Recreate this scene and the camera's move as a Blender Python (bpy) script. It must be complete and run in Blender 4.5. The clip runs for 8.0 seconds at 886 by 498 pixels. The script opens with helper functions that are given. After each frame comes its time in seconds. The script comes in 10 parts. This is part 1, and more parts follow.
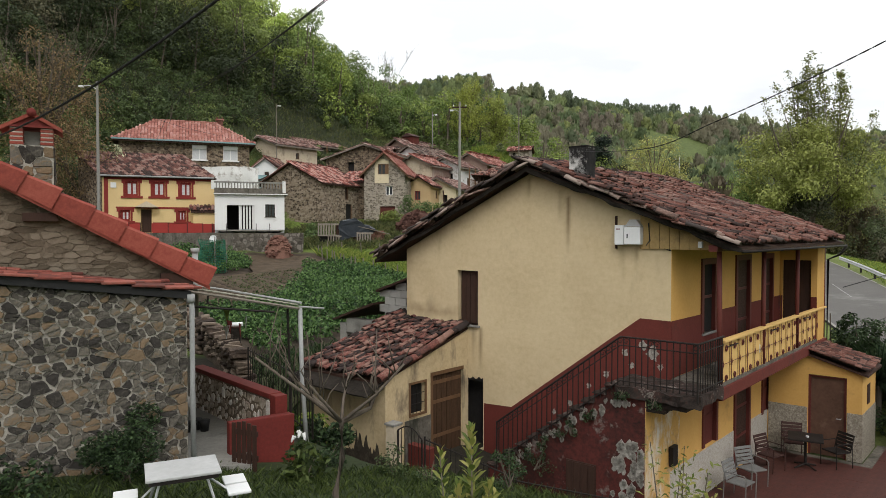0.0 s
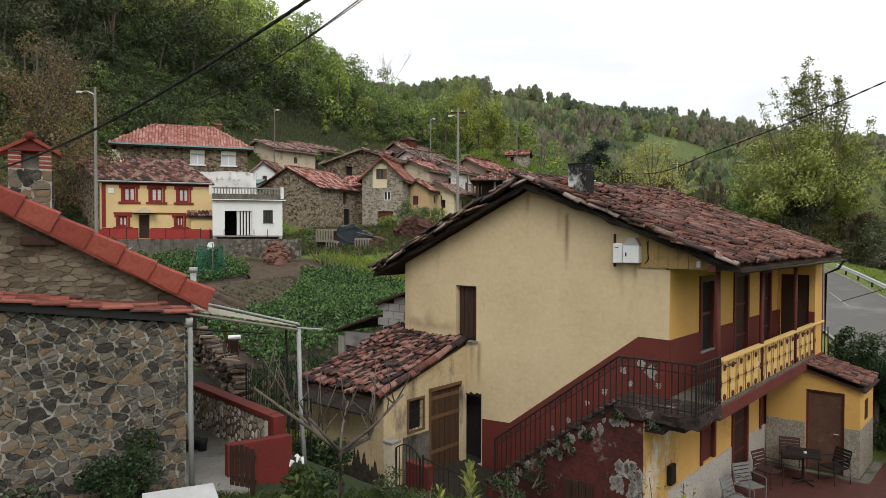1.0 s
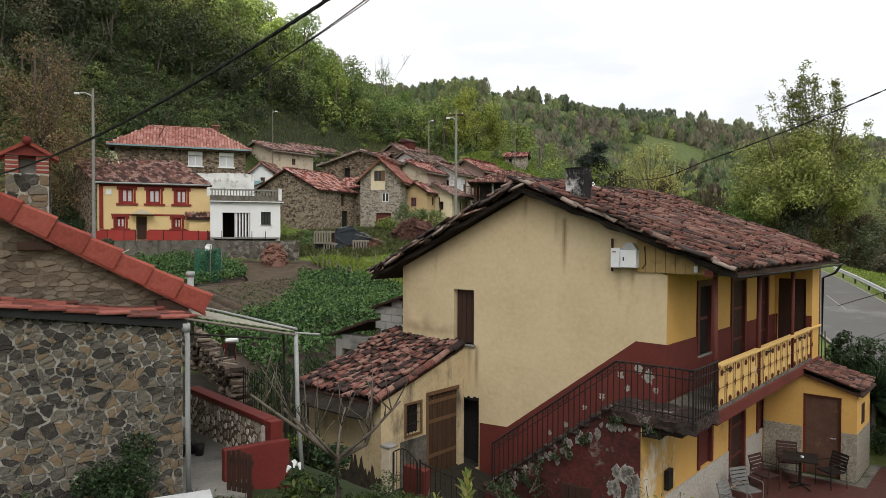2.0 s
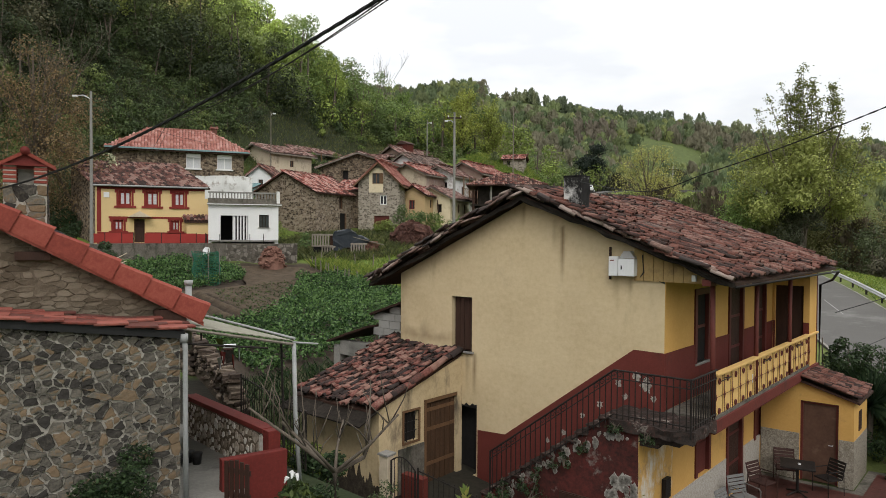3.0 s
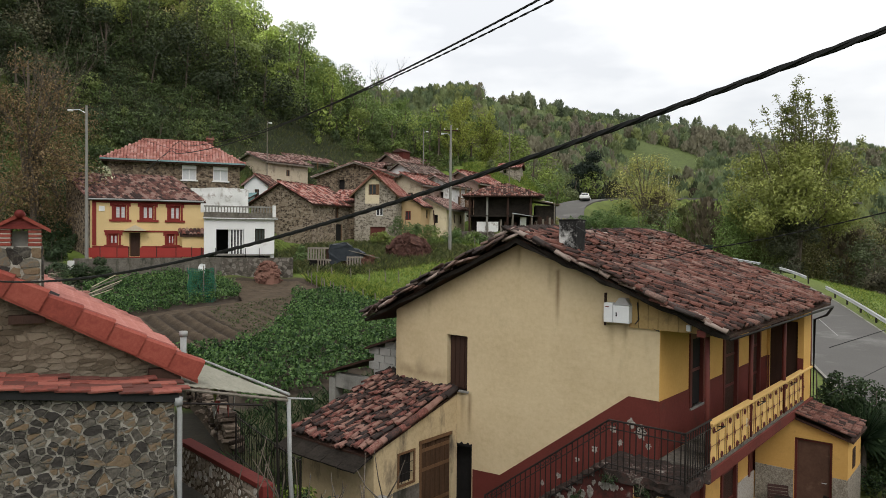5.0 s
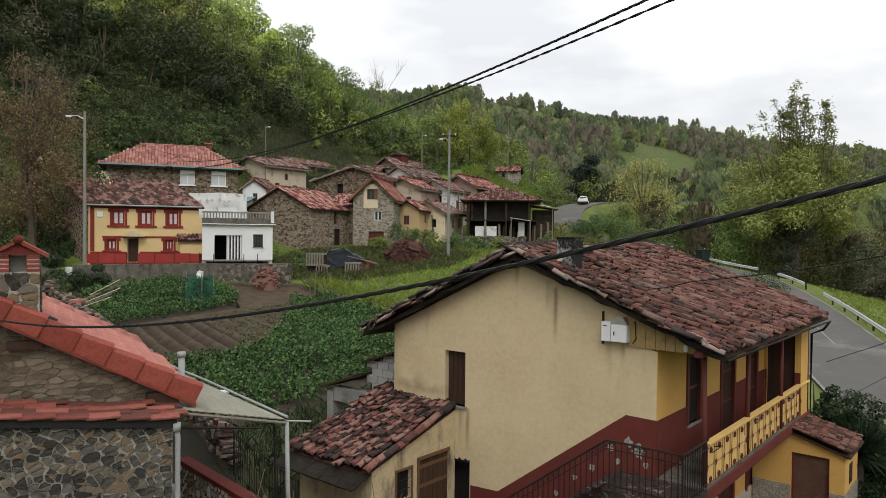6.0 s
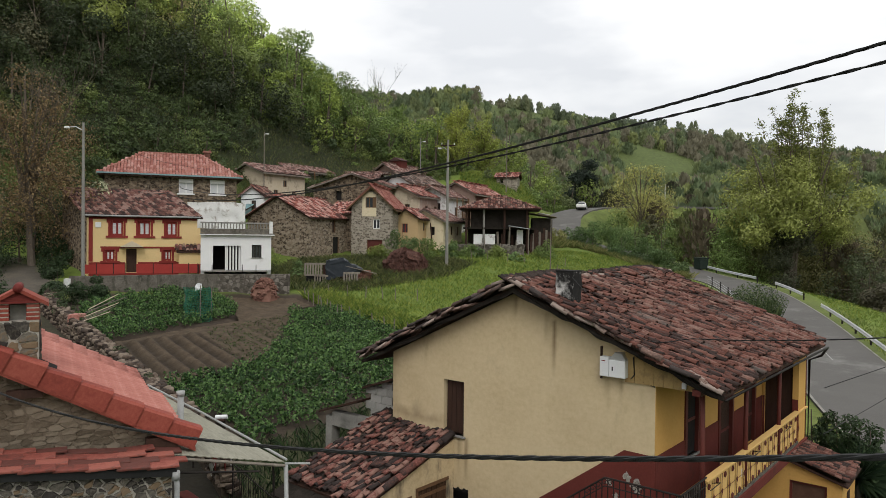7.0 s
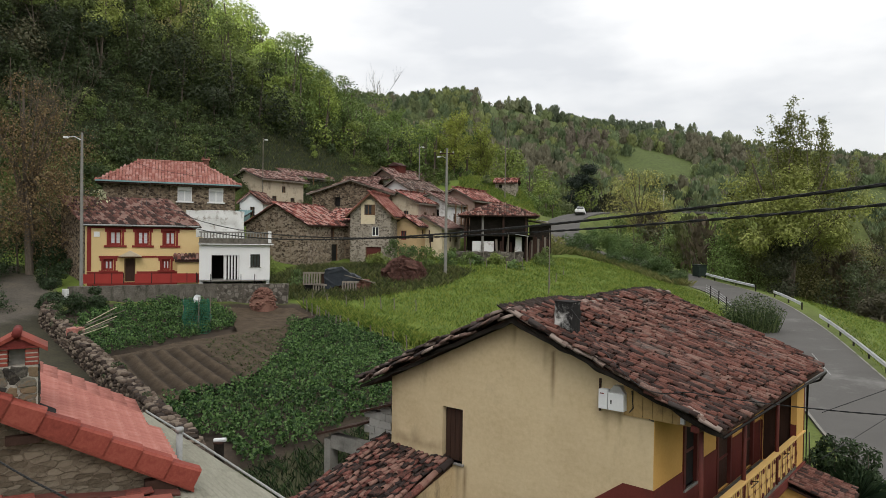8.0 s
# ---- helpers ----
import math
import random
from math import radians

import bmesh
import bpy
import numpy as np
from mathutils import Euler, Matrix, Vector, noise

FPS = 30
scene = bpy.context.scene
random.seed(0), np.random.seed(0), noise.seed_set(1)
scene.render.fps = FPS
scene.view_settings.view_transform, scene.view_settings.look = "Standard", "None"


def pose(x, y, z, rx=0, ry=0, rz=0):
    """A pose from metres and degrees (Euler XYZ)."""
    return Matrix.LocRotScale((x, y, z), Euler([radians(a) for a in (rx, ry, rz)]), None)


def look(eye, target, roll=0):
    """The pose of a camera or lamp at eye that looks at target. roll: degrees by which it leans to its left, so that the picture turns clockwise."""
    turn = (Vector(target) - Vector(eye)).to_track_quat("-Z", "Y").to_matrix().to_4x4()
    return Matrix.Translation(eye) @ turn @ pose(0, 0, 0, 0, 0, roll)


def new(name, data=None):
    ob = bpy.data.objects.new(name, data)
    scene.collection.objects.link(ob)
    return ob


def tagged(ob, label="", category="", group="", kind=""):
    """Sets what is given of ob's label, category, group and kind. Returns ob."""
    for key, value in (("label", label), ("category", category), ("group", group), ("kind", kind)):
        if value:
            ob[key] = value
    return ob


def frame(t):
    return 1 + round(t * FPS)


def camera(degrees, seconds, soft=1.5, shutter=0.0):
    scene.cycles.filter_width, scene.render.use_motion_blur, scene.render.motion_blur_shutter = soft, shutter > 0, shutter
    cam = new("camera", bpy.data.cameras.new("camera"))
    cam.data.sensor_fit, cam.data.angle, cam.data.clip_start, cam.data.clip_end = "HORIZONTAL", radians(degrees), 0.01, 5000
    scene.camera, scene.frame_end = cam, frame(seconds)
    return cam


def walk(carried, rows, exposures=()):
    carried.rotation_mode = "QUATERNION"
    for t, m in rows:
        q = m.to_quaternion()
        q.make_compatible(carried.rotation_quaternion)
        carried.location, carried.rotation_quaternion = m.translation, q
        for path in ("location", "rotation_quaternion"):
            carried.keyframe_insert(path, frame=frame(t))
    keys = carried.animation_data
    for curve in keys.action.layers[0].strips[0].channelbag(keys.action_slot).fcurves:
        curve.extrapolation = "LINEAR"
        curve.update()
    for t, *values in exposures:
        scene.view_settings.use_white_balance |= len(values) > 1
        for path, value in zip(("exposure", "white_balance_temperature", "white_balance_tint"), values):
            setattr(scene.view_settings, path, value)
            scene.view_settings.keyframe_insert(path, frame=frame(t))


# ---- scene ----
cam = camera(66.3, 8.0, soft=0.6)
METRES, EYE, TILT, LEAN, TURN = 3.2, 5.735, -1.5, 0.0, 0.0
ROWS = [
    (0.0, 0.0, 0.0, 0.0, -0.0, 0.0, -0.0),
    (0.35, -0.0026, 0.0008, 0.003, -0.06, 0.04, -0.05),
    (0.5, -0.0037, 0.0011, 0.0187, -0.09, 0.06, -0.07),
    (1.0, -0.0059, 0.0018, 0.1039, -0.19, 0.12, -0.13),
    (1.1, -0.0055, 0.0018, 0.108, -0.21, 0.13, -0.14),
    (1.5, -0.0037, 0.0016, 0.1102, -0.28, 0.17, -0.18),
    (3.0, -0.0047, -0.0012, 0.1683, -0.52, 0.32, -0.33),
    (3.5, -0.0044, -0.004, 0.1928, -0.61, 0.37, -0.37),
    (4.0, -0.0047, -0.004, 0.2793, -0.69, 0.41, -0.42),
    (4.5, -0.0032, -0.003, 0.3851, -0.77, 0.42, -0.46),
    (6.0, -0.0016, -0.0139, 0.5677, -0.98, 0.49, -0.57),
    (6.5, -0.0037, -0.0203, 0.6771, -1.06, 0.52, -0.61),
    (7.0, -0.0083, -0.0244, 0.7878, -1.12, 0.54, -0.66),
    (7.5, -0.0123, -0.0275, 0.8898, -1.18, 0.56, -0.73),
    (8.0, -0.0142, -0.0286, 0.9945, -1.24, 0.56, -0.77),
]
walk(cam, [(t, pose(0, 0, EYE, TILT, LEAN, TURN) @ pose(METRES * x, METRES * y, METRES * z, 90 + pitch, roll, yaw)) for t, x, y, z, yaw, pitch, roll in ROWS], [(0.0, 0.0), (3.0, -0.06), (4.5, -0.13), (6.0, -0.19), (8.0, -0.28)])

# ---- overcast sky: a bright cloud cover over a pale blue sky, one broad soft sun ----
SUN_ELEV, SUN_AZ = 46.0, 172.0
world = bpy.data.worlds.new("sky")
scene.world = world
world.use_nodes = True
wn, wl = world.node_tree.nodes, world.node_tree.links
bg = wn["Background"]
bg.inputs["Strength"].default_value = 1.28
sky = wn.new("ShaderNodeTexSky")
sky.sky_type, sky.sun_disc = "NISHITA", False
sky.sun_elevation, sky.sun_rotation = radians(SUN_ELEV), radians(SUN_AZ)
skyscale = wn.new("ShaderNodeMix")
skyscale.data_type, skyscale.blend_type = "RGBA", "MULTIPLY"
skyscale.inputs[0].default_value = 1.0
skyscale.inputs[7].default_value = (0.1, 0.1, 0.1, 1)
wl.new(sky.outputs[0], skyscale.inputs[6])
wco = wn.new("ShaderNodeTexCoord")
wmap = wn.new("ShaderNodeMapping")
wmap.inputs["Scale"].default_value = (1.3, 1.3, 4.0)
wl.new(wco.outputs["Generated"], wmap.inputs[0])
cloud = wn.new("ShaderNodeTexNoise")
cloud.inputs["Scale"].default_value, cloud.inputs["Detail"].default_value = 2.2, 5.0
wl.new(wmap.outputs[0], cloud.inputs["Vector"])
cramp = wn.new("ShaderNodeValToRGB")
cramp.color_ramp.elements[0].position, cramp.color_ramp.elements[0].color = 0.36, (0.80, 0.81, 0.825, 1)
cramp.color_ramp.elements[1].position, cramp.color_ramp.elements[1].color = 0.58, (1.12, 1.11, 1.09, 1)
wl.new(cloud.outputs[0], cramp.inputs[0])
cmix = wn.new("ShaderNodeMix")
cmix.data_type = "RGBA"
cmix.inputs[0].default_value = 0.88
wl.new(skyscale.outputs[2], cmix.inputs[6])
wl.new(cramp.outputs[0], cmix.inputs[7])
wsep = wn.new("ShaderNodeSeparateXYZ")
wl.new(wco.outputs["Generated"], wsep.inputs[0])
wup = wn.new("ShaderNodeMath")
wup.operation, wup.use_clamp = "MAXIMUM", False
wup.inputs[1].default_value = 0.0
wl.new(wsep.outputs[2], wup.inputs[0])
wgain = wn.new("ShaderNodeMath")
wgain.operation = "MULTIPLY_ADD"
wgain.inputs[1].default_value, wgain.inputs[2].default_value = 0.66, 0.86
wl.new(wup.outputs[0], wgain.inputs[0])
wdome = wn.new("ShaderNodeMix")
wdome.data_type, wdome.blend_type = "RGBA", "MULTIPLY"
wdome.inputs[0].default_value = 1.0
wl.new(cmix.outputs[2], wdome.inputs[6])
wl.new(wgain.outputs[0], wdome.inputs[7])
wl.new(wdome.outputs[2], bg.inputs[0])

sun_data = bpy.data.lights.new("sun", "SUN")
sun_data.energy, sun_data.angle, sun_data.color = 1.15, radians(22), (1.0, 0.96, 0.9)
sun = new("sun", sun_data)
sun.matrix_world = look((0, 0, 60), (math.sin(radians(SUN_AZ)) * -60 * math.cos(radians(SUN_ELEV)) , math.cos(radians(SUN_AZ)) * -60 * math.cos(radians(SUN_ELEV)), 60 - 60 * math.sin(radians(SUN_ELEV))))

# ---- tools ----


def material(name, colors, scale=3.0, fine=40.0, rough=0.85, bump=0.3, bump_scale=None, metal=0.0, vary=0.0, stretch=(1, 1, 1), stains=None, stain_scale=0.7, stain_amount=0.5, tint=None, coat=0.0, spec=0.2, coords="Object", stain_stretch=(1, 1, 1), stones=0.0, joint=(0.2, 0.17, 0.13)):
    """A surface of two colours mottled at a coarse and a fine scale, with stains, relief and a random shift from piece to piece."""
    m = bpy.data.materials.new(name)
    m.use_nodes = True
    n, l = m.node_tree.nodes, m.node_tree.links
    b = n["Principled BSDF"]
    b.inputs["Roughness"].default_value, b.inputs["Metallic"].default_value = rough, metal
    b.inputs["Specular IOR Level"].default_value = spec
    co = n.new("ShaderNodeTexCoord")
    mp = n.new("ShaderNodeMapping")
    mp.inputs["Scale"].default_value = stretch
    l.new(co.outputs[coords], mp.inputs[0])
    coarse, grain = n.new("ShaderNodeTexNoise"), n.new("ShaderNodeTexNoise")
    for t, s, d in ((coarse, scale, 6.0), (grain, fine, 4.0)):
        t.inputs["Scale"].default_value, t.inputs["Detail"].default_value = s, d
        t.inputs["Roughness"].default_value = 0.65
        l.new(mp.outputs[0], t.inputs["Vector"])
    ramp = n.new("ShaderNodeValToRGB")
    e = ramp.color_ramp.elements
    e[0].position, e[1].position = 0.33, 0.67
    e[0].color, e[1].color = (*colors[0], 1), (*colors[-1], 1)
    for i, c in enumerate(colors[1:-1]):
        k = e.new(0.33 + 0.34 * (i + 1) / (len(colors) - 1))
        k.color = (*c, 1)
    mixf = n.new("ShaderNodeMath")
    mixf.operation = "MULTIPLY_ADD"
    mixf.inputs[1].default_value = 0.45
    half = n.new("ShaderNodeMath")
    half.operation = "MULTIPLY"
    half.inputs[1].default_value = 0.55
    l.new(coarse.outputs[0], half.inputs[0])
    l.new(grain.outputs[0], mixf.inputs[0])
    l.new(half.outputs[0], mixf.inputs[2])
    fac = mixf.outputs[0]
    rnd = None
    if vary:
        oi, ge = n.new("ShaderNodeObjectInfo"), n.new("ShaderNodeNewGeometry")
        add = n.new("ShaderNodeMath")
        add.operation = "ADD"
        l.new(oi.outputs["Random"], add.inputs[0])
        l.new(ge.outputs["Random Per Island"], add.inputs[1])
        fr = n.new("ShaderNodeMath")
        fr.operation = "FRACT"
        l.new(add.outputs[0], fr.inputs[0])
        rnd = fr.outputs[0]
        sh = n.new("ShaderNodeMath")
        sh.operation = "MULTIPLY_ADD"
        sh.inputs[1].default_value, sh.inputs[2].default_value = vary, -vary / 2
        l.new(rnd, sh.inputs[0])
        ad = n.new("ShaderNodeMath")
        ad.operation = "ADD"
        l.new(fac, ad.inputs[0])
        l.new(sh.outputs[0], ad.inputs[1])
        fac = ad.outputs[0]
    edge = None
    if stones:
        warp = n.new("ShaderNodeMix")
        warp.data_type, warp.blend_type = "RGBA", "LINEAR_LIGHT"
        warp.inputs[0].default_value = 0.12 / stones
        l.new(mp.outputs[0], warp.inputs[6])
        l.new(grain.outputs["Color"], warp.inputs[7])
        cell, rim = n.new("ShaderNodeTexVoronoi"), n.new("ShaderNodeTexVoronoi")
        rim.feature = "DISTANCE_TO_EDGE"
        for v in (cell, rim):
            v.inputs["Scale"].default_value = stones
            l.new(warp.outputs[2], v.inputs["Vector"])
        sep = n.new("ShaderNodeSeparateColor")
        l.new(cell.outputs["Color"], sep.inputs[0])
        ad2 = n.new("ShaderNodeMath")
        ad2.operation = "MULTIPLY_ADD"
        ad2.inputs[1].default_value = 0.55
        l.new(sep.outputs[0], ad2.inputs[0])
        sc = n.new("ShaderNodeMath")
        sc.operation = "MULTIPLY_ADD"
        sc.inputs[1].default_value, sc.inputs[2].default_value = 0.8, -0.17
        l.new(fac, sc.inputs[0])
        l.new(sc.outputs[0], ad2.inputs[2])
        fac = ad2.outputs[0]
        er = n.new("ShaderNodeValToRGB")
        er.color_ramp.elements[0].position, er.color_ramp.elements[1].position = 0.03, 0.11
        l.new(rim.outputs["Distance"], er.inputs[0])
        edge = er.outputs[0]
    l.new(fac, ramp.inputs[0])
    color = ramp.outputs[0]
    if edge:
        jm = n.new("ShaderNodeMix")
        jm.data_type = "RGBA"
        l.new(edge, jm.inputs[0])
        jm.inputs[6].default_value = (*joint, 1)
        l.new(color, jm.inputs[7])
        color = jm.outputs[2]
    if stains:
        st = n.new("ShaderNodeTexNoise")
        st.inputs["Scale"].default_value, st.inputs["Detail"].default_value = stain_scale, 7.0
        st.inputs["Roughness"].default_value = 0.7
        smap = n.new("ShaderNodeMapping")
        smap.inputs["Scale"].default_value = stain_stretch
        l.new(co.outputs[coords], smap.inputs[0])
        l.new(smap.outputs[0], st.inputs["Vector"])
        sr = n.new("ShaderNodeValToRGB")
        sr.color_ramp.elements[0].position, sr.color_ramp.elements[1].position = 0.66 - 0.25 * stain_amount, 0.78 - 0.2 * stain_amount
        l.new(st.outputs[0], sr.inputs[0])
        mx = n.new("ShaderNodeMix")
        mx.data_type = "RGBA"
        l.new(sr.outputs[0], mx.inputs[0])
        l.new(color, mx.inputs[6])
        mx.inputs[7].default_value = (*stains, 1)
        color = mx.outputs[2]
    if tint:
        at = n.new("ShaderNodeAttribute")
        at.attribute_name = tint
        mu = n.new("ShaderNodeMix")
        mu.data_type, mu.blend_type = "RGBA", "MULTIPLY"
        mu.inputs[0].default_value = 1.0
        l.new(color, mu.inputs[6])
        l.new(at.outputs["Color"], mu.inputs[7])
        color = mu.outputs[2]
    l.new(color, b.inputs["Base Color"])
    if coat:
        b.inputs["Coat Weight"].default_value = coat
    if bump:
        bt = n.new("ShaderNodeTexNoise")
        bt.inputs["Scale"].default_value, bt.inputs["Detail"].default_value = bump_scale or fine * 0.6, 6.0
        l.new(mp.outputs[0], bt.inputs["Vector"])
        bp = n.new("ShaderNodeBump")
        bp.inputs["Strength"].default_value, bp.inputs["Distance"].default_value = bump, 0.02
        if edge:
            hm = n.new("ShaderNodeMath")
            hm.operation = "MULTIPLY_ADD"
            hm.inputs[1].default_value = 1.6
            l.new(edge, hm.inputs[0])
            l.new(bt.outputs[0], hm.inputs[2])
            l.new(hm.outputs[0], bp.inputs["Height"])
        else:
            l.new(bt.outputs[0], bp.inputs["Height"])
        l.new(bp.outputs[0], b.inputs["Normal"])
    return m


def leaf_material(name, colors, tint=None, vary=0.5):
    m = material(name, colors, scale=0.5, fine=6.0, rough=0.6, bump=0.0, vary=vary, tint=tint, spec=0.25)
    n, l = m.node_tree.nodes, m.node_tree.links
    b = n["Principled BSDF"]
    tr = n.new("ShaderNodeBsdfTranslucent")
    mx = n.new("ShaderNodeMixShader")
    mx.inputs[0].default_value = 0.3
    link = b.inputs["Base Color"].links[0]
    l.new(link.from_socket, tr.inputs[0])
    l.new(b.outputs[0], mx.inputs[1])
    l.new(tr.outputs[0], mx.inputs[2])
    l.new(mx.outputs[0], n["Material Output"].inputs[0])
    return m


def thing(name, label, category, m=None, group="", kind=""):
    ob = new(name)
    ob.empty_display_size = 0.2
    if m is not None:
        ob.matrix_world = m
    return tagged(ob, label, category, group, kind)


def mesh_of(bm, name, mat, smooth=False):
    bmesh.ops.recalc_face_normals(bm, faces=bm.faces)
    me = bpy.data.meshes.new(name)
    bm.to_mesh(me)
    bm.free()
    if mat is not None:
        for one in (mat if isinstance(mat, (list, tuple)) else [mat]):
            me.materials.append(one)
    if smooth:
        me.shade_smooth()
    return me


def part(name, bm, mat, parent=None, label="", smooth=False, m=None):
    ob = new(name, mesh_of(bm, name, mat, smooth))
    ob.parent = parent
    if m is not None:
        ob.matrix_local = m
    if label:
        ob["label"] = label
    return ob


def piece(name, me, parent, m):
    ob = new(name, me)
    ob.parent = parent
    ob.matrix_local = m
    return ob


def solo(name, bm, mat, label, category, m=None, group="", kind="", smooth=False):
    ob = part(name, bm, mat, None, label, smooth)
    if m is not None:
        ob.matrix_world = m
    return tagged(ob, label, category, group, kind)


def arrays(name, verts, faces, mat, parent=None, smooth=False, tints=None):
    """A mesh from numpy arrays: verts (n, 3), faces (k, 3 or 4)."""
    me = bpy.data.meshes.new(name)
    verts, faces = np.asarray(verts, np.float32), np.asarray(faces, np.int32)
    k = faces.shape[1]
    me.vertices.add(len(verts))
    me.vertices.foreach_set("co", verts.ravel())
    me.loops.add(faces.size)
    me.loops.foreach_set("vertex_index", faces.ravel())
    me.polygons.add(len(faces))
    me.polygons.foreach_set("loop_start", np.arange(0, faces.size, k, dtype=np.int32))
    me.polygons.foreach_set("loop_total", np.full(len(faces), k, np.int32))
    if tints is not None:
        at = me.color_attributes.new("tint", "FLOAT_COLOR", "POINT")
        at.data.foreach_set("color", np.c_[np.asarray(tints, np.float32), np.ones(len(verts), np.float32)].ravel())
    me.update()
    me.validate()
    me.materials.append(mat)
    if smooth:
        me.shade_smooth()
    ob = new(name, me)
    ob.parent = parent
    return ob


def box(bm, x0, x1, y0, y1, z0, z1, bevel=0.0):
    vs = [bm.verts.new(p) for p in ((x0, y0, z0), (x1, y0, z0), (x1, y1, z0), (x0, y1, z0), (x0, y0, z1), (x1, y0, z1), (x1, y1, z1), (x0, y1, z1))]
    fs = [bm.faces.new([vs[i] for i in f]) for f in ((0, 3, 2, 1), (4, 5, 6, 7), (0, 1, 5, 4), (1, 2, 6, 5), (2, 3, 7, 6), (3, 0, 4, 7))]
    if bevel:
        es = list({e for f in fs for e in f.edges})
        bmesh.ops.bevel(bm, geom=es, offset=bevel, segments=2, affect="EDGES", profile=0.6)
    return bm


def boxes(*args, bevel=0.0):
    bm = bmesh.new()
    for a in args:
        box(bm, *a, bevel=bevel)
    return bm


def prism(bm, pts, a, b):
    """An extrusion of the closed outline pts (3D points) from offset a to offset b (vectors)."""
    a, b = Vector(a), Vector(b)
    lo = [bm.verts.new(Vector(p) + a) for p in pts]
    hi = [bm.verts.new(Vector(p) + b) for p in pts]
    bm.faces.new(lo[::-1])
    bm.faces.new(hi)
    k = len(pts)
    for i in range(k):
        bm.faces.new((lo[i], lo[(i + 1) % k], hi[(i + 1) % k], hi[i]))
    return bm


def tube(bm, pts, r, sides=8, r2=None, cap=True):
    """A tube along 3D points, its radius running from r to r2."""
    pts = [Vector(p) for p in pts]
    r2 = r if r2 is None else r2
    rings = []
    for i, p in enumerate(pts):
        d = (pts[min(i + 1, len(pts) - 1)] - pts[max(i - 1, 0)]).normalized()
        side = d.cross(Vector((0, 0, 1)))
        if side.length < 0.05:
            side = d.cross(Vector((1, 0, 0)))
        side.normalize()
        up = side.cross(d)
        rr = r + (r2 - r) * i / max(1, len(pts) - 1)
        rings.append([bm.verts.new(p + rr * (math.cos(q) * side + math.sin(q) * up)) for q in (2 * math.pi * k / sides for k in range(sides))])
    for a, b in zip(rings, rings[1:]):
        for k in range(sides):
            bm.faces.new((a[k], a[(k + 1) % sides], b[(k + 1) % sides], b[k]))
    if cap:
        bm.faces.new(rings[0][::-1])
        bm.faces.new(rings[-1])
    return bm


def panel(w, h, t, holes, x0=0.0, z0=0.0):
    """A wall slab in the x-z plane, front at y = 0 and back at y = t, with rectangular openings (x0, x1, z0, z1) right through it."""
    bm = bmesh.new()
    xs = sorted({x0, x0 + w, *[v for q in holes for v in q[:2] if x0 < v < x0 + w]})
    zs = sorted({z0, z0 + h, *[v for q in holes for v in q[2:4] if z0 < v < z0 + h]})
    solid = [[not any(q[0] <= (a + b) / 2 <= q[1] and q[2] <= (c + d) / 2 <= q[3] for q in holes) for c, d in zip(zs, zs[1:])] for a, b in zip(xs, xs[1:])]
    cache = {}

    def vert(i, k, y):
        if (i, k, y) not in cache:
            cache[i, k, y] = bm.verts.new((xs[i], y, zs[k]))
        return cache[i, k, y]

    nx, nz = len(xs) - 1, len(zs) - 1
    for i in range(nx):
        for k in range(nz):
            if not solid[i][k]:
                continue
            bm.faces.new((vert(i, k, 0), vert(i + 1, k, 0), vert(i + 1, k + 1, 0), vert(i, k + 1, 0)))
            bm.faces.new((vert(i, k, t), vert(i, k + 1, t), vert(i + 1, k + 1, t), vert(i + 1, k, t)))
            for di, dk, a, b in ((-1, 0, (i, k), (i, k + 1)), (1, 0, (i + 1, k + 1), (i + 1, k)), (0, -1, (i + 1, k), (i, k)), (0, 1, (i, k + 1), (i + 1, k + 1))):
                ii, kk = i + di, k + dk
                if not (0 <= ii < nx and 0 <= kk < nz and solid[ii][kk]):
                    bm.faces.new((vert(*a, 0), vert(*b, 0), vert(*b, t), vert(*a, t)))
    return bm


def cut(bm, point, normal):
    """Cuts away what lies on the normal's side of a plane, and closes the cut."""
    geom = list(bm.verts) + list(bm.edges) + list(bm.faces)
    r = bmesh.ops.bisect_plane(bm, geom=geom, plane_co=point, plane_no=normal, clear_outer=True)
    es = [e for e in r["geom_cut"] if isinstance(e, bmesh.types.BMEdge)]
    bmesh.ops.edgeloop_fill(bm, edges=es)
    return bm


def subdivided(bm, length):
    """Splits long edges so that the surface can be made uneven."""
    for _ in range(6):
        es = [e for e in bm.edges if e.calc_length() > length]
        if not es:
            break
        bmesh.ops.subdivide_edges(bm, edges=es, cuts=1, use_grid_fill=True)
    return bm


def roughen(bm, amount, scale=1.0, seed=0.0):
    for v in bm.verts:
        v.co += amount * Vector(noise.noise_vector(v.co * scale + Vector((seed, seed, seed))))
    return bm


def slope_matrix(origin, along, down):
    """A frame with x along the eave, y up the slope and z out of it."""
    x = Vector(along).normalized()
    y = -Vector(down).normalized()
    z = x.cross(y).normalized()
    m = Matrix((x, y, z)).transposed().to_4x4()
    m.translation = origin
    return m


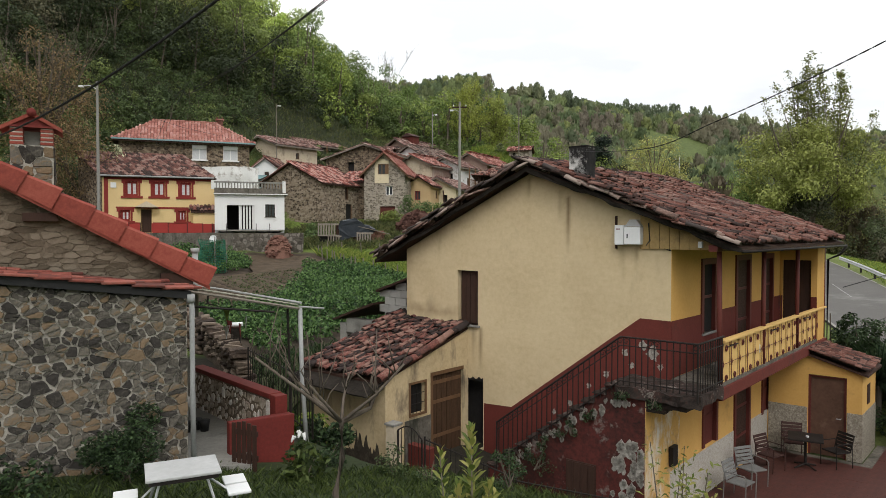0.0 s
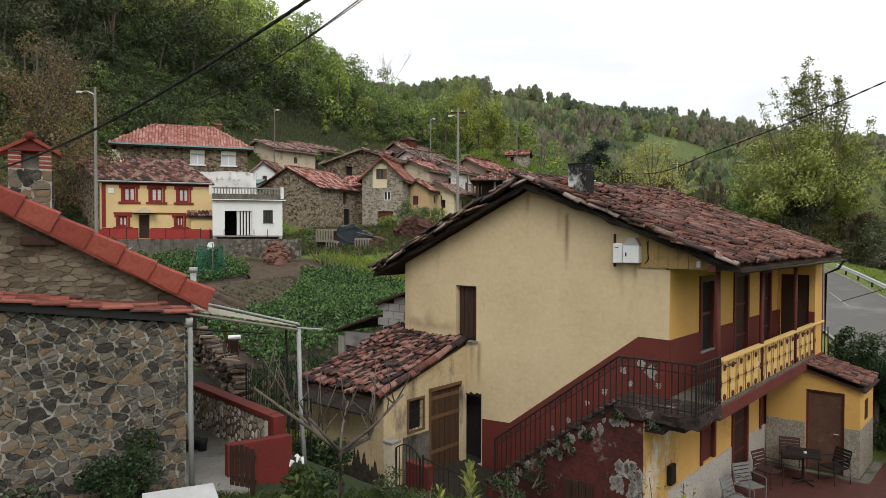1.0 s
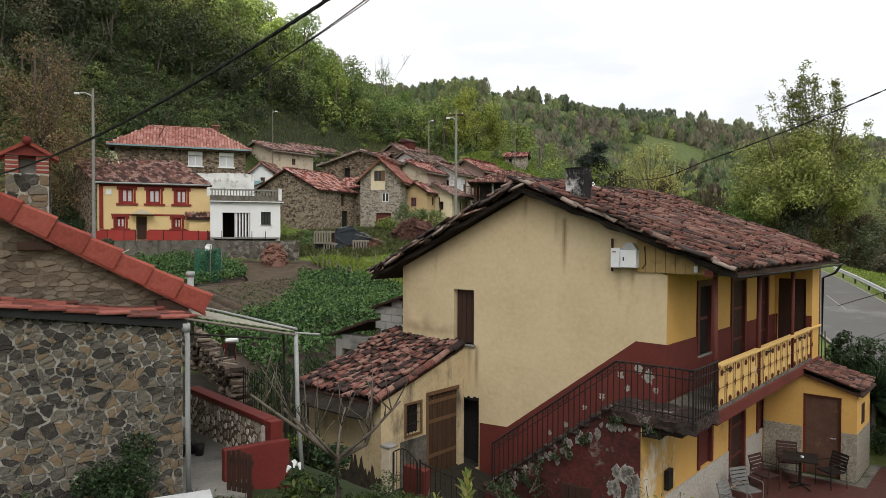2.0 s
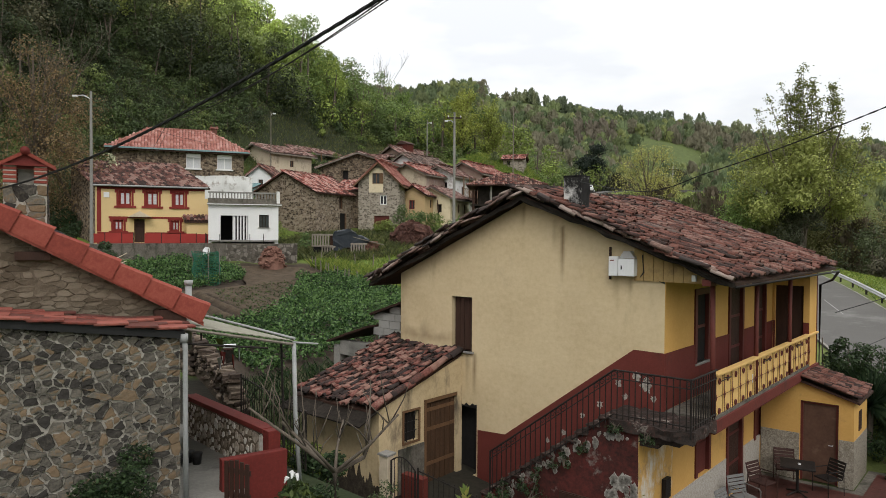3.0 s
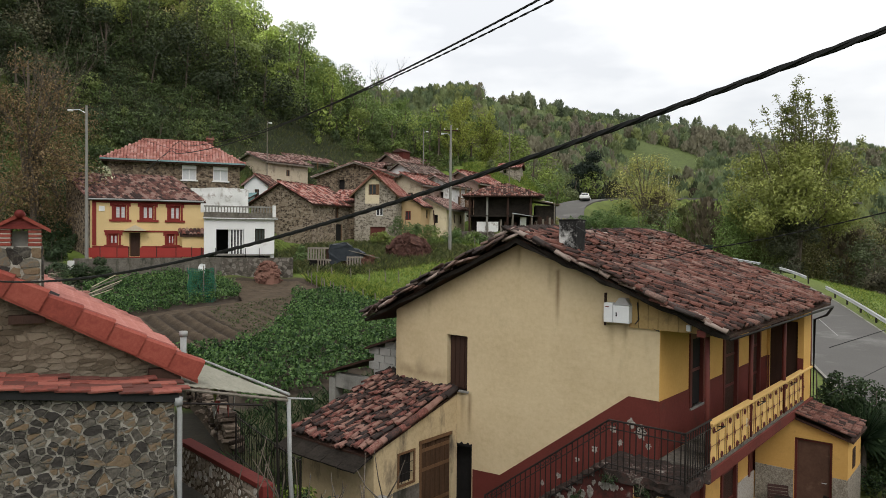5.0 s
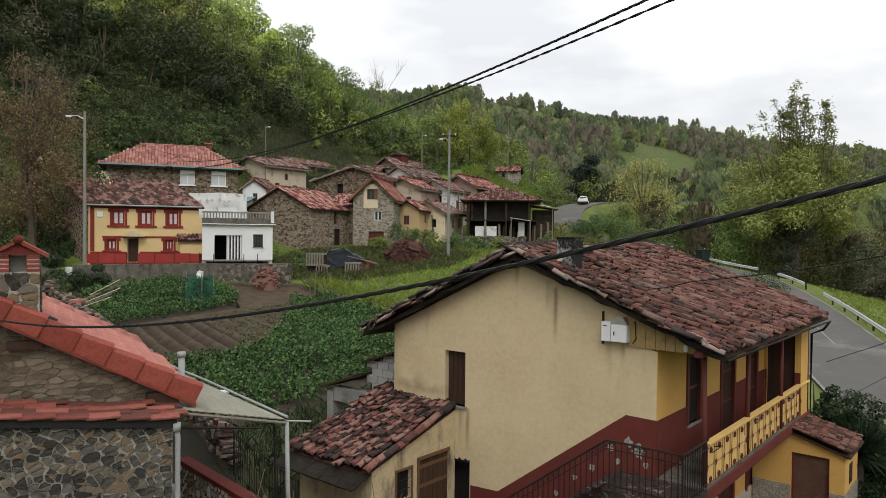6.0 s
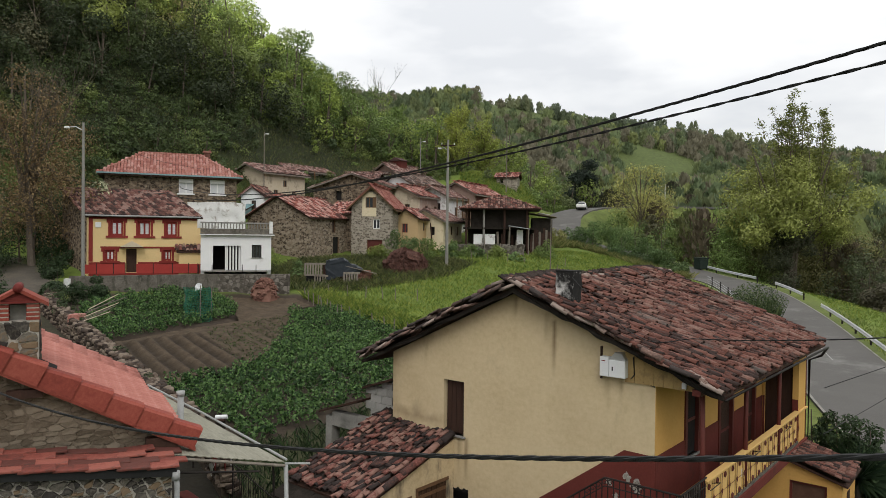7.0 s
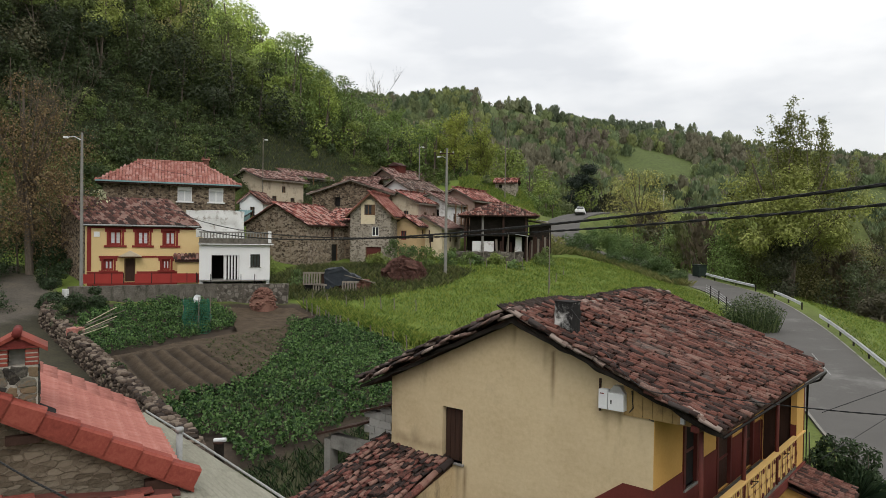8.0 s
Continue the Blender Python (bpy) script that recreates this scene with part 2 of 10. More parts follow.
def tile_arrays(length=0.42, r0=0.095, r1=0.075, thick=0.022, seg=5):
    """One barrel tile: a tapered half shell, lying along y, its lower wide end at y = 0."""
    vs, fs = [], []
    for y, r in ((0.0, r0), (length, r1)):
        for rr in (r, r - thick):
            for i in range(seg + 1):
                a = math.pi * i / seg
                vs.append((rr * math.cos(a), y, rr * math.sin(a) * 0.85))
    k = seg + 1
    o0, i0, o1, i1 = 0, k, 2 * k, 3 * k
    for i in range(seg):
        fs += [(o0 + i, o0 + i + 1, o1 + i + 1, o1 + i), (i0 + i, i1 + i, i1 + i + 1, i0 + i + 1), (o0 + i, i0 + i, i0 + i + 1, o0 + i + 1), (o1 + i, o1 + i + 1, i1 + i + 1, i1 + i)]
    fs += [(o0, o1, i1, i0), (o0 + seg, i0 + seg, i1 + seg, o1 + seg)]
    return np.array(vs), np.array(fs)


def merged(name, base, transforms, mat, parent=None, smooth=False, tints=None):
    """Many copies of one small mesh, joined into one."""
    v, f = base
    ms = np.array([[list(r) for r in m] for m in transforms])
    vh = np.c_[v, np.ones(len(v))]
    out = np.einsum("kij,nj->kni", ms, vh)[:, :, :3].reshape(-1, 3)
    faces = (f[None] + (np.arange(len(ms)) * len(v))[:, None, None]).reshape(-1, f.shape[1])
    tt = None if tints is None else np.repeat(np.asarray(tints), len(v), axis=0)
    return arrays(name, out, faces, mat, parent, smooth, tt)


def data_of(base, name, mat, smooth=True):
    me = bpy.data.meshes.new(name)
    me.from_pydata(base[0].tolist(), [], base[1].tolist())
    me.materials.append(mat)
    if smooth:
        me.shade_smooth()
    return me


def barrel_roof(parent, frame_m, width, height, mat, under_mat, pitch=0.205, step=0.31, jitter=1.0, singles=0, single_from=0, seed=1, sag=0.03, clip=None, size=1.0):
    """Courses of barrel tiles over a sloping bed; the columns from single_from on give separate tiles up to the number singles."""
    rng = random.Random(seed)
    cover, channel = tile_arrays(), tile_arrays(seg=3)
    joined, trough = [], []
    me = data_of(cover, "roof_tile", mat)
    cols, rows = int(width / pitch), int(height / step) + 1
    made = 0
    for i in range(cols + 1):
        for k in range(rows):
            x, y = i * pitch, k * step
            if clip and not clip(x, y):
                continue
            dz = sag * noise.noise(Vector((x * 0.5, y * 0.5, seed)))
            m = frame_m @ pose(x + rng.gauss(0, 0.016) * jitter, y + rng.gauss(0, 0.05) * jitter, 0.08 + dz + abs(rng.gauss(0, 0.014)) * jitter, -4.5 + rng.gauss(0, 2.5) * jitter, rng.gauss(0, 6) * jitter, rng.gauss(0, 5) * jitter) @ Matrix.Diagonal((size * rng.uniform(0.85, 1.08), size * rng.uniform(0.75, 1.0), size * rng.uniform(0.85, 1.15), 1))
            if i >= single_from and made < singles:
                piece("roof_tile", me, parent, m)
                made += 1
            else:
                joined.append(m)
            if i < cols:
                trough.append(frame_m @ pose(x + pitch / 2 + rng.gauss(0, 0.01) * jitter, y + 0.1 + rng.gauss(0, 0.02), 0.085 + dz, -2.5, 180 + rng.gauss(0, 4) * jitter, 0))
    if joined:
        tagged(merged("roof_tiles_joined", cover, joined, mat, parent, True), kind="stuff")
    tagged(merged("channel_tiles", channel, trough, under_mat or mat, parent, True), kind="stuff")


def voronoi_cells(w, h, count, seed, stretch=1.0, relax=1):
    """Convex cells that fill a rectangle, as lists of 2D points."""
    rng = np.random.default_rng(seed)
    pts = rng.random((count, 2)) * (w, h * stretch)
    hs = h * stretch

    def cells():
        out = []
        for i, p in enumerate(pts):
            poly = [np.array(q, float) for q in ((0, 0), (w, 0), (w, hs), (0, hs))]
            d = ((pts - p) ** 2).sum(1)
            for j in np.argsort(d)[1:22]:
                mid, nrm = (p + pts[j]) / 2, pts[j] - p
                res = []
                for a, b in zip(poly, poly[1:] + poly[:1]):
                    da, db = (a - mid) @ nrm, (b - mid) @ nrm
                    if da <= 0:
                        res.append(a)
                    if da * db < 0:
                        res.append(a + (b - a) * da / (da - db))
                poly = res
                if len(poly) < 3:
                    break
            out.append(poly)
        return out

    for _ in range(relax):
        cs = cells()
        pts = np.array([np.mean(c, axis=0) if len(c) > 2 else p for c, p in zip(cs, pts)])
    return [[(q[0], q[1] / stretch) for q in c] for c in cells() if len(c) > 2]


def rubble(parent, m, w, h, count, seed, mat, joint=0.018, proud=0.03, stretch=1.5, keep=None, name="stone", relax=1):
    """Stones of a rubble wall, each its own piece, standing proud of the mortar in the x-z plane (front towards -y)."""
    rng = random.Random(seed)
    for c in voronoi_cells(w, h, count, seed, stretch, relax):
        cx, cz = sum(p[0] for p in c) / len(c), sum(p[1] for p in c) / len(c)
        if keep and not keep(cx, cz):
            continue
        size = max(math.hypot(p[0] - cx, p[1] - cz) for p in c)
        if size < 0.05:
            continue
        s = max(0.3, 1 - joint * rng.uniform(0.6, 1.5) / (size * 0.8))
        ring = []
        k = len(c)
        for i in range(k):
            a, b = c[i], c[(i + 1) % k]
            ln = math.hypot(b[0] - a[0], b[1] - a[1])
            if ln < 0.03:
                ring.append(((a[0] + b[0]) / 2, (a[1] + b[1]) / 2))
                continue
            for f in (0.12, 0.55, 0.88) if ln > 0.14 else (0.12, 0.88):
                ring.append((a[0] + (b[0] - a[0]) * f, a[1] + (b[1] - a[1]) * f))
        ring = [((p[0] - cx) * s + rng.gauss(0, 0.008), (p[1] - cz) * s + rng.gauss(0, 0.008)) for p in ring]
        out = proud * rng.uniform(0.5, 1.3)
        tx, tz = rng.gauss(0, 0.05), rng.gauss(0, 0.05)
        bm = bmesh.new()
        base = [bm.verts.new((p[0], 0.02, p[1])) for p in ring]
        edge = [bm.verts.new((p[0] * 0.97, -out * 0.6 + tx * p[0] + tz * p[1], p[1] * 0.97)) for p in ring]
        top = [bm.verts.new((p[0] * 0.9, -out + tx * p[0] + tz * p[1], p[1] * 0.9)) for p in ring]
        n = len(ring)
        for a, b in ((base, edge), (edge, top)):
            for i in range(n):
                bm.faces.new((a[i], a[(i + 1) % n], b[(i + 1) % n], b[i]))
        bm.faces.new(top)
        part(name, bm, mat, parent, m=m @ Matrix.Translation((cx, 0, cz)))

# ---- materials ----
CREAM = material("cream_render", [(0.50, 0.40, 0.245), (0.56, 0.45, 0.28), (0.60, 0.485, 0.305)], 0.9, 11, 0.9, 0.35, 5.0, stains=(0.44, 0.35, 0.215), stain_scale=1.3, stain_amount=0.18, stretch=(1, 1, 0.8), stain_stretch=(1.6, 1.6, 0.16))
CREAM_GRIMY = material("grimy_cream_render", [(0.40, 0.31, 0.18), (0.52, 0.41, 0.25), (0.58, 0.465, 0.29)], 1.1, 12, 0.9, 0.5, 5.0, stains=(0.15, 0.12, 0.085), stain_scale=1.5, stain_amount=0.5, stain_stretch=(1, 1, 0.35))
CREAM_STAINED = material("stained_cream_render", [(0.49, 0.385, 0.23), (0.565, 0.452, 0.28), (0.62, 0.505, 0.325)], 0.7, 9, 0.9, 0.5, 4.0, stains=(0.45, 0.36, 0.225), stain_scale=0.9, stain_amount=0.3, stain_stretch=(1, 1, 0.5), tint="tint")
OCHRE = material("ochre_paint", [(0.52, 0.30, 0.085), (0.60, 0.36, 0.115)], 1.2, 20, 0.8, 0.15, stains=(0.36, 0.22, 0.08), stain_scale=1.0, stain_amount=0.25)
OXBLOOD = material("oxblood_paint", [(0.098, 0.022, 0.017), (0.14, 0.033, 0.025)], 1.2, 24, 0.75, 0.2, stains=(0.07, 0.025, 0.02), stain_scale=0.9, stain_amount=0.35)
PEELED = material("peeling_paint", [(0.52, 0.31, 0.09), (0.50, 0.30, 0.09), (0.24, 0.17, 0.10)], 2.2, 12, 0.9, 0.8, 8, stains=(0.56, 0.53, 0.46), stain_scale=2.2, stain_amount=0.78, stain_stretch=(1, 1, 0.5))
LANDING = material("crumbling_landing", [(0.012, 0.01, 0.009), (0.035, 0.026, 0.022), (0.065, 0.024, 0.019)], 4.0, 18, 0.95, 0.9, 9, stains=(0.28, 0.26, 0.23), stain_scale=4.0, stain_amount=0.34)
EAVE = material("dark_eave_sheet", [(0.014, 0.012, 0.01), (0.038, 0.032, 0.027)], 2.0, 16, 1.0, 0.6, spec=0.05)
TILE_SHED = material("dark_red_clay_tile", [(0.035, 0.026, 0.024), (0.085, 0.042, 0.034), (0.15, 0.052, 0.042), (0.22, 0.125, 0.10)], 3.0, 24, 0.9, 0.5, vary=0.6)
REDPEEL = material("peeling_red_paint", [(0.016, 0.012, 0.01), (0.05, 0.017, 0.014), (0.085, 0.022, 0.018), (0.105, 0.027, 0.022)], 1.3, 14, 0.85, 0.5, 7, stains=(0.26, 0.24, 0.215), stain_scale=1.8, stain_amount=0.27)
OCHRE_PANEL = material("light_ochre_panel", [(0.58, 0.37, 0.13), (0.66, 0.44, 0.17)], 2.0, 18, 0.7, 0.1)
TILE = material("weathered_clay_tile", [(0.034, 0.023, 0.02), (0.09, 0.04, 0.031), (0.14, 0.057, 0.043), (0.185, 0.112, 0.09)], 1.3, 26, 0.9, 0.7, 20, vary=0.34, stains=(0.10, 0.088, 0.078), stain_scale=0.8, stain_amount=0.45)
TILE_DARK = material("lichened_clay_tile", [(0.045, 0.036, 0.033), (0.105, 0.07, 0.059), (0.165, 0.10, 0.08), (0.26, 0.205, 0.175)], 3, 26, 0.95, 0.6, 20, vary=0.6)
TILE_RED = material("red_clay_tile", [(0.16, 0.034, 0.024), (0.235, 0.052, 0.036), (0.29, 0.08, 0.056)], 1.8, 22, 0.7, 0.25, vary=0.3, stains=(0.15, 0.06, 0.045), stain_scale=1.2, stain_amount=0.3)
TILE_EDGE = material("worn_red_tile", [(0.10, 0.036, 0.028), (0.19, 0.05, 0.037), (0.26, 0.085, 0.063)], 2.4, 22, 0.8, 0.4, vary=0.55, stains=(0.07, 0.05, 0.042), stain_scale=2.0, stain_amount=0.4)
TILE_PINK = material("faded_red_tile", [(0.29, 0.107, 0.085), (0.38, 0.155, 0.125), (0.46, 0.23, 0.195)], 0.8, 14, 0.75, 0.2, vary=0.1)
TILE_MID = material("old_red_tile", [(0.055, 0.032, 0.028), (0.145, 0.056, 0.044), (0.22, 0.083, 0.064), (0.30, 0.19, 0.155)], 1.6, 14, 0.9, 0.4, vary=0.65, stains=(0.08, 0.066, 0.057), stain_scale=0.8, stain_amount=0.5)
TILE_RUST = material("rusty_red_tile", [(0.075, 0.037, 0.031), (0.21, 0.066, 0.053), (0.30, 0.098, 0.078), (0.44, 0.27, 0.23)], 1.8, 12, 0.9, 0.4, vary=0.55)
TILE_OLD = material("dark_brown_tile", [(0.04, 0.027, 0.024), (0.095, 0.045, 0.037), (0.15, 0.066, 0.053), (0.24, 0.155, 0.13)], 1.6, 14, 0.9, 0.4, vary=0.5)
# channel tiles, much darker than the cover tiles over them
TROUGH = material("dark_tile_trough", [(0.022, 0.018, 0.016), (0.055, 0.04, 0.033)], 2, 20, 0.95, 0.4, vary=0.3)
TILE_NEW = material("orange_red_tile", [(0.15, 0.05, 0.04), (0.26, 0.085, 0.066), (0.38, 0.2, 0.165)], 1.2, 10, 0.75, 0.2, vary=0.35)
TILE_PINKRED = material("pale_red_tile", [(0.27, 0.10, 0.08), (0.37, 0.165, 0.135), (0.47, 0.27, 0.235)], 1.2, 10, 0.75, 0.2, vary=0.3)
TILE_BROWN = material("brown_red_tile", [(0.07, 0.042, 0.037), (0.16, 0.083, 0.069), (0.23, 0.125, 0.106), (0.34, 0.245, 0.215)], 1.6, 14, 0.9, 0.4, vary=0.5)
BRICKPINK = material("pinkish_brick_render", [(0.22, 0.15, 0.12), (0.34, 0.24, 0.195), (0.44, 0.34, 0.285)], 1.1, 9, 0.9, 0.4, stains=(0.42, 0.37, 0.32), stain_scale=0.9, stain_amount=0.4)
WOOD_DARK = material("dark_wood", [(0.025, 0.014, 0.011), (0.06, 0.03, 0.02)], 2, 30, 0.7, 0.3, stretch=(6, 6, 1))
WOOD_BROWN = material("brown_wood", [(0.10, 0.055, 0.028), (0.17, 0.095, 0.05)], 2, 30, 0.7, 0.3, stretch=(7, 7, 1))
DOOR_OLD = material("old_plank", [(0.035, 0.02, 0.012), (0.095, 0.052, 0.028)], 2, 24, 0.85, 0.4, stretch=(5, 5, 0.7))
WOOD_GREY = material("grey_wood", [(0.12, 0.105, 0.085), (0.24, 0.21, 0.175)], 2, 30, 0.9, 0.4, stretch=(6, 6, 1))
RED_WOOD = material("red_brown_paint", [(0.085, 0.022, 0.018), (0.12, 0.032, 0.025)], 2, 30, 0.55, 0.15)
IRON = material("black_iron", [(0.015, 0.014, 0.014), (0.035, 0.028, 0.024)], 5, 40, 0.6, 0.2, metal=0.4)
STONE = material("field_stone", [(0.04, 0.036, 0.032), (0.075, 0.067, 0.056), (0.11, 0.10, 0.083), (0.145, 0.13, 0.105), (0.175, 0.125, 0.078)], 6.0, 30, 0.9, 1.2, 18, vary=0.55)
SCHIST = material("rubble_stone", [(0.085, 0.066, 0.046), (0.135, 0.108, 0.078), (0.19, 0.155, 0.115)], 2.2, 20, 0.95, 0.7, 14, vary=0.45)
MORTAR = material("mortar", [(0.24, 0.222, 0.19), (0.46, 0.43, 0.375)], 2, 30, 0.95, 0.5, 25)
MORTAR_BROWN = material("brown_mortar", [(0.11, 0.087, 0.062), (0.17, 0.135, 0.10)], 2, 30, 0.95, 0.6, 20)
FARSTONE = material("brown_rubble", [(0.05, 0.036, 0.026), (0.12, 0.085, 0.058), (0.19, 0.14, 0.095), (0.27, 0.21, 0.15)], 3.2, 9, 0.95, 0.8, 4, stretch=(1, 1, 1.5), stones=4.6, joint=(0.15, 0.12, 0.09))
FARSTONE_GREY = material("grey_rubble", [(0.14, 0.118, 0.09), (0.26, 0.225, 0.178), (0.37, 0.325, 0.265)], 3.0, 9, 0.95, 0.8, 4, stretch=(1, 1, 1.5), stones=4.6, joint=(0.34, 0.30, 0.25))
BARN_STONE = material("pale_jointed_rubble", [(0.065, 0.048, 0.035), (0.145, 0.108, 0.077), (0.22, 0.168, 0.12), (0.32, 0.26, 0.20)], 3.2, 9, 0.95, 0.8, 4, stretch=(1, 1, 1.5), stones=4.2, joint=(0.25, 0.205, 0.155))
GARDEN_STONE = material("garden_wall_stone", [(0.06, 0.052, 0.042), (0.13, 0.115, 0.095), (0.20, 0.18, 0.155)], 2.5, 9, 0.95, 0.8, 4, stones=3.6, joint=(0.09, 0.08, 0.066))
CONCRETE_OLD = material("mossy_old_concrete", [(0.05, 0.045, 0.037), (0.12, 0.108, 0.09), (0.20, 0.18, 0.155)], 1.4, 12, 0.95, 0.6, stains=(0.03, 0.032, 0.022), stain_scale=1.5, stain_amount=0.55, stain_stretch=(1, 1, 0.4))
CONCRETE = material("weathered_concrete", [(0.17, 0.165, 0.15), (0.28, 0.27, 0.245)], 1.2, 18, 0.9, 0.35, stains=(0.10, 0.095, 0.085), stain_scale=0.8, stain_amount=0.4)
BLOCK = material("concrete_block", [(0.24, 0.235, 0.22), (0.33, 0.32, 0.30)], 2, 30, 0.95, 0.4, vary=0.2)
SHEET = material("fibre_cement_sheet", [(0.17, 0.165, 0.125), (0.29, 0.28, 0.225)], 1.2, 12, 0.85, 0.2, stains=(0.14, 0.135, 0.105), stain_scale=0.9, stain_amount=0.5, stretch=(3, 0.6, 1))
DADO = material("stone_chip_dado", [(0.24, 0.215, 0.18), (0.40, 0.37, 0.32), (0.52, 0.49, 0.44)], 20, 45, 0.8, 0.4, 40)
DADO_PORCH = material("speckled_stone_dado", [(0.09, 0.075, 0.055), (0.25, 0.22, 0.175), (0.46, 0.42, 0.35)], 22, 60, 0.8, 0.5, 40)
PAVING = material("red_terrace_paving", [(0.045, 0.02, 0.017), (0.115, 0.04, 0.031)], 1.0, 12, 0.6, 0.2, stains=(0.06, 0.042, 0.035), stain_scale=1.2, stain_amount=0.5, coords="Object")
WHITE = material("white_paint", [(0.66, 0.66, 0.65), (0.76, 0.76, 0.75)], 1.0, 16, 0.7, 0.15, stains=(0.50, 0.49, 0.46), stain_scale=0.8, stain_amount=0.2)
WHITE_OLD = material("worn_whitewash", [(0.60, 0.60, 0.585), (0.76, 0.76, 0.745)], 1.4, 16, 0.9, 0.4, stains=(0.22, 0.185, 0.14), stain_scale=1.6, stain_amount=0.5)
PLASTIC = material("white_plastic", [(0.62, 0.63, 0.63), (0.70, 0.71, 0.71)], 2, 20, 0.45, 0.05)
TABLETOP = material("greyed_table_sheet", [(0.33, 0.335, 0.33), (0.44, 0.445, 0.44)], 2, 14, 0.55, 0.1, stains=(0.26, 0.25, 0.23), stain_scale=2.0, stain_amount=0.3)
PALE_YELLOW = material("pale_yellow_paint", [(0.60, 0.44, 0.21), (0.67, 0.50, 0.26)], 0.7, 12, 0.85, 0.1, stains=(0.52, 0.38, 0.19), stain_scale=0.5, stain_amount=0.25)
RED_TRIM = material("dark_red_trim", [(0.17, 0.022, 0.018), (0.22, 0.032, 0.026)], 1.2, 20, 0.7, 0.1)
RED_WALL = material("red_painted_wall", [(0.10, 0.018, 0.015), (0.175, 0.03, 0.024)], 1.3, 20, 0.7, 0.2, stains=(0.15, 0.03, 0.025), stain_scale=1.4, stain_amount=0.3)
CREAM_PLASTER = material("pale_cream_plaster", [(0.56, 0.475, 0.32), (0.68, 0.59, 0.42)], 1.0, 9, 0.9, 0.25, stains=(0.36, 0.29, 0.19), stain_scale=0.9, stain_amount=0.4)
BEIGE = material("beige_render", [(0.44, 0.365, 0.265), (0.60, 0.515, 0.39)], 0.7, 9, 0.9, 0.25, stains=(0.22, 0.175, 0.13), stain_scale=0.7, stain_amount=0.5)
ORANGE = material("orange_render", [(0.45, 0.31, 0.16), (0.53, 0.39, 0.23)], 0.7, 9, 0.9, 0.2, stains=(0.38, 0.27, 0.16), stain_scale=0.8, stain_amount=0.35)
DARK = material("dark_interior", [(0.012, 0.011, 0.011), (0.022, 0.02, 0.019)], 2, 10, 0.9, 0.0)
GLASS = material("window_glass", [(0.03, 0.033, 0.037), (0.06, 0.065, 0.07)], 1.5, 5, 0.08, 0.0, spec=0.8)
CURTAIN = material("white_curtain", [(0.45, 0.46, 0.47), (0.62, 0.63, 0.64)], 6, 30, 0.9, 0.1, stretch=(6, 1, 1))
METAL = material("galvanised_steel", [(0.42, 0.43, 0.44), (0.55, 0.56, 0.57)], 2, 25, 0.4, 0.05, metal=0.7)
RAIL_ZINC = material("pale_zinc_rail", [(0.42, 0.43, 0.43), (0.58, 0.59, 0.59)], 2, 25, 0.5, 0.05, metal=0.15)
PIPE = material("white_grey_pipe", [(0.24, 0.245, 0.24), (0.36, 0.365, 0.36)], 2, 20, 0.5, 0.1, stains=(0.2, 0.19, 0.17), stain_scale=2, stain_amount=0.3)
TEAL = material("blue_green_gutter", [(0.16, 0.27, 0.28), (0.22, 0.34, 0.35)], 2, 20, 0.5, 0.05)
ASPHALT = material("worn_asphalt", [(0.08, 0.076, 0.07), (0.113, 0.107, 0.10)], 0.35, 30, 0.85, 0.2, stains=(0.16, 0.155, 0.145), stain_scale=0.25, stain_amount=0.4)
MARKING = material("road_paint", [(0.17, 0.165, 0.155), (0.32, 0.315, 0.30)], 4, 30, 0.7, 0.1)
EDGE = material("pale_concrete_edge", [(0.17, 0.165, 0.145), (0.26, 0.25, 0.225)], 1.5, 20, 0.9, 0.3, stains=(0.11, 0.12, 0.07), stain_scale=0.8, stain_amount=0.6)
SOIL = material("tilled_soil", [(0.034, 0.025, 0.017), (0.06, 0.046, 0.032), (0.092, 0.072, 0.053)], 1.6, 14, 0.95, 1.0, 9)
SOIL_BED_MAT = material("furrowed_soil", [(0.032, 0.023, 0.015), (0.058, 0.042, 0.027), (0.088, 0.066, 0.044)], 1.6, 14, 0.95, 1.0, 9, tint="tint")
FENCE_RED = material("bright_red_panel", [(0.26, 0.03, 0.025), (0.33, 0.042, 0.034)], 1.2, 20, 0.6, 0.1)
BARK = material("bark", [(0.07, 0.055, 0.042), (0.15, 0.125, 0.10)], 4, 25, 0.95, 0.6, stretch=(3, 3, 0.7))
BARK_PALE = material("pale_bark", [(0.13, 0.11, 0.09), (0.23, 0.20, 0.165)], 4, 25, 0.95, 0.5, stretch=(3, 3, 0.7))
CABLE = material("black_cable", [(0.012, 0.012, 0.012), (0.025, 0.025, 0.025)], 5, 40, 0.6, 0.0)
TARP = material("dark_blue_tarpaulin", [(0.018, 0.022, 0.028), (0.04, 0.046, 0.055)], 3, 15, 0.4, 0.4)
NET = material("green_netting", [(0.02, 0.10, 0.06), (0.035, 0.15, 0.09)], 3, 20, 0.7, 0.2)
NET_DARK = material("dark_green_plastic", [(0.012, 0.02, 0.016), (0.022, 0.034, 0.027)], 2, 14, 0.5, 0.1)
RUST = material("old_red_brick", [(0.12, 0.055, 0.042), (0.22, 0.12, 0.09)], 3, 14, 0.95, 0.6, vary=0.4)
LEAF_FAR = leaf_material("woodland_leaves", [(1.2, 1.2, 1.2), (1.7, 1.7, 1.7), (2.1, 2.1, 2.1)], "tint")
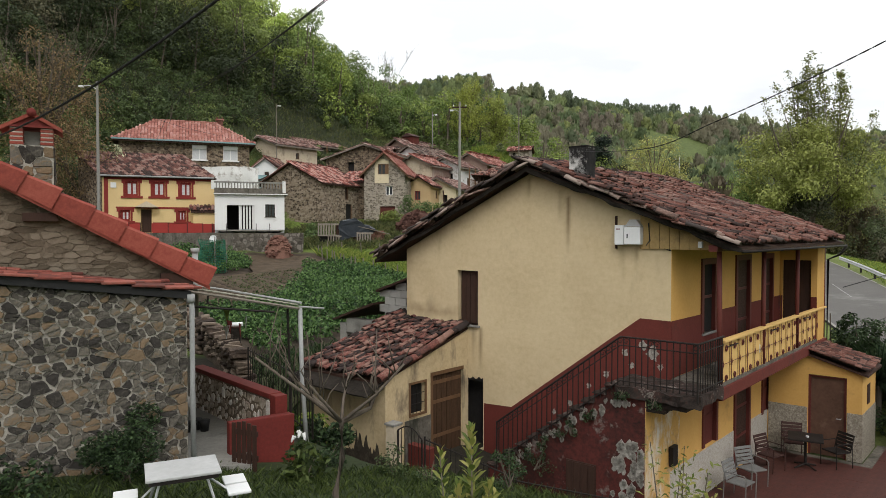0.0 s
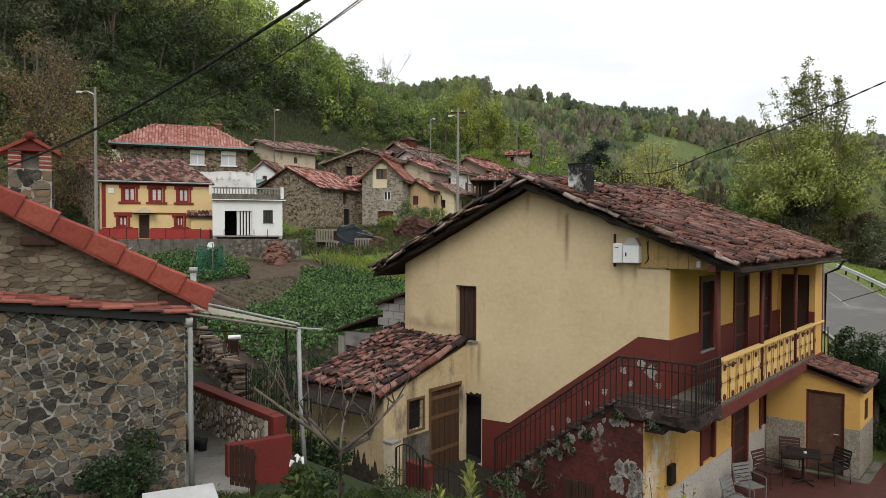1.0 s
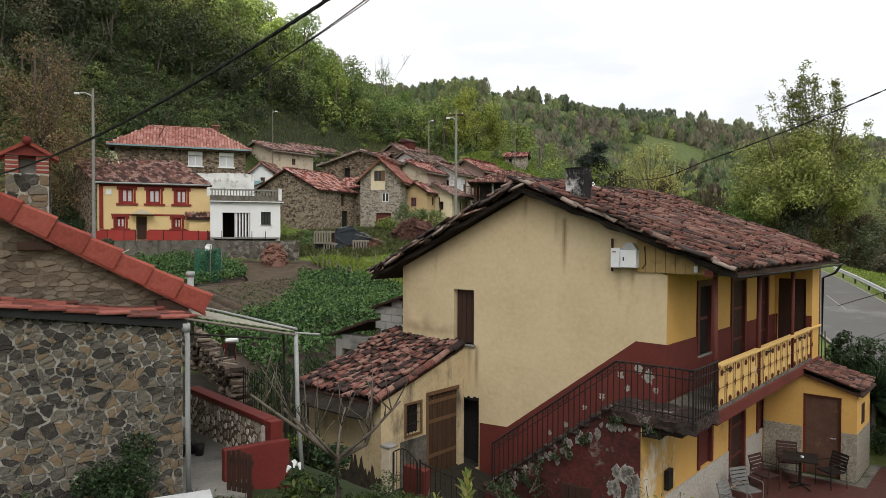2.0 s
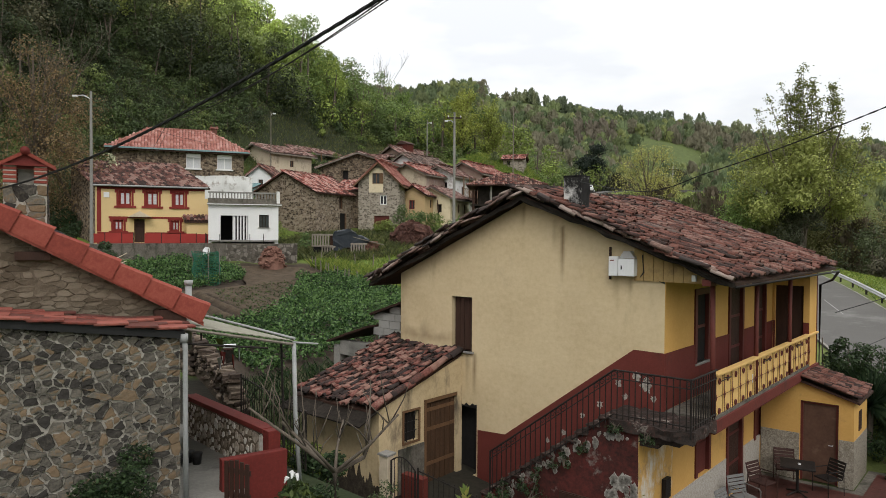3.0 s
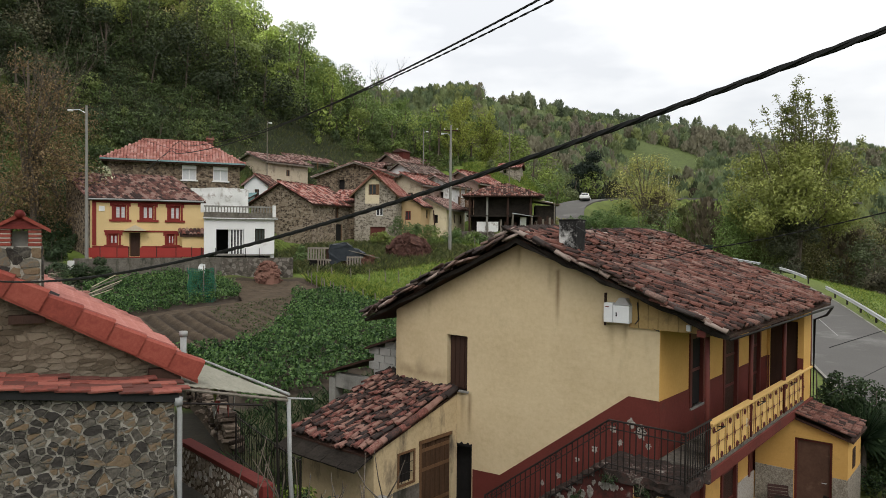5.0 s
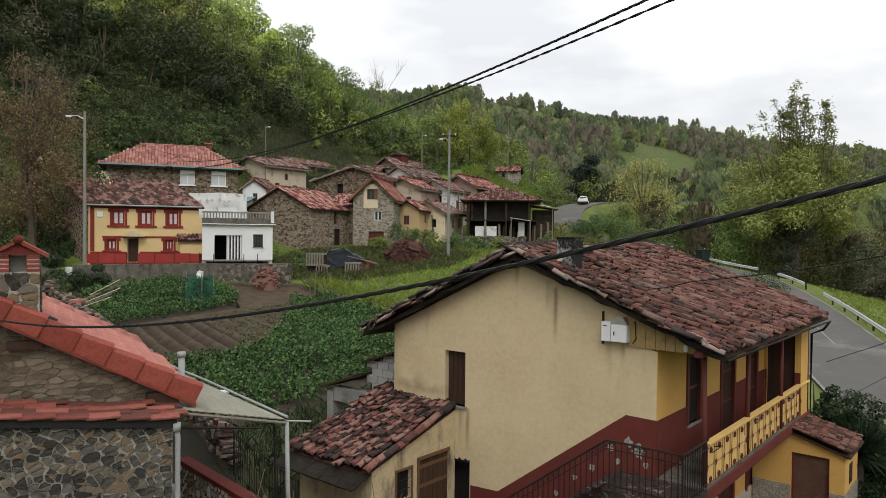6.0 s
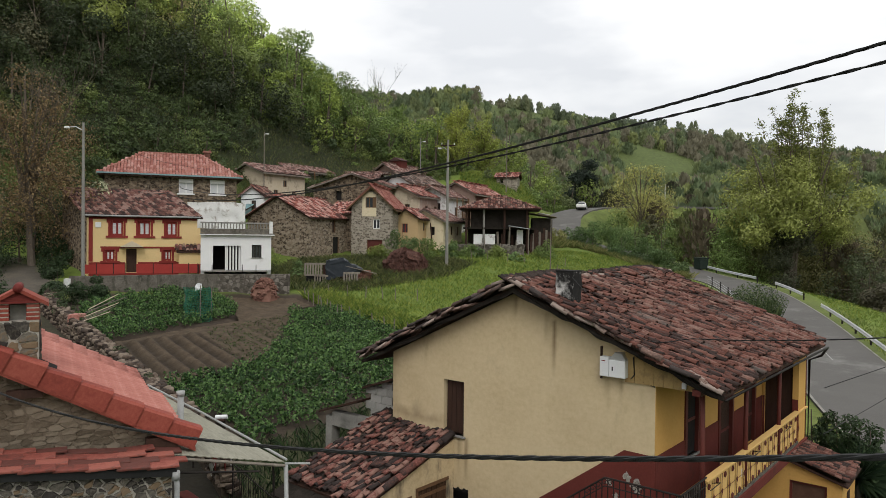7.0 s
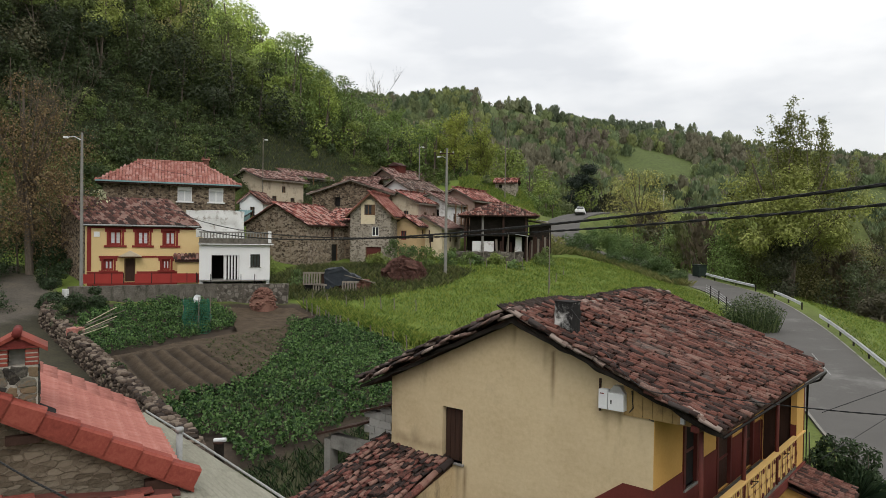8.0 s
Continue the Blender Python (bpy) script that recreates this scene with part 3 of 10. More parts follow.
# far leaves paled and slightly blued, distance haze painted into the colour
LEAF_HAZY = leaf_material("hazy_hill_leaves", [(1.45, 1.45, 1.5), (1.65, 1.65, 1.7), (1.85, 1.85, 1.9)], "tint", 0.12)
LEAF_POTATO = leaf_material("potato_leaves", [(0.018, 0.044, 0.013), (0.058, 0.118, 0.034), (0.13, 0.22, 0.07)])
LEAF_SEEDLING = leaf_material("seedling_leaves", [(0.035, 0.05, 0.02), (0.06, 0.08, 0.03), (0.09, 0.115, 0.045)])
LEAF_LAWN = leaf_material("lawn_blades", [(0.02, 0.034, 0.009), (0.05, 0.076, 0.018), (0.095, 0.125, 0.034)])
LEAF_BRUSH = leaf_material("brush_blades", [(0.045, 0.055, 0.02), (0.08, 0.10, 0.03), (0.14, 0.14, 0.055)])
LEAF_GRASS = leaf_material("grass_blades", [(0.075, 0.125, 0.02), (0.155, 0.222, 0.033), (0.255, 0.285, 0.064)])
LEAF_REED = leaf_material("grey_green_shoots", [(0.035, 0.058, 0.022), (0.065, 0.095, 0.036), (0.115, 0.145, 0.06)])
LEAF_STRAW = leaf_material("pale_grass_blades", [(0.10, 0.125, 0.035), (0.17, 0.185, 0.06), (0.27, 0.25, 0.10)])
LEAF_SHRUB = leaf_material("dark_shrub_leaves", [(0.01, 0.02, 0.008), (0.03, 0.054, 0.02), (0.06, 0.10, 0.038)])
LEAF_LOQUAT = leaf_material("yellow_green_leaves", [(0.10, 0.14, 0.03), (0.20, 0.22, 0.055), (0.32, 0.30, 0.09)])
LEAF_YUCCA = leaf_material("yucca_leaves", [(0.014, 0.03, 0.013), (0.04, 0.066, 0.03)])

# ---- ground: yard, garden, field, road shelf and the hills round the valley ----
HOUSE_AT = (4.463, 13.246)
HOUSE_M = pose(HOUSE_AT[0], HOUSE_AT[1], 0, 0, 0, -39.7)
SHEAR = 0.0314
ROAD = [(17, -60, -1.0), (14.5, -10, 0.6), (14.2, 8, 1.1), (15.2, 18, 1.6), (17.9, 28, 2.3), (23.9, 45, 3.35), (26.5, 57, 4.3), (26.0, 67, 5.0), (22.5, 77, 6.7), (17.3, 84, 8.7), (17.9, 91, 10.6), (20.6, 98, 12.1), (27, 106, 13.2), (42, 114, 13.8), (80, 128, 14.2)]
KNOTS = [-80, 0, 6, 9, 12, 16, 20, 28, 37, 44, 50, 56, 66, 80, 100]
PROFILES = [
    (-60, [8, 6, 6, 6, 6, 6, 6.5, 8, 9, 10, 12, 15, 20, 27, 36]),
    (-28, [3.4, 3.2, 3.2, 3.2, 3.2, 3.3, 3.4, 3.8, 4.5, 5.4, 6.4, 8.0, 11.5, 17, 26]),
    (-9, [2.6, 2.6, 2.6, 2.6, 2.4, 2.2, 2.25, 2.6, 3.1, 3.8, 4.9, 5.9, 7.2, 11.0, 16]),
    (0, [2.4, 2.4, 2.35, 2.15, 1.6, 1.3, 1.7, 2.45, 3.1, 3.9, 4.9, 6.1, 6.9, 9.0, 13]),
    (12, [1.4, 1.2, 1.1, 0.9, 0.6, 0.7, 1.3, 2.1, 3.0, 3.8, 4.7, 5.5, 6.8, 8.0, 10.5]),
    (28, [-2, -0.5, 0, 0.3, 0.6, 0.9, 1.3, 2.0, 2.7, 3.2, 3.7, 4.1, 4.5, 5.2, 7.0]),
    (50, [-5, -4, -4, -3.5, -3, -3, -2.5, -2, -1.5, -1, -0.5, 0, 0.5, 1.5, 3]),
    (110, [-12, -12, -12, -11, -10, -10, -9, -8, -7, -6, -5, -4, -3, -1, 1]),
]
RIDGE1 = ([-180, -70, -27, -17.5, -12.6, -7.5, -5.6, -2, 3, 12, 24, 34, 90, 180], [4, 18, 20.5, 14.6, 11.0, 8.6, 7.6, 5.6, 4.0, 2.2, 0.6, -0.5, 0, 4])
RIDGE2 = ([-180, -60, -20, -6, 0, 3.6, 6.2, 9, 13.6, 18, 22, 25, 28.5, 34, 90, 180], [6, 12, 11.6, 11.3, 11.4, 11.5, 10.9, 10.5, 9.4, 8.3, 7.4, 7.0, 6.4, 5.4, 5, 6])


def smooth01(t):
    t = np.clip(t, 0, 1)
    return t * t * (3 - 2 * t)


def road_near(x, y):
    """Distance from the road's middle line, the line's height there and the way along it."""
    best, zz = np.full(np.shape(x), 1e9), np.zeros(np.shape(x))
    for (ax, ay, az), (bx, by, bz) in zip(ROAD, ROAD[1:]):
        dx, dy = bx - ax, by - ay
        t = np.clip(((x - ax) * dx + (y - ay) * dy) / (dx * dx + dy * dy), 0, 1)
        d = np.hypot(x - ax - t * dx, y - ay - t * dy)
        zz = np.where(d < best, az + t * (bz - az), zz)
        best = np.minimum(d, best)
    return best, zz


def to_house(x, y):
    a = math.radians(39.7)
    dx, dy = x - HOUSE_AT[0], y - HOUSE_AT[1]
    lx, ly = dx * math.cos(a) - dy * math.sin(a), dx * math.sin(a) + dy * math.cos(a)
    return lx - SHEAR * ly, ly


def ground(x, y, hills=True):
    x, y = np.asarray(x, float), np.asarray(y, float)
    cols = np.stack([np.interp(y, KNOTS, p) for _, p in PROFILES])
    xs = np.array([c for c, _ in PROFILES], float)
    i = np.clip(np.searchsorted(xs, x) - 1, 0, len(xs) - 2)
    t = smooth01((x - xs[i]) / (xs[i + 1] - xs[i]))
    z = np.take_along_axis(cols, i[None], 0)[0] * (1 - t) + np.take_along_axis(cols, i[None] + 1, 0)[0] * t
    if hills:
        r, az = np.hypot(x, y), np.degrees(np.arctan2(x, y))
        z1 = 5.7 + 150 * np.tan(np.radians(np.interp(az, *RIDGE1)))
        z2 = 5.7 + 400 * np.tan(np.radians(np.interp(az, *RIDGE2)))
        zm = z1 * 0.55 + z2 * 0.45 - 6
        hill = np.where(r < 150, z + (z1 - z) * smooth01((r - 66) / 84) ** 0.9, np.where(r < 260, z1 + (zm - z1) * smooth01((r - 150) / 110), np.where(r < 400, zm + (z2 - zm) * smooth01((r - 260) / 140), z2 - (r - 400) * 0.06)))
        z = np.where(r > 66, hill, z)
        roll = np.sin(x * 0.043 + 1.0) * np.cos(y * 0.051) * 2.2 + np.sin(x * 0.11 + y * 0.07) * 0.8
        z = z + roll * smooth01((r - 80) / 60)
    z = z + 5.3 * np.exp(-((x - 8.5) ** 2 + (y - 93) ** 2) / 80.0)
    d, zr = road_near(x, y)
    w = 1 - smooth01((d - 2.7) / 3.0)
    z = z * (1 - w) + zr * w
    hx, hy = to_house(x, y)
    out = np.maximum(np.maximum(-7.4 - hx, hx - 3.4), np.maximum(-3.2 - hy, hy - 8.6))
    w = 1 - smooth01(out / 1.6)
    pad = np.clip((-1.2 - hx) / 4.0, 0, 1) * 0.6 - 0.02
    z = z * (1 - w) + pad * w
    return z


def inside(poly, x, y):
    """Which of the points x, y lie in the polygon."""
    ok = np.zeros(np.shape(x), bool)
    for (ax, ay), (bx, by) in zip(poly, poly[1:] + poly[:1]):
        hit = ((ay > y) != (by > y)) & (x < (bx - ax) * (y - ay) / (by - ay + 1e-12) + ax)
        ok ^= hit
    return ok


SOIL_BED = [(-15.2, 31.0), (-12.9, 36.3), (-10.9, 38.8), (-13.3, 44.7), (-9.0, 45.4), (-7.6, 43.6), (-8.3, 41.2), (-7.4, 33.0), (-7.8, 28.4), (-10.4, 25.0)]
POTATO_LEFT = [(-17.4, 33.2), (-19.9, 39.6), (-16.4, 44.8), (-13.6, 44.3), (-11.1, 40.0), (-13.0, 36.7), (-15.3, 31.8)]
POTATO_RIGHT = [(-8.3, 41.2), (-5.5, 42.0), (-1.6, 35.5), (-0.8, 27.7), (-3.2, 23.5), (-5.2, 19.6), (-10.2, 25.2), (-7.4, 28.2), (-7.2, 33.4)]


def build_terrain():
    rings = np.concatenate([[0.0], np.geomspace(2.0, 30, 90), np.geomspace(30.6, 160, 100), np.geomspace(164, 2800, 44)])
    n = 420
    az = np.linspace(0, 2 * np.pi, n, endpoint=False)
    r, a = np.meshgrid(rings, az, indexing="ij")
    x, y = r * np.sin(a), r * np.cos(a)
    z = ground(x, y)
    fine = np.vectorize(lambda px, py: noise.fractal(Vector((px * 0.9, py * 0.9, 0)), 1.0, 2.0, 3))(x, y)
    z = z + 0.05 * fine * np.clip(r / 20, 0.6, 4) * (road_near(x, y)[0] > 3.3) * (np.maximum(*[np.abs(v) for v in (to_house(x, y)[0] + 2, to_house(x, y)[1] - 2.5)]) > 6.6)
    soil = inside(SOIL_BED, x, y)
    bed = soil | inside(POTATO_LEFT, x, y) | inside(POTATO_RIGHT, x, y)
    z = z - np.where(soil, 0.4, 0.0)
    grass = np.array([0.125, 0.175, 0.033])
    tint = np.tile(grass, (*x.shape, 1))
    # ground under the trees tinted near-black, paler uphill: tree shade painted in
    wood = smooth01((r - 62) / 20) * smooth01((-1.0 - np.degrees(np.arctan2(x, y))) / 6)
    tint = tint * (1 - wood[..., None]) + np.array([0.022, 0.028, 0.012]) * (1 + 1.4 * smooth01((r - 100) / 15))[..., None] * wood[..., None]
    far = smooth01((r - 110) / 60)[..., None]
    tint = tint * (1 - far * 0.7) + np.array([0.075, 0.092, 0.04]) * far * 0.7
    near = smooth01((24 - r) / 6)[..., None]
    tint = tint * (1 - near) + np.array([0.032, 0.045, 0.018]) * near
    edge = smooth01((5.0 - road_near(x, y)[0]) / 1.2)[..., None] * 0.4
    tint = tint * (1 - edge) + np.array([0.11, 0.11, 0.05]) * edge
    garden = inside([(-16.0, 30.0), (-20.8, 38.0), (-21.6, 41.6), (-14.2, 45.8), (-9.4, 46.6), (-7.0, 44.8), (-4.6, 42.0), (-1.0, 36.0), (-0.2, 27.7), (-4.6, 19.0), (-6.4, 19.4), (-10.4, 24.4)], x, y)
    tint[bed | garden] = (0.055, 0.042, 0.031)
    yard_track = inside([(-46, 14), (-6.0, 14), (-10.0, 24.6), (-15.4, 30.2), (-21.0, 38.0), (-22.4, 41.8), (-24, 44.5), (-30, 50), (-46, 48)], x, y)
    tint[yard_track] = (0.05, 0.046, 0.03)
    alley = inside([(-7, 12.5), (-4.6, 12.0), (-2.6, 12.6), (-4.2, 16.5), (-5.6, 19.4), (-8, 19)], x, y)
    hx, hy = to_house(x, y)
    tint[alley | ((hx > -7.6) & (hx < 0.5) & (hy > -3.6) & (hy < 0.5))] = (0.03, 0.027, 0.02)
    slope_bank = inside([(-5.5, 19.5), (-2.5, 23.5), (-0.6, 27.5), (2, 24), (-1.5, 18), (-4.5, 16)], x, y)
    tint[slope_bank] = (0.06, 0.062, 0.03)
    track = inside([(-30, 30), (-22.6, 34), (-21.9, 38), (-24.5, 44.5), (-27, 47), (-28.6, 47), (-27.5, 40)], x, y)
    tint[track] = (0.10, 0.088, 0.072)
    k = len(rings)
    idx = np.arange(k * n).reshape(k, n)
    q = np.stack([idx[:-1], idx[1:], np.roll(idx[1:], -1, 1), np.roll(idx[:-1], -1, 1)], -1).reshape(-1, 4)[:, ::-1]
    mat = material("ground_cover", [(0.5, 0.5, 0.5), (0.85, 0.85, 0.85), (1.25, 1.2, 1.1)], 0.6, 9.0, 0.95, 0.8, 7.0, tint="tint")
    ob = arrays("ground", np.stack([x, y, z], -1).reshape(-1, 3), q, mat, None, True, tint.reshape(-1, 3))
    return tagged(ob, "sloping grassy ground with tilled garden beds and wooded hills", "ground", kind="structure")


build_terrain()


def build_garden_bed():
    """The tilled bed, a finer sheet with furrows, 3 cm above the ground."""
    xs, ys = np.arange(-16, -7, 0.07), np.arange(24.5, 46, 0.08)
    x, y = np.meshgrid(xs, ys, indexing="ij")
    u = x * 0.817 + y * 0.576
    rough = np.vectorize(lambda a, b: noise.fractal(Vector((a * 1.7, b * 1.7, 2)), 1.0, 2.0, 3))(x, y)
    along = -0.576 * x + 0.817 * y
    head = smooth01((along - 28.2 + 0.9 * (u - 6)) / 0.8) * smooth01((34.6 + 0.35 * (u - 6) - along) / 0.8)
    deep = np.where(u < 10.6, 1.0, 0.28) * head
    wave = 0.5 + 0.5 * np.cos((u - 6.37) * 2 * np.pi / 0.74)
    z = ground(x, y) + 0.06 + deep * 0.2 * wave + 0.035 * rough
    ok = inside(SOIL_BED, x, y)
    idx = np.arange(x.size).reshape(x.shape)
    quad = ok[:-1, :-1] & ok[1:, :-1] & ok[1:, 1:] & ok[:-1, 1:]
    f = np.stack([idx[:-1, :-1], idx[1:, :-1], idx[1:, 1:], idx[:-1, 1:]], -1)[quad]
    # ridges paler, furrows darker: moist earth, with furrow shade painted into the tint
    damp_shade = 1.08 - 0.62 * deep * (1 - wave) ** 1.5 + 0.14 * rough
    ob = arrays("garden_bed", np.stack([x, y, z], -1).reshape(-1, 3), f, SOIL_BED_MAT, None, True, np.repeat(damp_shade.reshape(-1, 1), 3, 1))
    return tagged(ob, "tilled brown garden bed with straight furrows", "garden bed", kind="structure")


build_garden_bed()


def road_points(step=1.5):
    pts = [Vector(p) for p in ROAD]
    out = []
    for i in range(len(pts) - 1):
        p0, p1, p2, p3 = pts[max(i - 1, 0)], pts[i], pts[i + 1], pts[min(i + 2, len(pts) - 1)]
        k = max(2, int((p2 - p1).length / step))
        for j in range(k):
            t = j / k
            out.append(0.5 * (2 * p1 + (p2 - p0) * t + (2 * p0 - 5 * p1 + 4 * p2 - p3) * t * t + (3 * p1 - p0 - 3 * p2 + p3) * t ** 3))
    return out


ROADLINE = road_points()


def along_road(offset, lift, start=0, stop=None):
    pts = ROADLINE[start:stop]
    out = []
    for i, p in enumerate(pts):
        d = pts[min(i + 1, len(pts) - 1)] - pts[max(i - 1, 0)]
        s = Vector((d.y, -d.x, 0)).normalized()
        out.append(p + s * offset + Vector((0, 0, lift)))
    return out


def ribbon(a, b, thick):
    bm = bmesh.new()
    rows = [[bm.verts.new(p) for p in (u, v, v - Vector((0, 0, thick)), u - Vector((0, 0, thick)))] for u, v in zip(a, b)]
    for p, q in zip(rows, rows[1:]):
        for k in range(4):
            bm.faces.new((p[k], p[(k + 1) % 4], q[(k + 1) % 4], q[k]))
    bm.faces.new(rows[0])
    bm.faces.new(rows[-1][::-1])
    return bm


solo("road", ribbon(along_road(-2.3, 0.09), along_road(2.3, 0.09), 0.35), ASPHALT, "narrow grey asphalt country road climbing the valley", "road", kind="structure", smooth=False)
for i in (47, 60):
    solo("road_marking", ribbon(along_road(-0.025, 0.1, i, i + 4), along_road(0.025, 0.1, i, i + 4), 0.006), MARKING, "worn white dash on the road", "road marking", kind="structure")

# ---- the cream house with the outside stair and the balcony ----
HOUSE = thing("farmhouse", "cream two-storey farmhouse with oxblood dado and weathered tile roof", "house", HOUSE_M)
RIDGE_X, RIDGE_Z, EAVE_R, EAVE_L, LEN = -3.16, 7.2, (1.38, 5.455), (-7.85, 5.0), 8.17
RS, LS = (RIDGE_Z - EAVE_R[1]) / (EAVE_R[0] - RIDGE_X), (RIDGE_Z - EAVE_L[1]) / (RIDGE_X - EAVE_L[0])


def sheared(bm):
    for v in bm.verts:
        v.co.x += SHEAR * v.co.y
    return bm


def turned(bm, m):
    bmesh.ops.transform(bm, matrix=m, verts=bm.verts)
    return bm


def house_part(name, bm, mat, label="", parent=HOUSE, smooth=False):
    return part(name, sheared(bm), mat, parent, label, smooth)


def under_roof(bm, drop=0.12):
    cut(bm, (RIDGE_X, 0, RIDGE_Z - drop), (RS, 0, 1))
    cut(bm, (RIDGE_X, 0, RIDGE_Z - drop), (-LS, 0, 1))
    return bm


WIN = (-5.33, -4.71, 3.47, 4.78)
ARCH = (-5.29, -4.55, 0.5, 2.14)
DRIPS = [(-2.28, 6.5, 1.4, 0.05, 0.8), (-2.45, 6.6, 0.8, 0.05, 0.4), (-3.3, 6.9, 0.5, 0.05, 0.6), (-0.72, 5.45, 0.5, 0.05, 0.5), (-1.02, 5.45, 0.9, 0.045, 0.35), (-4.62, 3.42, 1.1, 0.05, 0.7), (-4.82, 3.42, 0.9, 0.045, 0.6), (-5.9, 5.6, 0.7, 0.05, 0.2), (-0.25, 5.3, 0.8, 0.03, 0.3)]
gable = subdivided(panel(7.03, 7.2, 0.45, [WIN, ARCH], -7.03, 0.0), 0.09)
under_roof(gable)
# dirt: long drips under the eave and the cabinet, mould over the shed's roof; darker along the verge
wall_tint = gable.verts.layers.float_color.new("tint")
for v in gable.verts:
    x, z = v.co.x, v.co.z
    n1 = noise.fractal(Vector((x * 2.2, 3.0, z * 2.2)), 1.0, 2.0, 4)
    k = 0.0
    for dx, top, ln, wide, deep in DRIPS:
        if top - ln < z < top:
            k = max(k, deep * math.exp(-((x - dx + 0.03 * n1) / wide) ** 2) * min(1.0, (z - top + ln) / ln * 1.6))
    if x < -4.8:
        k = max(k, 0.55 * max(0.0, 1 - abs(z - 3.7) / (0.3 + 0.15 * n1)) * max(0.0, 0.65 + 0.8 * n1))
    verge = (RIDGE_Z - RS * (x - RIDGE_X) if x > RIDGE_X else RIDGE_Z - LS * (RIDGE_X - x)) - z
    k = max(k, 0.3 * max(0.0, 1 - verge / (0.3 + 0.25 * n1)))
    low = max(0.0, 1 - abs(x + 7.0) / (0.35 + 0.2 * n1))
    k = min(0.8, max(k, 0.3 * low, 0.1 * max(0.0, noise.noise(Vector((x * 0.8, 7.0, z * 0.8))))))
    v[wall_tint] = (1 - 0.72 * k, 1 - 0.78 * k, 1 - 0.82 * k, 1)
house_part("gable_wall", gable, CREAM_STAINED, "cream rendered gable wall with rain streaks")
# oxblood dado rising with the stair, 4 mm proud of the render
dado = bmesh.new()
prism(dado, [(-4.52, 0, 0), (0.004, 0, 0), (0.004, 0, 3.97), (-0.63, 0, 3.98), (-3.74, 0, 1.66), (-4.52, 0, 1.62)], (0, -0.006, 0), (0, 0.002, 0))
house_part("dado", dado, OXBLOOD, "oxblood painted dado stepping up along the stair")
# long wall under the balcony roof
holes = [(1.61, 2.36, 3.55, 5.07), (3.75, 4.72, 2.86, 5.09), (5.78, 6.6, 2.86, 5.07)]
upper = panel(LEN - 0.45 - 0.451, 2.9, 0.4, holes, 0.451, 2.85)
turn_long = Matrix(((0, -1, 0, 0), (1, 0, 0, 0), (0, 0, 1, 0), (0, 0, 0, 1)))
turned(upper, turn_long)
under_roof(upper)
house_part("long_wall_upper", upper, OCHRE, "ochre painted upper wall behind the balcony")
house_part("corner_dado", boxes((0.0005, 0.01, -0.008, 0.4509, 2.6, 3.969)), OXBLOOD)
facing = under_roof(boxes((0.0005, 0.01, -0.001, 0.4509, 3.97, 5.8)))
house_part("corner_facing", facing, OCHRE)
band = panel(LEN - 0.5, 1.12, 0.012, [(a, b, c, d) for a, b, c, d in holes], 0.012, 2.85)
turned(band, turn_long)
turned(band, Matrix.Translation((0.022, 0, 0)))
house_part("dado_band", band, OXBLOOD, "oxblood band along the upper wall")
low_holes = [(1.74, 2.5, 1.05, 2.32), (3.73, 4.78, 0.02, 2.2), (5.85, 6.5, 0.95, 2.15)]
lower = panel(LEN - 0.45 - 0.451, 2.85, 0.4, low_holes, 0.451, 0.0)
turned(lower, turn_long)
house_part("long_wall_lower", lower, OCHRE, "ochre painted ground-floor wall")
chip = panel(LEN - 1.9, 1.0, 0.02, [(3.73, 4.78, -1, 1.2)], 0.0, 0.0)
turned(chip, turn_long)
turned(chip, Matrix.Translation((0.014, 0, 0)))
house_part("stone_dado", chip, DADO, "pale stone-chip dado on the ground floor")
back = under_roof(turned(panel(7.03, 7.2, 0.4, [], -7.03, 0), Matrix.Translation((0, LEN - 0.8, 0))))
house_part("back_wall", back, CREAM)
left = panel(LEN - 0.9, 5.1, 0.4, [], 0.45, 0)
turned(left, turn_long)
turned(left, Matrix.Translation((-6.63, 0, 0)))
house_part("side_wall", left, CREAM)
house_part("upper_floor", boxes((-6.6, -0.41, 0.46, LEN - 0.82, 2.65, 2.85)), WOOD_DARK)


def window_fill(name, y0, y1, z0, z1, x, mat, bars=0, parent=HOUSE):
    """A joinery leaf set back in an opening of the long wall."""
    x = -0.05
    w = house_part(name, boxes((x - 0.05, x, y0, y1, z0, z1)), mat, parent=parent)
    fr = bmesh.new()
    for a in ((y0 - 0.07, y0 + 0.05, z0, z1 + 0.08), (y1 - 0.05, y1 + 0.07, z0, z1 + 0.08), (y0 + 0.05, y1 - 0.05, z1 - 0.05, z1 + 0.08)):
        box(fr, x + 0.002, 0.035, *a)
    part("frame", sheared(fr), RED_WOOD, w, "dark red wooden frame")
    for i in range(bars):
        zz = z0 + (z1 - z0) * (i + 1) / (bars + 1)
        part("rail", sheared(boxes((x - 0.005, x + 0.02, y0 + 0.07, y1 - 0.07, zz - 0.03, zz + 0.03))), RED_WOOD, w)
    return w


window_fill("balcony_window", 1.61, 2.36, 3.55, 5.07, -0.16, DARK, 1)
window_fill("balcony_door", 3.75, 4.72, 2.86, 5.09, -0.2, WOOD_DARK, 2)
window_fill("balcony_door", 5.78, 6.6, 2.86, 5.07, -0.2, WOOD_DARK, 2)
house_part("window_sill", boxes((-0.1, 0.06, 1.56, 2.41, 3.5, 3.55), bevel=0.008), CONCRETE)
window_fill("ground_floor_window", 1.74, 2.5, 1.05, 2.32, -0.1, RED_WOOD, 1)
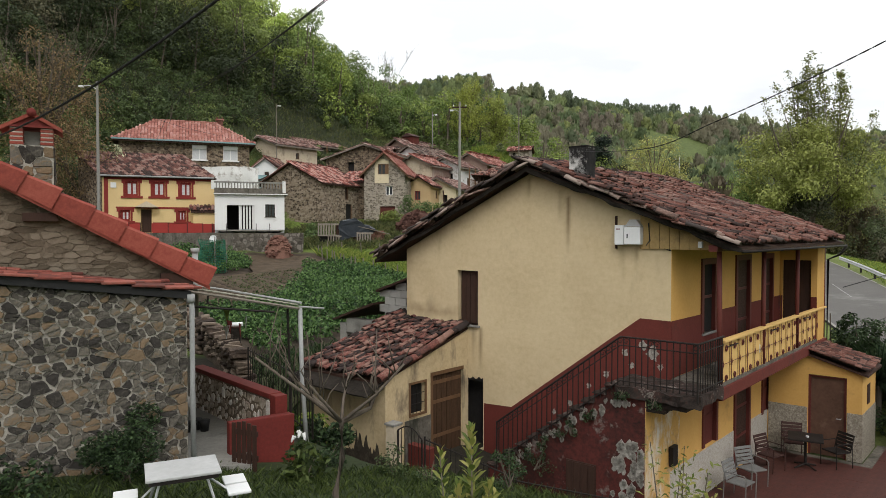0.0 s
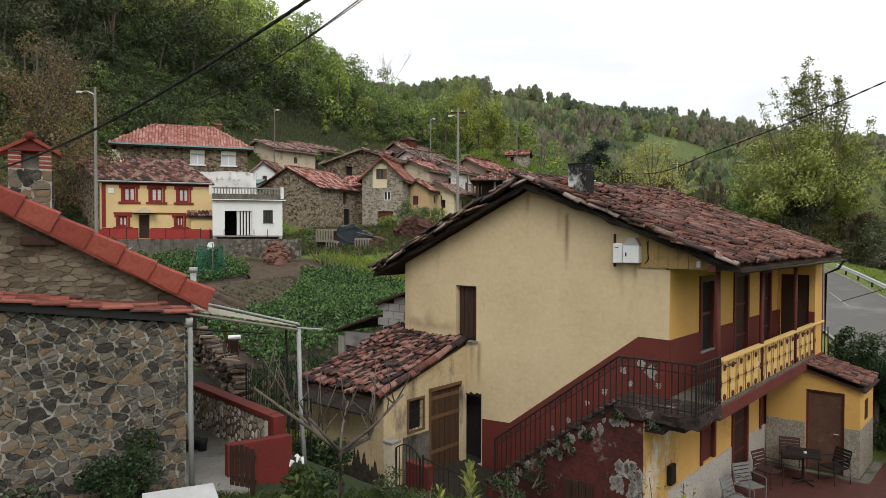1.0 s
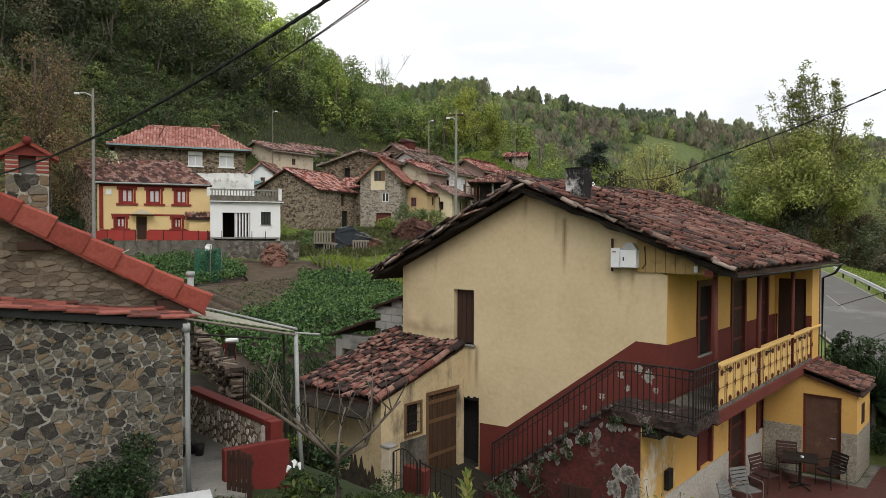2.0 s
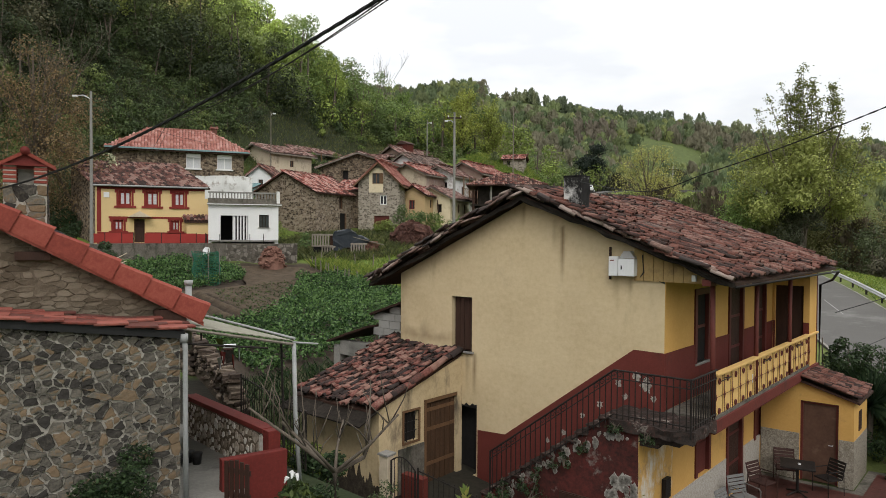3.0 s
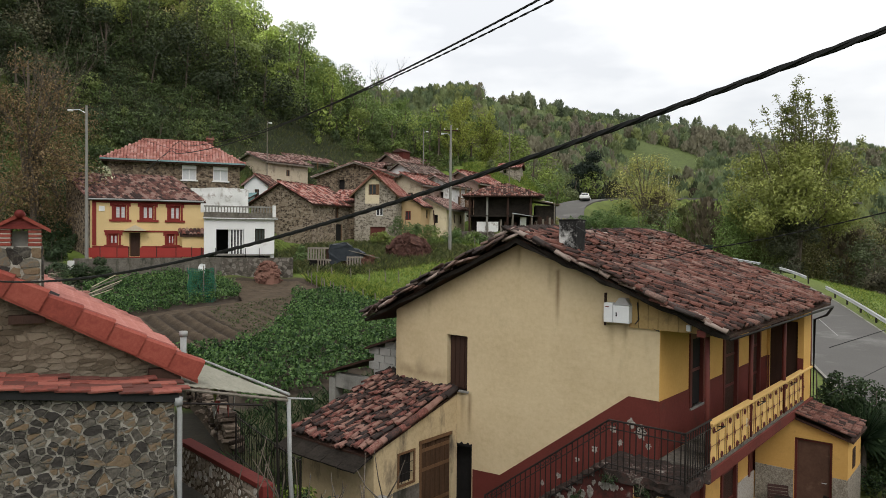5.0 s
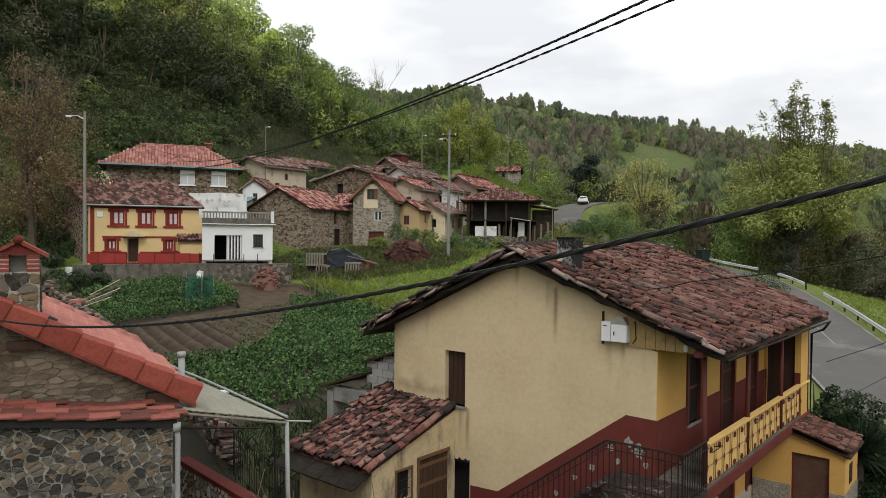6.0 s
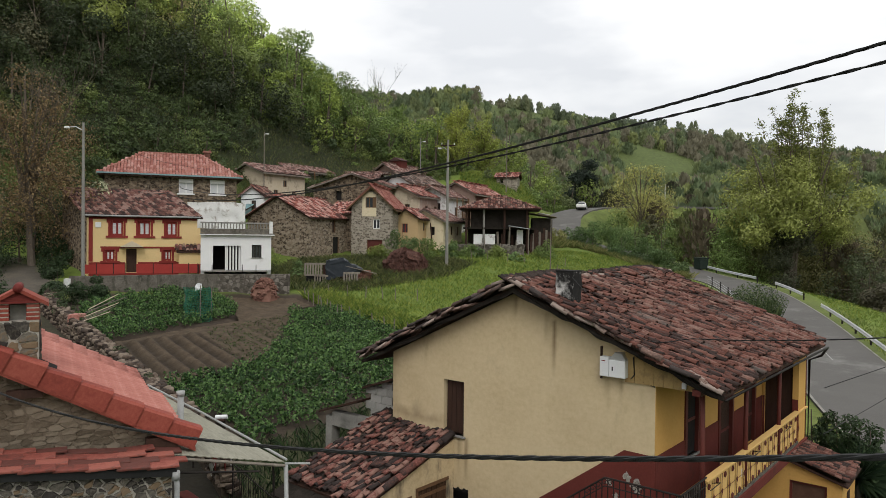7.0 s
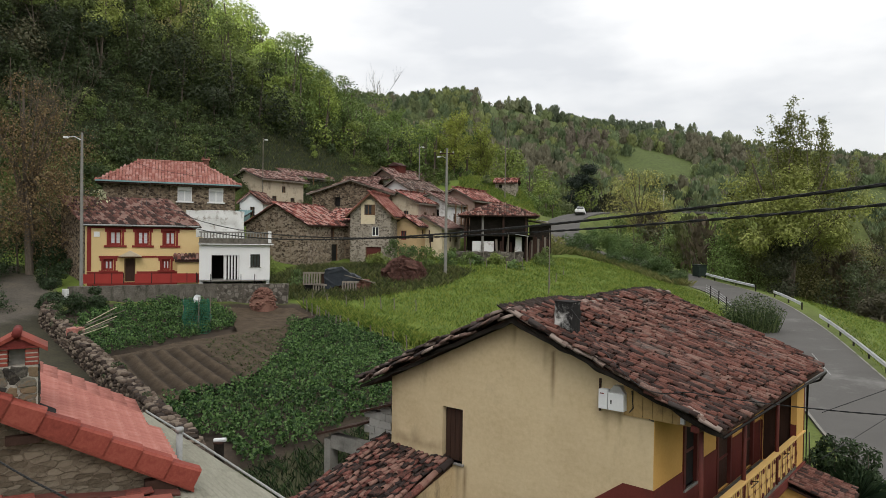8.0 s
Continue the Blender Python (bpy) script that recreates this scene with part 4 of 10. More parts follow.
window_fill("ground_floor_door", 3.73, 4.78, 0.02, 2.2, -0.18, WOOD_DARK, 2)
window_fill("ground_floor_window", 5.85, 6.5, 0.95, 2.15, -0.1, RED_WOOD, 1)
# gable window: dark red shutter set back, pale sill
w = house_part("shutter", boxes((WIN[0] + 0.02, WIN[1] - 0.02, 0.12, 0.16, WIN[2], WIN[3])), WOOD_DARK, "dark brown closed wooden shutter")
for i in range(4):
    xx = WIN[0] + 0.04 + i * 0.14
    part("board", sheared(boxes((xx, xx + 0.128, 0.105, 0.12, WIN[2] + 0.03, WIN[3] - 0.03))), WOOD_DARK, w)
house_part("window_sill", boxes((WIN[0] - 0.06, WIN[1] + 0.06, -0.06, 0.2, WIN[2] - 0.05, WIN[2]), bevel=0.01), CONCRETE, "worn concrete sill")
# dark doorway beside the shed: near-black sheet for the shade inside, sooty ragged edge
arch = house_part("doorway_shade", boxes((ARCH[0], ARCH[1], 0.3, 0.34, ARCH[2] - 0.5, ARCH[3])), DARK, "dark open doorway")
soot = bmesh.new()
rng = random.Random(3)
outline = [(ARCH[0] + (ARCH[1] - ARCH[0]) * i / 12, 0, ARCH[3] + 0.02 + 0.07 * rng.random()) for i in range(13)]
prism(soot, [(ARCH[0], 0, ARCH[3] - 0.01)] + outline + [(ARCH[1], 0, ARCH[3] - 0.01)], (0, -0.014, 0), (0, 0.003, 0))
house_part("soot_edge", soot, DARK, "ragged black edge over the doorway")

# room at the end of the balcony
endroom = turned(panel(0.93, 2.9, 0.12, [(0.08, 0.78, 2.86, 4.95)], 0.0, 2.6), Matrix.Translation((0, 7.3, 0)))
under_roof(endroom)
house_part("balcony_end_wall", endroom, OCHRE)
house_part("balcony_end_door", boxes((0.08, 0.78, 7.36, 7.4, 2.86, 4.95)), WOOD_DARK, "dark wooden door at the balcony's end")
for xa, xb in ((0.036, 0.08), (0.78, 0.925)):
    house_part("balcony_end_dado", boxes((xa, xb, 7.29, 7.299, 2.85, 3.97)), OXBLOOD)
endside = under_roof(boxes((0.81, 0.93, 7.424, 8.12, 2.6, 5.8)))
house_part("balcony_end_side", endside, OCHRE)

# balcony floor, edge beam and posts
house_part("balcony_floor", boxes((0.036, 0.95, -0.02, 7.29, 2.72, 2.85)), CONCRETE_OLD)
house_part("edge_beam", boxes((0.86, 0.99, 0.0, 8.15, 2.55, 2.79), bevel=0.012), OXBLOOD, "oxblood balcony edge beam")
for yy, lean in ((0.02, 0.06), (2.75, 0.0), (5.45, 0.0), (8.1, 0.0)):
    bm = tube(bmesh.new(), [(0.9, yy + lean * 2, 2.8), (0.9, yy + lean, 4.0), (0.9, yy, 5.62)], 0.05, 8)
    house_part("balcony_post", bm, RED_WOOD, "dark red wooden balcony post", smooth=True)
house_part("wall_plate", boxes((0.82, 0.98, -0.3, 8.15, 5.36, 5.48)), RED_WOOD)

# balustrade: ochre sheet panels behind dark red iron bars with rings
BAL0, BAL1, BZ0, BZ1, CELLS = 0.16, 7.3, 2.8, 3.62, 15
balustrade = part("balustrade", sheared(boxes((0.84, 0.985, BAL0, 8.14, BZ1, BZ1 + 0.05), bevel=0.012)), OCHRE_PANEL, HOUSE, "balcony balustrade of ochre panels behind dark iron bars and rings")
cell = (BAL1 - BAL0) / CELLS
panel_me = mesh_of(boxes((-0.01, 0.01, 0.012, cell - 0.012, 0, BZ1 - BZ0), bevel=0.004), "panel", OCHRE_PANEL)
bar_me = mesh_of(tube(bmesh.new(), [(0, 0, -0.05), (0, 0, BZ1 - BZ0)], 0.007, 6), "bar", RED_WOOD, True)
knot_bm = tube(bmesh.new(), [(0, 0, -0.07), (0, 0, 0.0), (0, 0, 0.07)], 0.006, 4)
for v in knot_bm.verts:
    if abs(v.co.z) < 0.01:
        v.co = Vector((v.co.x * 3.2, v.co.y * 6.0, v.co.z))
knot_me = mesh_of(knot_bm, "knot", RED_WOOD)
ring_pts = [(0, 0.05 * math.cos(q), 0.05 * math.sin(q)) for q in (2 * math.pi * i / 14 for i in range(15))]
ring_me = mesh_of(tube(bmesh.new(), ring_pts, 0.014, 6, cap=False), "ring", RED_WOOD, True)
for i in range(CELLS):
    y = BAL0 + i * cell
    piece("panel", panel_me, balustrade, Matrix.Translation((0.905 + SHEAR * y, y, BZ0)))
    for zz in (0.12, 0.69):
        piece("ring", ring_me, balustrade, Matrix.Translation((0.935 + SHEAR * y, y + cell / 2, BZ0 + zz)))
for i in range(CELLS + 1):
    y = BAL0 + i * cell
    piece("bar", bar_me, balustrade, Matrix.Translation((0.94 + SHEAR * y, y, BZ0)))
    piece("knot", knot_me, balustrade, Matrix.Translation((0.945 + SHEAR * y, y, BZ0 + 0.41)))
part("middle_rail", sheared(tube(bmesh.new(), [(0.94, BAL0, BZ0 + 0.41), (0.94, BAL1, BZ0 + 0.41)], 0.005, 6)), RED_WOOD, balustrade)
for y in (0.1, 2.75, 5.4):
    part("bracket", sheared(tube(bmesh.new(), [(0.95, y + 0.4, BZ1 - 0.08), (1.12, y + 0.35, BZ1 - 0.02), (1.12, y - 0.2, BZ1 - 0.02)], 0.01, 5)), IRON, balustrade)

# outside stair
STEPS, SX0, SX1, SZ0, SZ1, SY = 12, -3.55, -0.52, 0.5, 2.83, -1.12
stair = thing("outside_stair", "oxblood painted outside stair with crumbling treads and landing", "stair", HOUSE_M)
run, rise = (SX1 - SX0) / STEPS, (SZ1 - SZ0) / STEPS
prof = [(SX0, 0, 0.0)]
for i in range(STEPS):
    prof += [(SX0 + i * run, 0, SZ0 + i * rise + rise * 0.82), (SX0 + (i + 1) * run, 0, SZ0 + i * rise + rise * 0.82)]
prof += [(SX1, 0, SZ1 - 0.1), (-0.002, 0, SZ1 - 0.1), (-0.002, 0, 0.0)]
bm = prism(bmesh.new(), prof, (0, SY, 0), (0, -0.008, 0))
part("stair_body", sheared(bm), REDPEEL, stair, "oxblood stair wall with flaking whitewash")
for i in range(STEPS):
    bm = boxes((SX0 + i * run - 0.03, SX0 + (i + 1) * run + 0.01, SY - 0.05, -0.01, SZ0 + (i + 0.82) * rise, SZ0 + (i + 1) * rise), bevel=0.012)
    part("tread", sheared(roughen(subdivided(bm, 0.12), 0.03, 7, i)), LANDING, stair, "worn mossy concrete tread")
bm = roughen(subdivided(boxes((SX1 - 0.05, 1.0, SY - 0.06, -0.01, SZ1 - 0.2, SZ1)), 0.1), 0.06, 6)
part("landing", sheared(bm), LANDING, stair, "crumbling concrete landing slab")
bm = boxes((-0.3, 0.35, SY + 0.02, -0.02, SZ1 - 0.42, SZ1 - 0.2), (0.35, 0.75, SY + 0.05, -0.02, SZ1 - 0.32, SZ1 - 0.2))
part("landing_bracket", sheared(roughen(subdivided(bm, 0.15), 0.03, 5)), LANDING, stair)
bm = roughen(subdivided(boxes((0.0, 0.012, SY, 0.45, 0.0, 2.6)), 0.5), 0.0)
part("peeled_wall", sheared(turned(bm, Matrix.Translation((0.001, 0, 0)))), PEELED, stair, "ochre paint peeling from white plaster")
# patches where the red paint has flaked off
PLASTER = material("bare_plaster", [(0.10, 0.085, 0.07), (0.27, 0.25, 0.22), (0.42, 0.40, 0.36)], 5, 20, 0.95, 0.5)
rngf = random.Random(21)
for i in range(72):
    if i < 24:
        fx, fz, fs = -0.02 - abs(rngf.gauss(0, 0.3)), rngf.uniform(0.15, 1.75), rngf.uniform(0.04, 0.15)
    else:
        fx = rngf.uniform(-2.9, -0.2)
        fz, fs = min(2.5, SZ0 + (fx - SX0) / run * rise - abs(rngf.gauss(0.05, 0.2))), rngf.uniform(0.02, 0.075)
    rim = [(min(-0.004, fx + fs * rngf.uniform(0.4, 1.1) * math.cos(q)), 0, fz + 1.5 * fs * rngf.uniform(0.4, 1.1) * math.sin(q)) for q in (2 * math.pi * j / 9 for j in range(17))]
    part("bare_patch", sheared(prism(bmesh.new(), rim, (0, SY - 0.005 - 0.0004 * i, 0), (0, SY + 0.002, 0))), PLASTER, stair, "bare plaster patch")
for fx, fz, fs in ((-0.55, 3.45, 0.1), (-0.95, 3.25, 0.08), (-0.35, 3.3, 0.16), (-0.2, 3.05, 0.07), (-1.35, 2.75, 0.09), (-1.75, 2.45, 0.07), (-2.2, 2.0, 0.08), (-2.6, 1.75, 0.06), (-0.8, 3.0, 0.07)):
    rim = [(min(-0.01, fx + fs * rngf.uniform(0.4, 1.1) * math.cos(q)), 0, fz + 1.2 * fs * rngf.uniform(0.4, 1.1) * math.sin(q)) for q in (2 * math.pi * j / 17 for j in range(17))]
    part("bare_patch", sheared(prism(bmesh.new(), rim, (0, -0.0105, 0), (0, -0.002, 0))), PLASTER, stair, "bare plaster patch")
dk = part("cellar_door", sheared(boxes((-1.62, -0.98, SY - 0.03, SY - 0.004, 0.1, 1.2))), WOOD_DARK, stair, "dark plank cellar door under the stair")
for i in range(4):
    part("board", sheared(boxes((-1.6 + i * 0.155, -1.46 + i * 0.155, SY - 0.045, SY - 0.028, 0.12, 1.18))), WOOD_DARK, dk)

# wrought-iron railing of stair and landing
railing = thing("stair_railing", "black wrought-iron stair railing with scrolls under the handrail", "railing", HOUSE_M)
RY = SY - 0.04
path = [(SX0 + 0.25, SZ0 + 0.2), (SX1 + 0.05, SZ1)]


def rail_z(x):
    if x > path[1][0]:
        return path[1][1]
    return path[0][1] + (x - path[0][0]) * (path[1][1] - path[0][1]) / (path[1][0] - path[0][0])


for lift, r, nm in ((0.93, 0.02, "handrail"), (0.77, 0.012, "upper_rail"), (0.1, 0.014, "lower_rail")):
    pts = [(path[0][0], RY, rail_z(path[0][0]) + lift), (path[1][0], RY, rail_z(path[1][0]) + lift), (0.97, RY, SZ1 + lift), (0.97, 0.1, SZ1 + lift)]
    part(nm, sheared(tube(bmesh.new(), pts, r, 6)), IRON, railing)
x = path[0][0] + 0.06
while x < 0.96:
    part("baluster", sheared(tube(bmesh.new(), [(x, RY, rail_z(x) + 0.02), (x, RY, rail_z(x) + 0.93)], 0.0115, 5)), IRON, railing)
    if int(x * 100) % 2 == 0:
        c = Vector((x + 0.05, RY, rail_z(x + 0.05) + 0.85))
        sp = [c + Vector((math.cos(q) * (0.066 - 0.0072 * q), 0, math.sin(q) * (0.066 - 0.0072 * q))) for q in (i * 0.6 for i in range(13))]
        part("scroll", sheared(tube(bmesh.new(), sp, 0.009, 5)), IRON, railing)
    x += 0.118
y = RY + 0.12
while y < 0.1:
    part("baluster", sheared(tube(bmesh.new(), [(0.97, y, SZ1 + 0.02), (0.97, y, SZ1 + 0.93)], 0.0115, 5)), IRON, railing)
    y += 0.118
for px, py in ((path[0][0], RY), (0.97, RY)):
    part("rail_post", sheared(tube(bmesh.new(), [(px, py, rail_z(px) - 0.1), (px, py, rail_z(px) + 0.95)], 0.018, 6)), IRON, railing)

# porch with lean-to roof at the house's end
porch = thing("porch", "small ochre porch with stone-chip dado and brown door", "porch", HOUSE_M)
pf = panel(2.15, 2.75, 0.2, [(0.96, 1.83, 0.0, 2.06)], 0.015, 0.0)
turned(pf, Matrix.Translation((0, 6.36, 0)))
cut(pf, (1.05, 0, 2.53), (0.3, 0, 1))
part("front_wall", sheared(pf), OCHRE, porch)
ps = boxes((1.965, 2.165, 6.562, 8.1, 0.0, 2.16))
part("side_wall", sheared(ps), OCHRE, porch)
part("side_window", sheared(boxes((2.166, 2.18, 6.95, 7.3, 1.35, 1.85))), WOOD_DARK, porch)
for q in ((0.02, 0.95, 6.345, 6.359, 0, 1.2), (1.84, 2.165, 6.345, 6.359, 0, 1.2), (2.166, 2.178, 6.345, 8.1, 0, 1.2)):
    part("dado", sheared(boxes(q)), DADO_PORCH, porch)
pd = part("porch_door", sheared(boxes((0.97, 1.82, 6.44, 6.48, 0.01, 2.05))), material("brown_metal_door", [(0.075, 0.04, 0.026), (0.12, 0.066, 0.045)], 2, 14, 0.6, 0.15, stains=(0.16, 0.10, 0.07), stain_scale=2.2, stain_amount=0.35), porch, "plain brown metal door, scuffed")
part("frame", sheared(boxes((0.96, 1.02, 6.4, 6.44, 0, 2.06), (1.77, 1.83, 6.4, 6.44, 0, 2.06), (1.02, 1.77, 6.4, 6.44, 2.0, 2.06))), RED_WOOD, pd)
part("handle", sheared(tube(bmesh.new(), [(1.7, 6.42, 1.0), (1.7, 6.37, 1.0), (1.6, 6.37, 1.0)], 0.012, 6)), METAL, pd)
pm = slope_matrix(Vector((2.3 + SHEAR * 6.3, 6.28, 2.24)), (0, 1, 0), (1.0, 0, -0.3))
part("roof_bed", sheared(prism(bmesh.new(), [(0.93, 0, 2.61), (2.3, 0, 2.2), (2.3, 0, 2.15), (0.93, 0, 2.56)], (0, 6.26, 0), (0, 8.15, 0))), WOOD_DARK, porch)
barrel_roof(porch, pm, 1.85, 1.36, TILE, TROUGH, singles=150, seed=5, jitter=0.45, pitch=0.13, step=0.17, size=0.68)

# main roof: boarded bed, dark eaves, barrel tiles
roof = thing("main_roof", "sagging roof of old barrel tiles, brown-red with dark lichen", "roof", HOUSE_M)
for nm, (x0, z0), (x1, z1) in (("bed_right", (RIDGE_X, RIDGE_Z), EAVE_R), ("bed_left", EAVE_L, (RIDGE_X, RIDGE_Z))):
    part("roof_bed", sheared(prism(bmesh.new(), [(x0, 0, z0 - 0.02), (x1, 0, z1 - 0.02), (x1, 0, z1 - 0.07), (x0, 0, z0 - 0.09)], (0, -0.3, 0), (0, LEN, 0))), WOOD_DARK, roof)
part("verge_board", sheared(roughen(subdivided(prism(bmesh.new(), [(EAVE_L[0], 0, EAVE_L[1] - 0.03), (RIDGE_X, 0, RIDGE_Z - 0.03), (EAVE_R[0], 0, EAVE_R[1] - 0.03), (EAVE_R[0], 0, EAVE_R[1] - 0.12), (RIDGE_X, 0, RIDGE_Z - 0.14), (EAVE_L[0], 0, EAVE_L[1] - 0.12)], (0, -0.335, 0), (0, -0.3, 0)), 0.14), 0.05, 3)), EAVE, roof, "black weathered verge board")
rm = slope_matrix(Vector((EAVE_R[0] + 0.02, -0.36, EAVE_R[1])), (SHEAR, 1, 0), (1, 0, -RS))
hr = math.hypot(EAVE_R[0] - RIDGE_X, RIDGE_Z - EAVE_R[1])
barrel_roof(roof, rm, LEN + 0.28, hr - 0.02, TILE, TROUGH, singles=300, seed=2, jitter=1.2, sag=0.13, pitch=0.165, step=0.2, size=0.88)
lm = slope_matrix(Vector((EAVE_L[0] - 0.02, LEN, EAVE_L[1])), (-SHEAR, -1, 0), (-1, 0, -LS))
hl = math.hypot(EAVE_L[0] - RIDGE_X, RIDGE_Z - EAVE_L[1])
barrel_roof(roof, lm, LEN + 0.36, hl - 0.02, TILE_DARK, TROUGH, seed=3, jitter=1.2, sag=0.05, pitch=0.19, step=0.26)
cap = data_of(tile_arrays(0.45, 0.125, 0.11), "ridge_tile", TILE_DARK)
rng = random.Random(8)
y = -0.38
while y < LEN:
    piece("ridge_tile", cap, roof, pose(RIDGE_X + SHEAR * y + rng.gauss(0, 0.02), y, RIDGE_Z + 0.035 + rng.gauss(0, 0.015), rng.gauss(2, 3), rng.gauss(0, 6), rng.gauss(0, 5)))
    y += 0.34
# verge tiles laid along the gable edge
vt = data_of(tile_arrays(0.42, 0.1, 0.085), "verge_tile", TILE_DARK)
for sgn, (ex, ez), h, sl in ((1, EAVE_R, hr, RS), (-1, EAVE_L, hl, LS)):
    k = int(h / 0.3)
    for i in range(k):
        f = i / k
        x = ex + (RIDGE_X - ex) * f
        z = ez + (RIDGE_Z - ez) * f
        m = slope_matrix(Vector((x, -0.36 + rng.gauss(0, 0.02), z + 0.05 + rng.gauss(0, 0.022))), (0, sgn, 0), (sgn * 1.0, 0, -sl)) @ pose(0, 0, 0, rng.gauss(2, 4), rng.gauss(0, 9), rng.gauss(0, 8))
        piece("verge_tile", vt, roof, m)
# boarded infill under the verge
infill = bmesh.new()
for i in range(9):
    x0 = -0.62 + i * 0.2
    box(infill, x0, x0 + 0.19, -0.02, 0.012, 5.38, 6.6)
cut(infill, (RIDGE_X, 0, RIDGE_Z - 0.1), (RS, 0, 1))
part("boarded_infill", sheared(turned(infill, Matrix.Translation((0, -0.02, 0)))), material("dirty_yellow_board", [(0.30, 0.20, 0.08), (0.42, 0.29, 0.13)], 2, 20, 0.85, 0.3, stains=(0.20, 0.14, 0.07), stain_scale=1.5, stain_amount=0.5), roof, "ochre boards closing the gable over the balcony")
gut = tube(bmesh.new(), [(EAVE_R[0] + 0.04, -0.3, EAVE_R[1] - 0.09), (EAVE_R[0] + 0.04, LEN + 0.1, EAVE_R[1] - 0.11)], 0.028, 8)
part("gutter", sheared(gut), IRON, roof, "thin dark gutter along the eave", smooth=True)
dn = tube(bmesh.new(), [(EAVE_R[0] + 0.04, LEN + 0.06, EAVE_R[1] - 0.12), (EAVE_R[0] - 0.1, LEN + 0.06, EAVE_R[1] - 0.35), (0.98, LEN + 0.06, EAVE_R[1] - 0.5), (0.98, LEN + 0.06, 0.3)], 0.035, 8)
part("downpipe", sheared(dn), IRON, roof, smooth=True)

# ---- the shed against the gable, with its garden side ----
shed = thing("tile_roofed_shed", "cream lean-to shed with old tile roof and plank door", "shed", HOUSE_M)
SX, SYF = -5.0, -2.78
sp = panel(2.78, 3.6, 0.25, [(-2.02 + 2.78, -1.55 + 2.78, 1.66, 2.33), (-1.3 + 2.78, -0.2 + 2.78, 0.5, 2.42)], 0.0, 0.2)
turned(sp, turn_long)
turned(sp, Matrix.Translation((SX, SYF, 0)))
cut(sp, (0, 0, 3.36), (0, -0.3, 1))
part("door_wall", sheared(sp), CREAM_GRIMY, shed, "cream wall with a grey patched plinth")
part("front_wall", sheared(boxes((-7.35, SX - 0.26, SYF, SYF + 0.25, 0.2, 2.42))), CREAM_GRIMY, shed)
part("far_wall", sheared(boxes((-7.35, -7.1, SYF + 0.26, -0.01, 0.2, 2.4))), CREAM, shed)
part("plinth", sheared(boxes((SX + 0.001, SX + 0.016, -2.2, -1.31, 0.2, 1.55))), CONCRETE_OLD, shed, "grey cement patch below the window")
rngo = random.Random(61)
MOULD = material("black_mould", [(0.018, 0.015, 0.012), (0.05, 0.04, 0.03), (0.10, 0.08, 0.055)], 5, 24, 0.95, 0.5)
for i in range(9):
    c_, w_, h_ = -7.2 + i * 0.27, rngo.uniform(0.14, 0.22), rngo.uniform(0.25, 0.7)
    rim = [(c_ - w_, 0, 0.5)] + [(c_ - w_ + 2 * w_ * k / 8, 0, 0.75 + h_ * rngo.uniform(0.35, 1.0) * math.sin(math.pi * (k + 0.5) / 9)) for k in range(9)] + [(c_ + w_, 0, 0.5)]
    part("mould_patch", sheared(prism(bmesh.new(), rim, (0, SYF - 0.004 - 0.0006 * i, 0), (0, SYF + 0.002, 0))), MOULD, shed, "black mould creeping up the wall")
dr = part("plank_door", sheared(boxes((SX - 0.1, SX - 0.06, -1.29, -0.21, 0.5, 2.41))), DOOR_OLD, shed, "brown plank door")
for i in range(6):
    y0 = -1.26 + i * 0.172
    part("board", sheared(boxes((SX - 0.06, SX - 0.045, y0, y0 + 0.155, 0.52, 2.38))), DOOR_OLD, dr)
part("frame", sheared(boxes((SX - 0.06, SX + 0.02, -1.36, -1.29, 0.5, 2.48))), WOOD_BROWN, dr)
for zz in (0.95, 1.75, 2.2):
    part("batten", sheared(boxes((SX - 0.045, SX - 0.03, -1.27, -0.25, zz, zz + 0.08))), WOOD_BROWN, dr)
part("lintel", sheared(boxes((SX - 0.06, SX + 0.02, -1.36, -0.2, 2.42, 2.5))), WOOD_BROWN, dr)
sw = part("barred_window", sheared(boxes((SX - 0.12, SX - 0.1, -2.02, -1.55, 1.66, 2.33))), DARK, shed)
part("frame", sheared(boxes((SX - 0.02, SX + 0.02, -2.07, -2.02, 1.61, 2.38))), WOOD_BROWN, sw)
part("frame", sheared(boxes((SX - 0.02, SX + 0.02, -1.55, -1.5, 1.61, 2.38))), WOOD_BROWN, sw)
part("frame", sheared(boxes((SX - 0.02, SX + 0.02, -2.02, -1.55, 2.33, 2.38))), WOOD_BROWN, sw)
part("frame", sheared(boxes((SX - 0.02, SX + 0.02, -2.02, -1.55, 1.61, 1.66))), WOOD_BROWN, sw)
for yy in (-1.9, -1.785, -1.67):
    part("bar", sheared(tube(bmesh.new(), [(SX - 0.03, yy, 1.66), (SX - 0.03, yy, 2.33)], 0.009, 5)), IRON, sw)
for zz in (1.88, 2.1):
    part("bar", sheared(tube(bmesh.new(), [(SX - 0.03, -2.02, zz), (SX - 0.03, -1.55, zz)], 0.009, 5)), IRON, sw)
ROOF_Y0, ROOF_Z0, ROOF_Z1, ROOF_X0, ROOF_X1 = -3.0, 2.58, 3.43, -7.55, -5.0
bm = prism(bmesh.new(), [(0, ROOF_Y0, ROOF_Z0 - 0.03), (0, -0.02, ROOF_Z1 - 0.03), (0, -0.02, ROOF_Z1 - 0.1), (0, ROOF_Y0, ROOF_Z0 - 0.1)], (ROOF_X0, 0, 0), (ROOF_X1, 0, 0))
part("roof_bed", sheared(bm), WOOD_DARK, shed)
